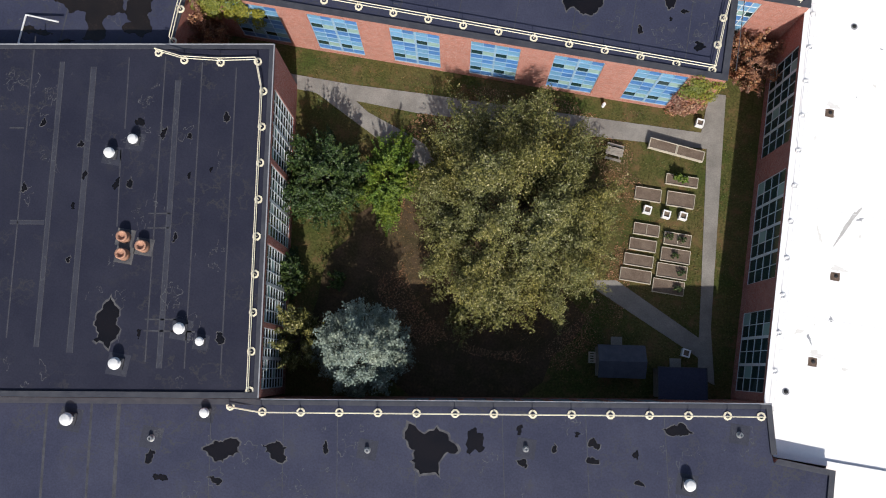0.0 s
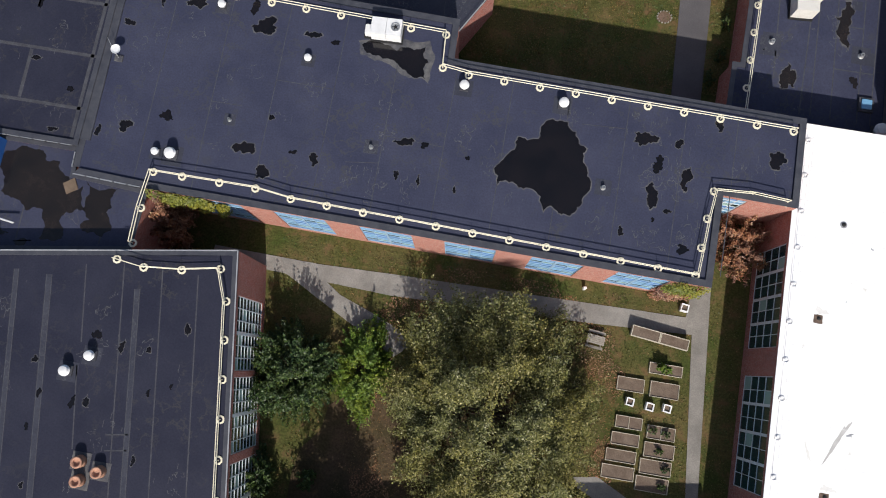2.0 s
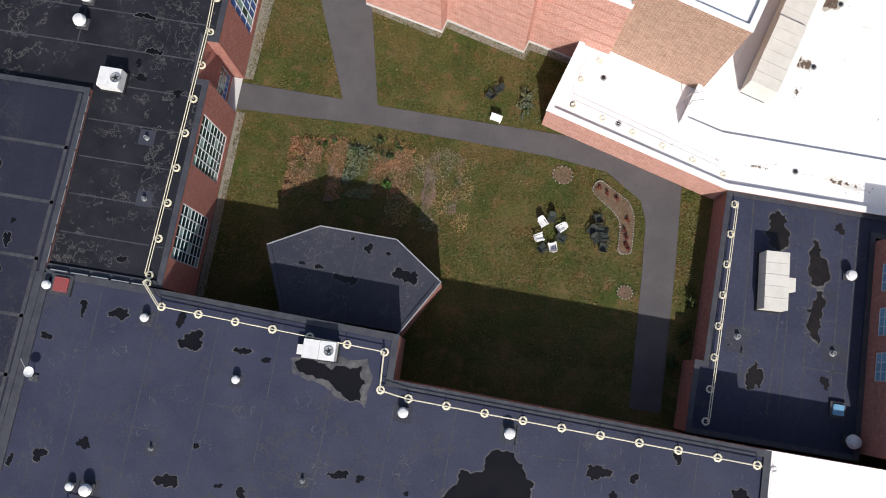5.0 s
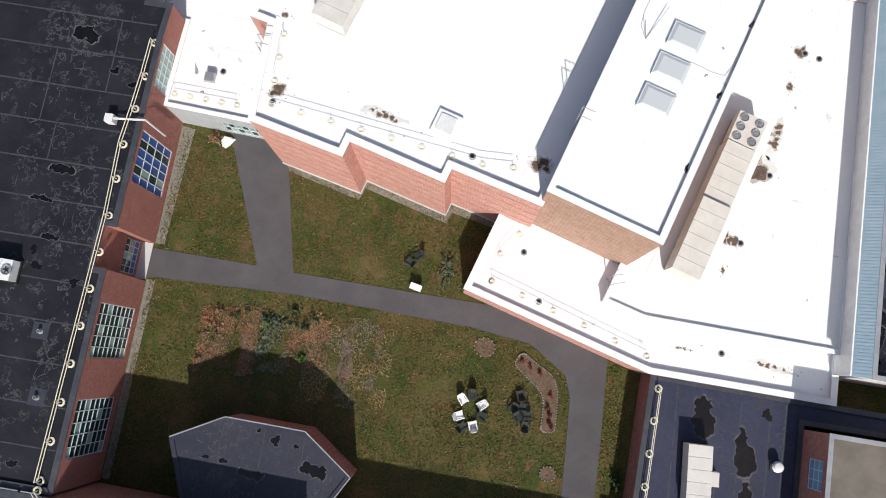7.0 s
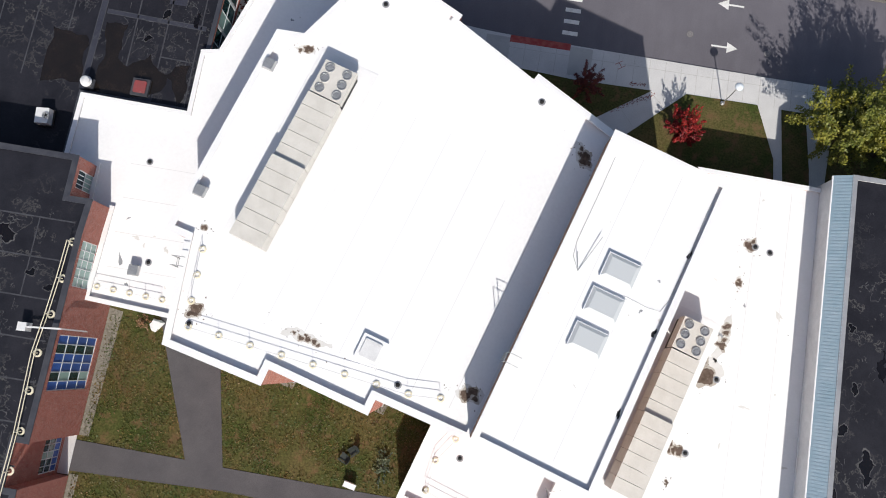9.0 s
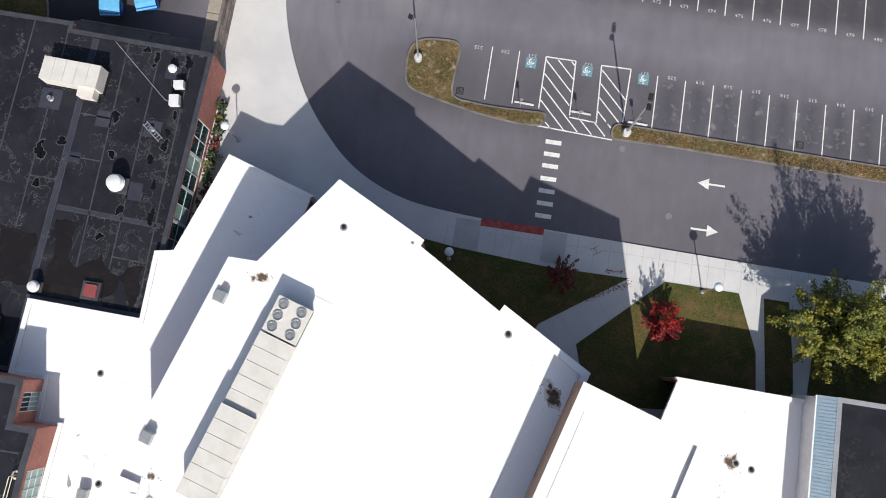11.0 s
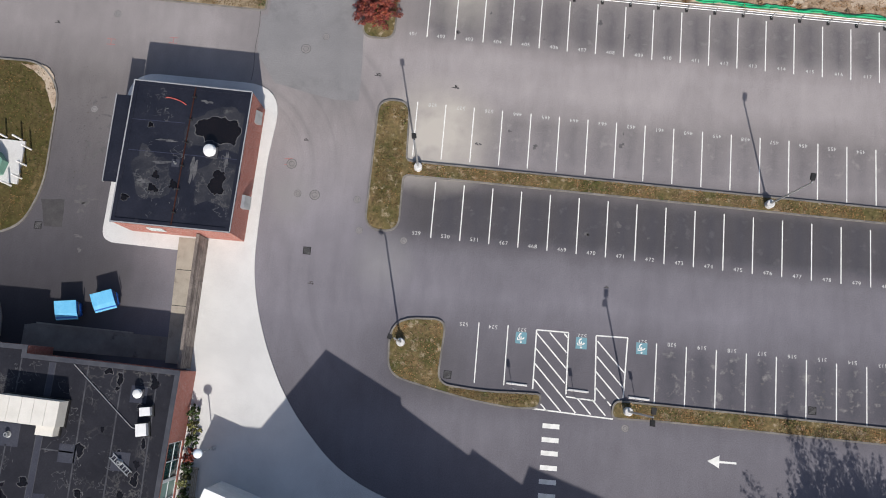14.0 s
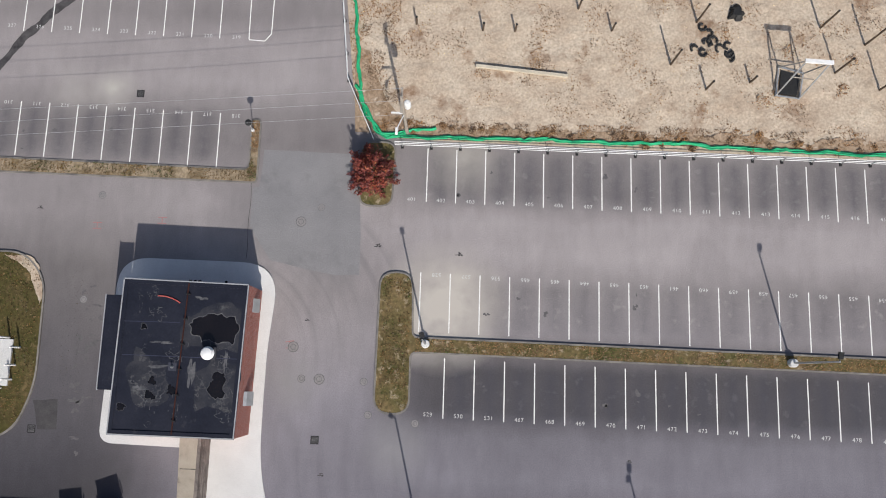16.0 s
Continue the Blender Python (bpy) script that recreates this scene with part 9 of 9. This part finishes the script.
solid("rock", MB().hexa([(x, y, -0.05) for x, y in blob(-19.6, 91.7, 0.7, 0.55, 31, n=12)], [(-19.6 + (x + 19.6) * 0.7, 91.7 + (y - 91.7) * 0.7, 0.4) for x, y in blob(-19.6, 91.7, 0.7, 0.55, 31, n=12)]), M_PLASTIC, "pale whitish rock at the lawn's corner", "rock")
seat = thing("garden_bench", "small white bench beside the path", "bench", 0.5, 80.75, 0, -12)
part("seat", MB().box(-0.55, 0.55, -0.25, 0.25, 0.4, 0.46), M_PLASTIC, seat)
part("backrest", MB().box(-0.55, 0.55, 0.25, 0.31, 0.4, 0.85), M_PLASTIC, seat)
for k in (-0.45, 0.45):
    part("leg", MB().box(k - 0.04, k + 0.04, -0.2, 0.2, 0.0, 0.4), M_PLASTIC, seat)
for pts in ([(-24.3, 59.5), (-23.6, 59.5), (-23.5, 77.6), (-24.3, 77.6)], [(-24.25, 81.0), (-23.4, 81.0), (-22.9, 92.4), (-24.2, 92.6)], [(-13.6, 89.9), (-6.2, 88.1), (-5.7, 89.3), (2.3, 87.2), (2.7, 88.3), (7.0, 87.4), (7.0, 88.2), (2.4, 89.2), (2.1, 88.0), (-5.7, 90.2), (-6.1, 88.8), (-13.8, 90.5)]):
    slab("gravel_strip", pts, -0.1, 0.015, M_GRAVEL, "strip of pale gravel along the brick wall", "gravel")
camera_arm = thing("roof_lamp_arm", "white roof floodlight on a long arm over the wall", "lamp", -26.6, 89.9, 8.0, 2)
part("counterweight", MB().box(-0.5, 0.2, -0.35, 0.35, 0.0, 0.9), M_WHITEMETAL, camera_arm)
part("arm", MB().beam((0.0, 0, 0.7), (2.9, 0.2, 0.7), 0.14), M_WHITEMETAL, camera_arm)
part("drop_arm", MB().beam((2.9, 0.2, 0.7), (2.95, 0.2, -3.6), 0.12), M_WHITEMETAL, camera_arm)
mast = thing("roof_mast", "white pipe frame mast standing on the link roof", "mast", -41.0, 35.0, 7.75)
for a, b in (((-0.5, 0.5, 0.1), (3.0, 0.0, 0.9)), ((-0.5, -2.2, 0.1), (2.6, -2.8, 0.9)), ((-0.5, 0.5, 0.1), (-0.5, -2.2, 0.1))):
    part("pipe", MB().rod(a, b, 0.08, n=6), M_WHITEMETAL, mast)
crate = thing("roof_unit", "blue cabinet unit standing on the link roof", "roof unit", -41.7, 40.4, 7.75)
M_NAVY = mat("deep_blue_cabinet_paint", (0.015, 0.075, 0.26), (0.02, 0.10, 0.32), 1.5, 0.45)
part("body", MB().box(-1.4, 0.8, -1.9, 1.6, -0.02, 1.5), M_NAVY, crate)
for k in range(3):
    part("panel", MB().box(-0.6, 0.7, -1.6 + k * 1.1, -0.8 + k * 1.1, 1.5, 1.55), M_TEAL, crate)
M_PLY = mat("stained_plywood", (0.17, 0.125, 0.09), (0.11, 0.08, 0.06), 2.0, 0.9)
solid("paving_slab", MB().prism([(-35.2, 39.1), (-34.3, 39.7), (-33.8, 38.8), (-34.7, 38.2)][::-1], 7.74, 7.83), M_PLY, "brown square board lying on the roof", "board")

# ---- road wear and pavement joints ----
M_PATCH = mat("old_asphalt_patch", (0.052, 0.05, 0.053), (0.07, 0.067, 0.069), 1.0, 0.9, bump=0.2, fine=9)
M_TAR = mat("tar_seal", (0.04, 0.038, 0.04), (0.085, 0.08, 0.082), 1.5, 0.7, bump=0.2)
wpart("tar_patch", MB().prism(ragged([(-42.6, 180.8), (-41.9, 180.5), (-36.0, 187.4), (-33.0, 190.6), (-33.6, 191.1), (-36.7, 187.9)], 8, 5, 0.16), 0.0, 0.004), M_TAR, car_park)
M_JOINT = mat("pavement_joint", (0.40, 0.39, 0.37), (0.34, 0.33, 0.315), 2.0, 0.9)
pave = bpy.data.objects["pavement"]
for k in range(27):
    x = 5.2 + k * 1.52
    wpart("joint", MB().box(x - 0.015, x + 0.015, 121.6, 124.5, 0.1, 0.133), M_JOINT, pave)
wpart("joint", MB().box(5.0, 46, 123.6, 123.63, 0.1, 0.1325), M_JOINT, pave)
for x0, x1 in ((5.9, 8.2), (14.1, 16.3)):
    wpart("slab_panel", MB().box(x0, x1, 121.7, 124.6, 0.1, 0.1345), mat("grey_slab", (0.46, 0.455, 0.45), (0.40, 0.395, 0.39), 0.6, 0.9) if x0 < 6 else bpy.data.materials["grey_slab"], pave)
for a, b in (((21.0, 117.6), (19.8, 119.0)), ((17.6, 115.5), (16.6, 117.0)), ((24.0, 119.6), (22.6, 121.0))):
    wpart("joint", MB().beam((*a, 0.117), (*b, 0.117), 0.03, 0.034), M_JOINT, pave)

M_OIL = mat("oil_drips", (0.085, 0.082, 0.085), (0.12, 0.116, 0.12), 3.0, 0.8, bump=0.1)
rng = np.random.default_rng(55)
for k in range(34):
    row = ((151.8, 2.7), (159.3, 2.7), (171.0, 2.73), (138.6, 2.69), (174.3, 2.73))[k % 5]
    x = (24.3 if k % 5 == 3 else -47 if k % 5 == 4 else 2.6) + row[1] * int(rng.random() * (9 if k % 5 != 3 else 8)) + 0.5 * (rng.random() - 0.5)
    y = row[0] + 3.2 * (rng.random() - 0.5)
    r = 0.10 + 0.2 * rng.random() ** 2
    wpart("oil_stain", MB().prism(blob(x, y, r, r * (0.6 + 0.8 * rng.random()), 900 + k, n=10, rough=0.6), -0.01, 0.003), M_OIL, car_park)
for i, (x, y, r) in enumerate(((-4.9, 164.5, 0.3), (2.6, 163.9, 0.3), (-11.0, 157.5, 0.2), (-9.0, 144.0, 0.25), (-36.5, 167.2, 0.25), (18.0, 146.0, 0.2))):
    for j in range(3):
        wpart("oil_stain", MB().prism(blob(x + 0.5 * j * r, y + r * (j % 2) * 0.6, r * 0.6, r * 0.25, 970 + i * 5 + j, n=12, rough=0.7), -0.01, 0.004), M_TAR, car_park)
for i, (x, y) in enumerate([(-30.52, 156.98), (-31.32, 155.33), (-31.15, 153.99), (-31.56, 152.78), (-30.59, 153.48), (-31.42, 151.08), (-31.13, 150.54), (-30.68, 149.64), (-30.12, 150.08), (-31.47, 159.53), (-30.62, 160.03), (-31.34, 149.75), (-31.7, 154.41), (-30.59, 154.44), (-30.1, 158.3), (-29.7, 157.2), (-30.3, 155.6), (-30.0, 154.9), (-31.0, 157.9), (-31.1, 148.9), (-30.9, 146.5), (-30.6, 145.2)]):
    wpart("oil_stain", MB().prism(blob(x, y, 0.14 + 0.13 * (i % 3), 0.12 + 0.15 * (i % 2), 1000 + i, n=12, rough=0.7), -0.01, 0.003), M_OIL, car_park)
rng = np.random.default_rng(8)
scatter("road_dirt", "dark grit trailed along the yard lane", "dirt", [(-32.0 + 1.2 * rng.normal() * 0.5 - 0.02 * k * 0.1, 150.0 + 13 * rng.random(), 0.012) for k in range(260)], leaf_mat("dark_grit", (0.03, 0.028, 0.028), (0.06, 0.055, 0.055)), 0.035, 91, 4.0)

# ---- paint marks and leaves on the pavement ----
M_SPRAY = mat("red_spray_paint", (0.30, 0.155, 0.15), (0.36, 0.14, 0.135), 3.0, 0.8)
for x, y, turn in ((19.1, 123.5, 35), (-30.9, 165.7, 0), (-24.9, 166.35, 0), (-12.3, 155.3, 10)):
    mark = thing("survey_mark", "small red sprayed survey mark", "ground marking", x, y, 0.135 if x > 0 else 0.002, turn, group="survey marks")
    for k in (-0.28, 0.28):
        part("stroke", MB().box(-0.42, 0.42, k - 0.03, k + 0.03, 0.0, 0.004), M_SPRAY, mark)
    part("stroke", MB().box(-0.03, 0.03, -0.25, 0.25, 0.0, 0.004), M_SPRAY, mark)
rng = np.random.default_rng(61)
scatter("fallen_leaves", "dark fallen leaves drifted along the concrete path", "leaf litter", [(18.8 + 3.8 * k + 0.12 * a, 118.95 + 2.1 * k + 0.18 * b, 0.14) for k, a, b in zip(rng.random(220), rng.normal(size=220), rng.normal(size=220))] + [(20.2 + 1.6 * k, 121.85 + 0.1 * a, 0.14) for k, a in zip(rng.random(70), rng.normal(size=70))], L_BURG, 0.06, 92, 3.0)

# ---- patched asphalt ----
M_NEWER = mat("newer_asphalt", (0.185, 0.182, 0.190), (0.215, 0.211, 0.218), 0.3, 0.9, bump=0.2, fine=9, spots=(0.16, 0.157, 0.164), spot_scale=0.25, spot_cut=0.55)
wpart("asphalt_patch", MB().prism(ragged([(-14.6, 162.9), (-8.6, 161.7), (-6.4, 161.8), (-6.6, 168.5), (-7.6, 173.2), (-15.9, 173.4), (-16.1, 169.8), (-16.7, 169.7), (-16.7, 166.0)], 31, 3, 0.03), -0.01, 0.0015), M_NEWER, car_park)
wpart("asphalt_patch", MB().prism(ragged([(-34.26, 147.16), (-32.55, 147.21), (-32.75, 149.86), (-34.97, 149.69)], 32, 3, 0.05), -0.01, 0.0015), M_PATCH, car_park)
wpart("tar_joint", tube([(-16.85 + 0.05 * math.sin(k), 163.0 + 0.7 * k, 0.002) for k in range(13)], 0.02, 5), M_TAR, car_park)
lamp = thing("pole_light", "short leaning pole with a dark round head at the strip's end", "street lamp", -17.05, 175.2, 0.1)
part("pole", MB().rod((0, 0, 0), (0.25, -0.1, 2.6), 0.05, 0.04), M_METAL, lamp)
part("head", MB().lathe(0.25, -0.1, [(0.1, 2.5), (0.3, 2.58), (0.3, 2.68), (0.08, 2.78)], 14), M_DARK, lamp)
part("base", MB().lathe(0, 0, [(0.16, -0.1), (0.16, 0.25), (0.08, 0.3)], 12), M_CONC, lamp)
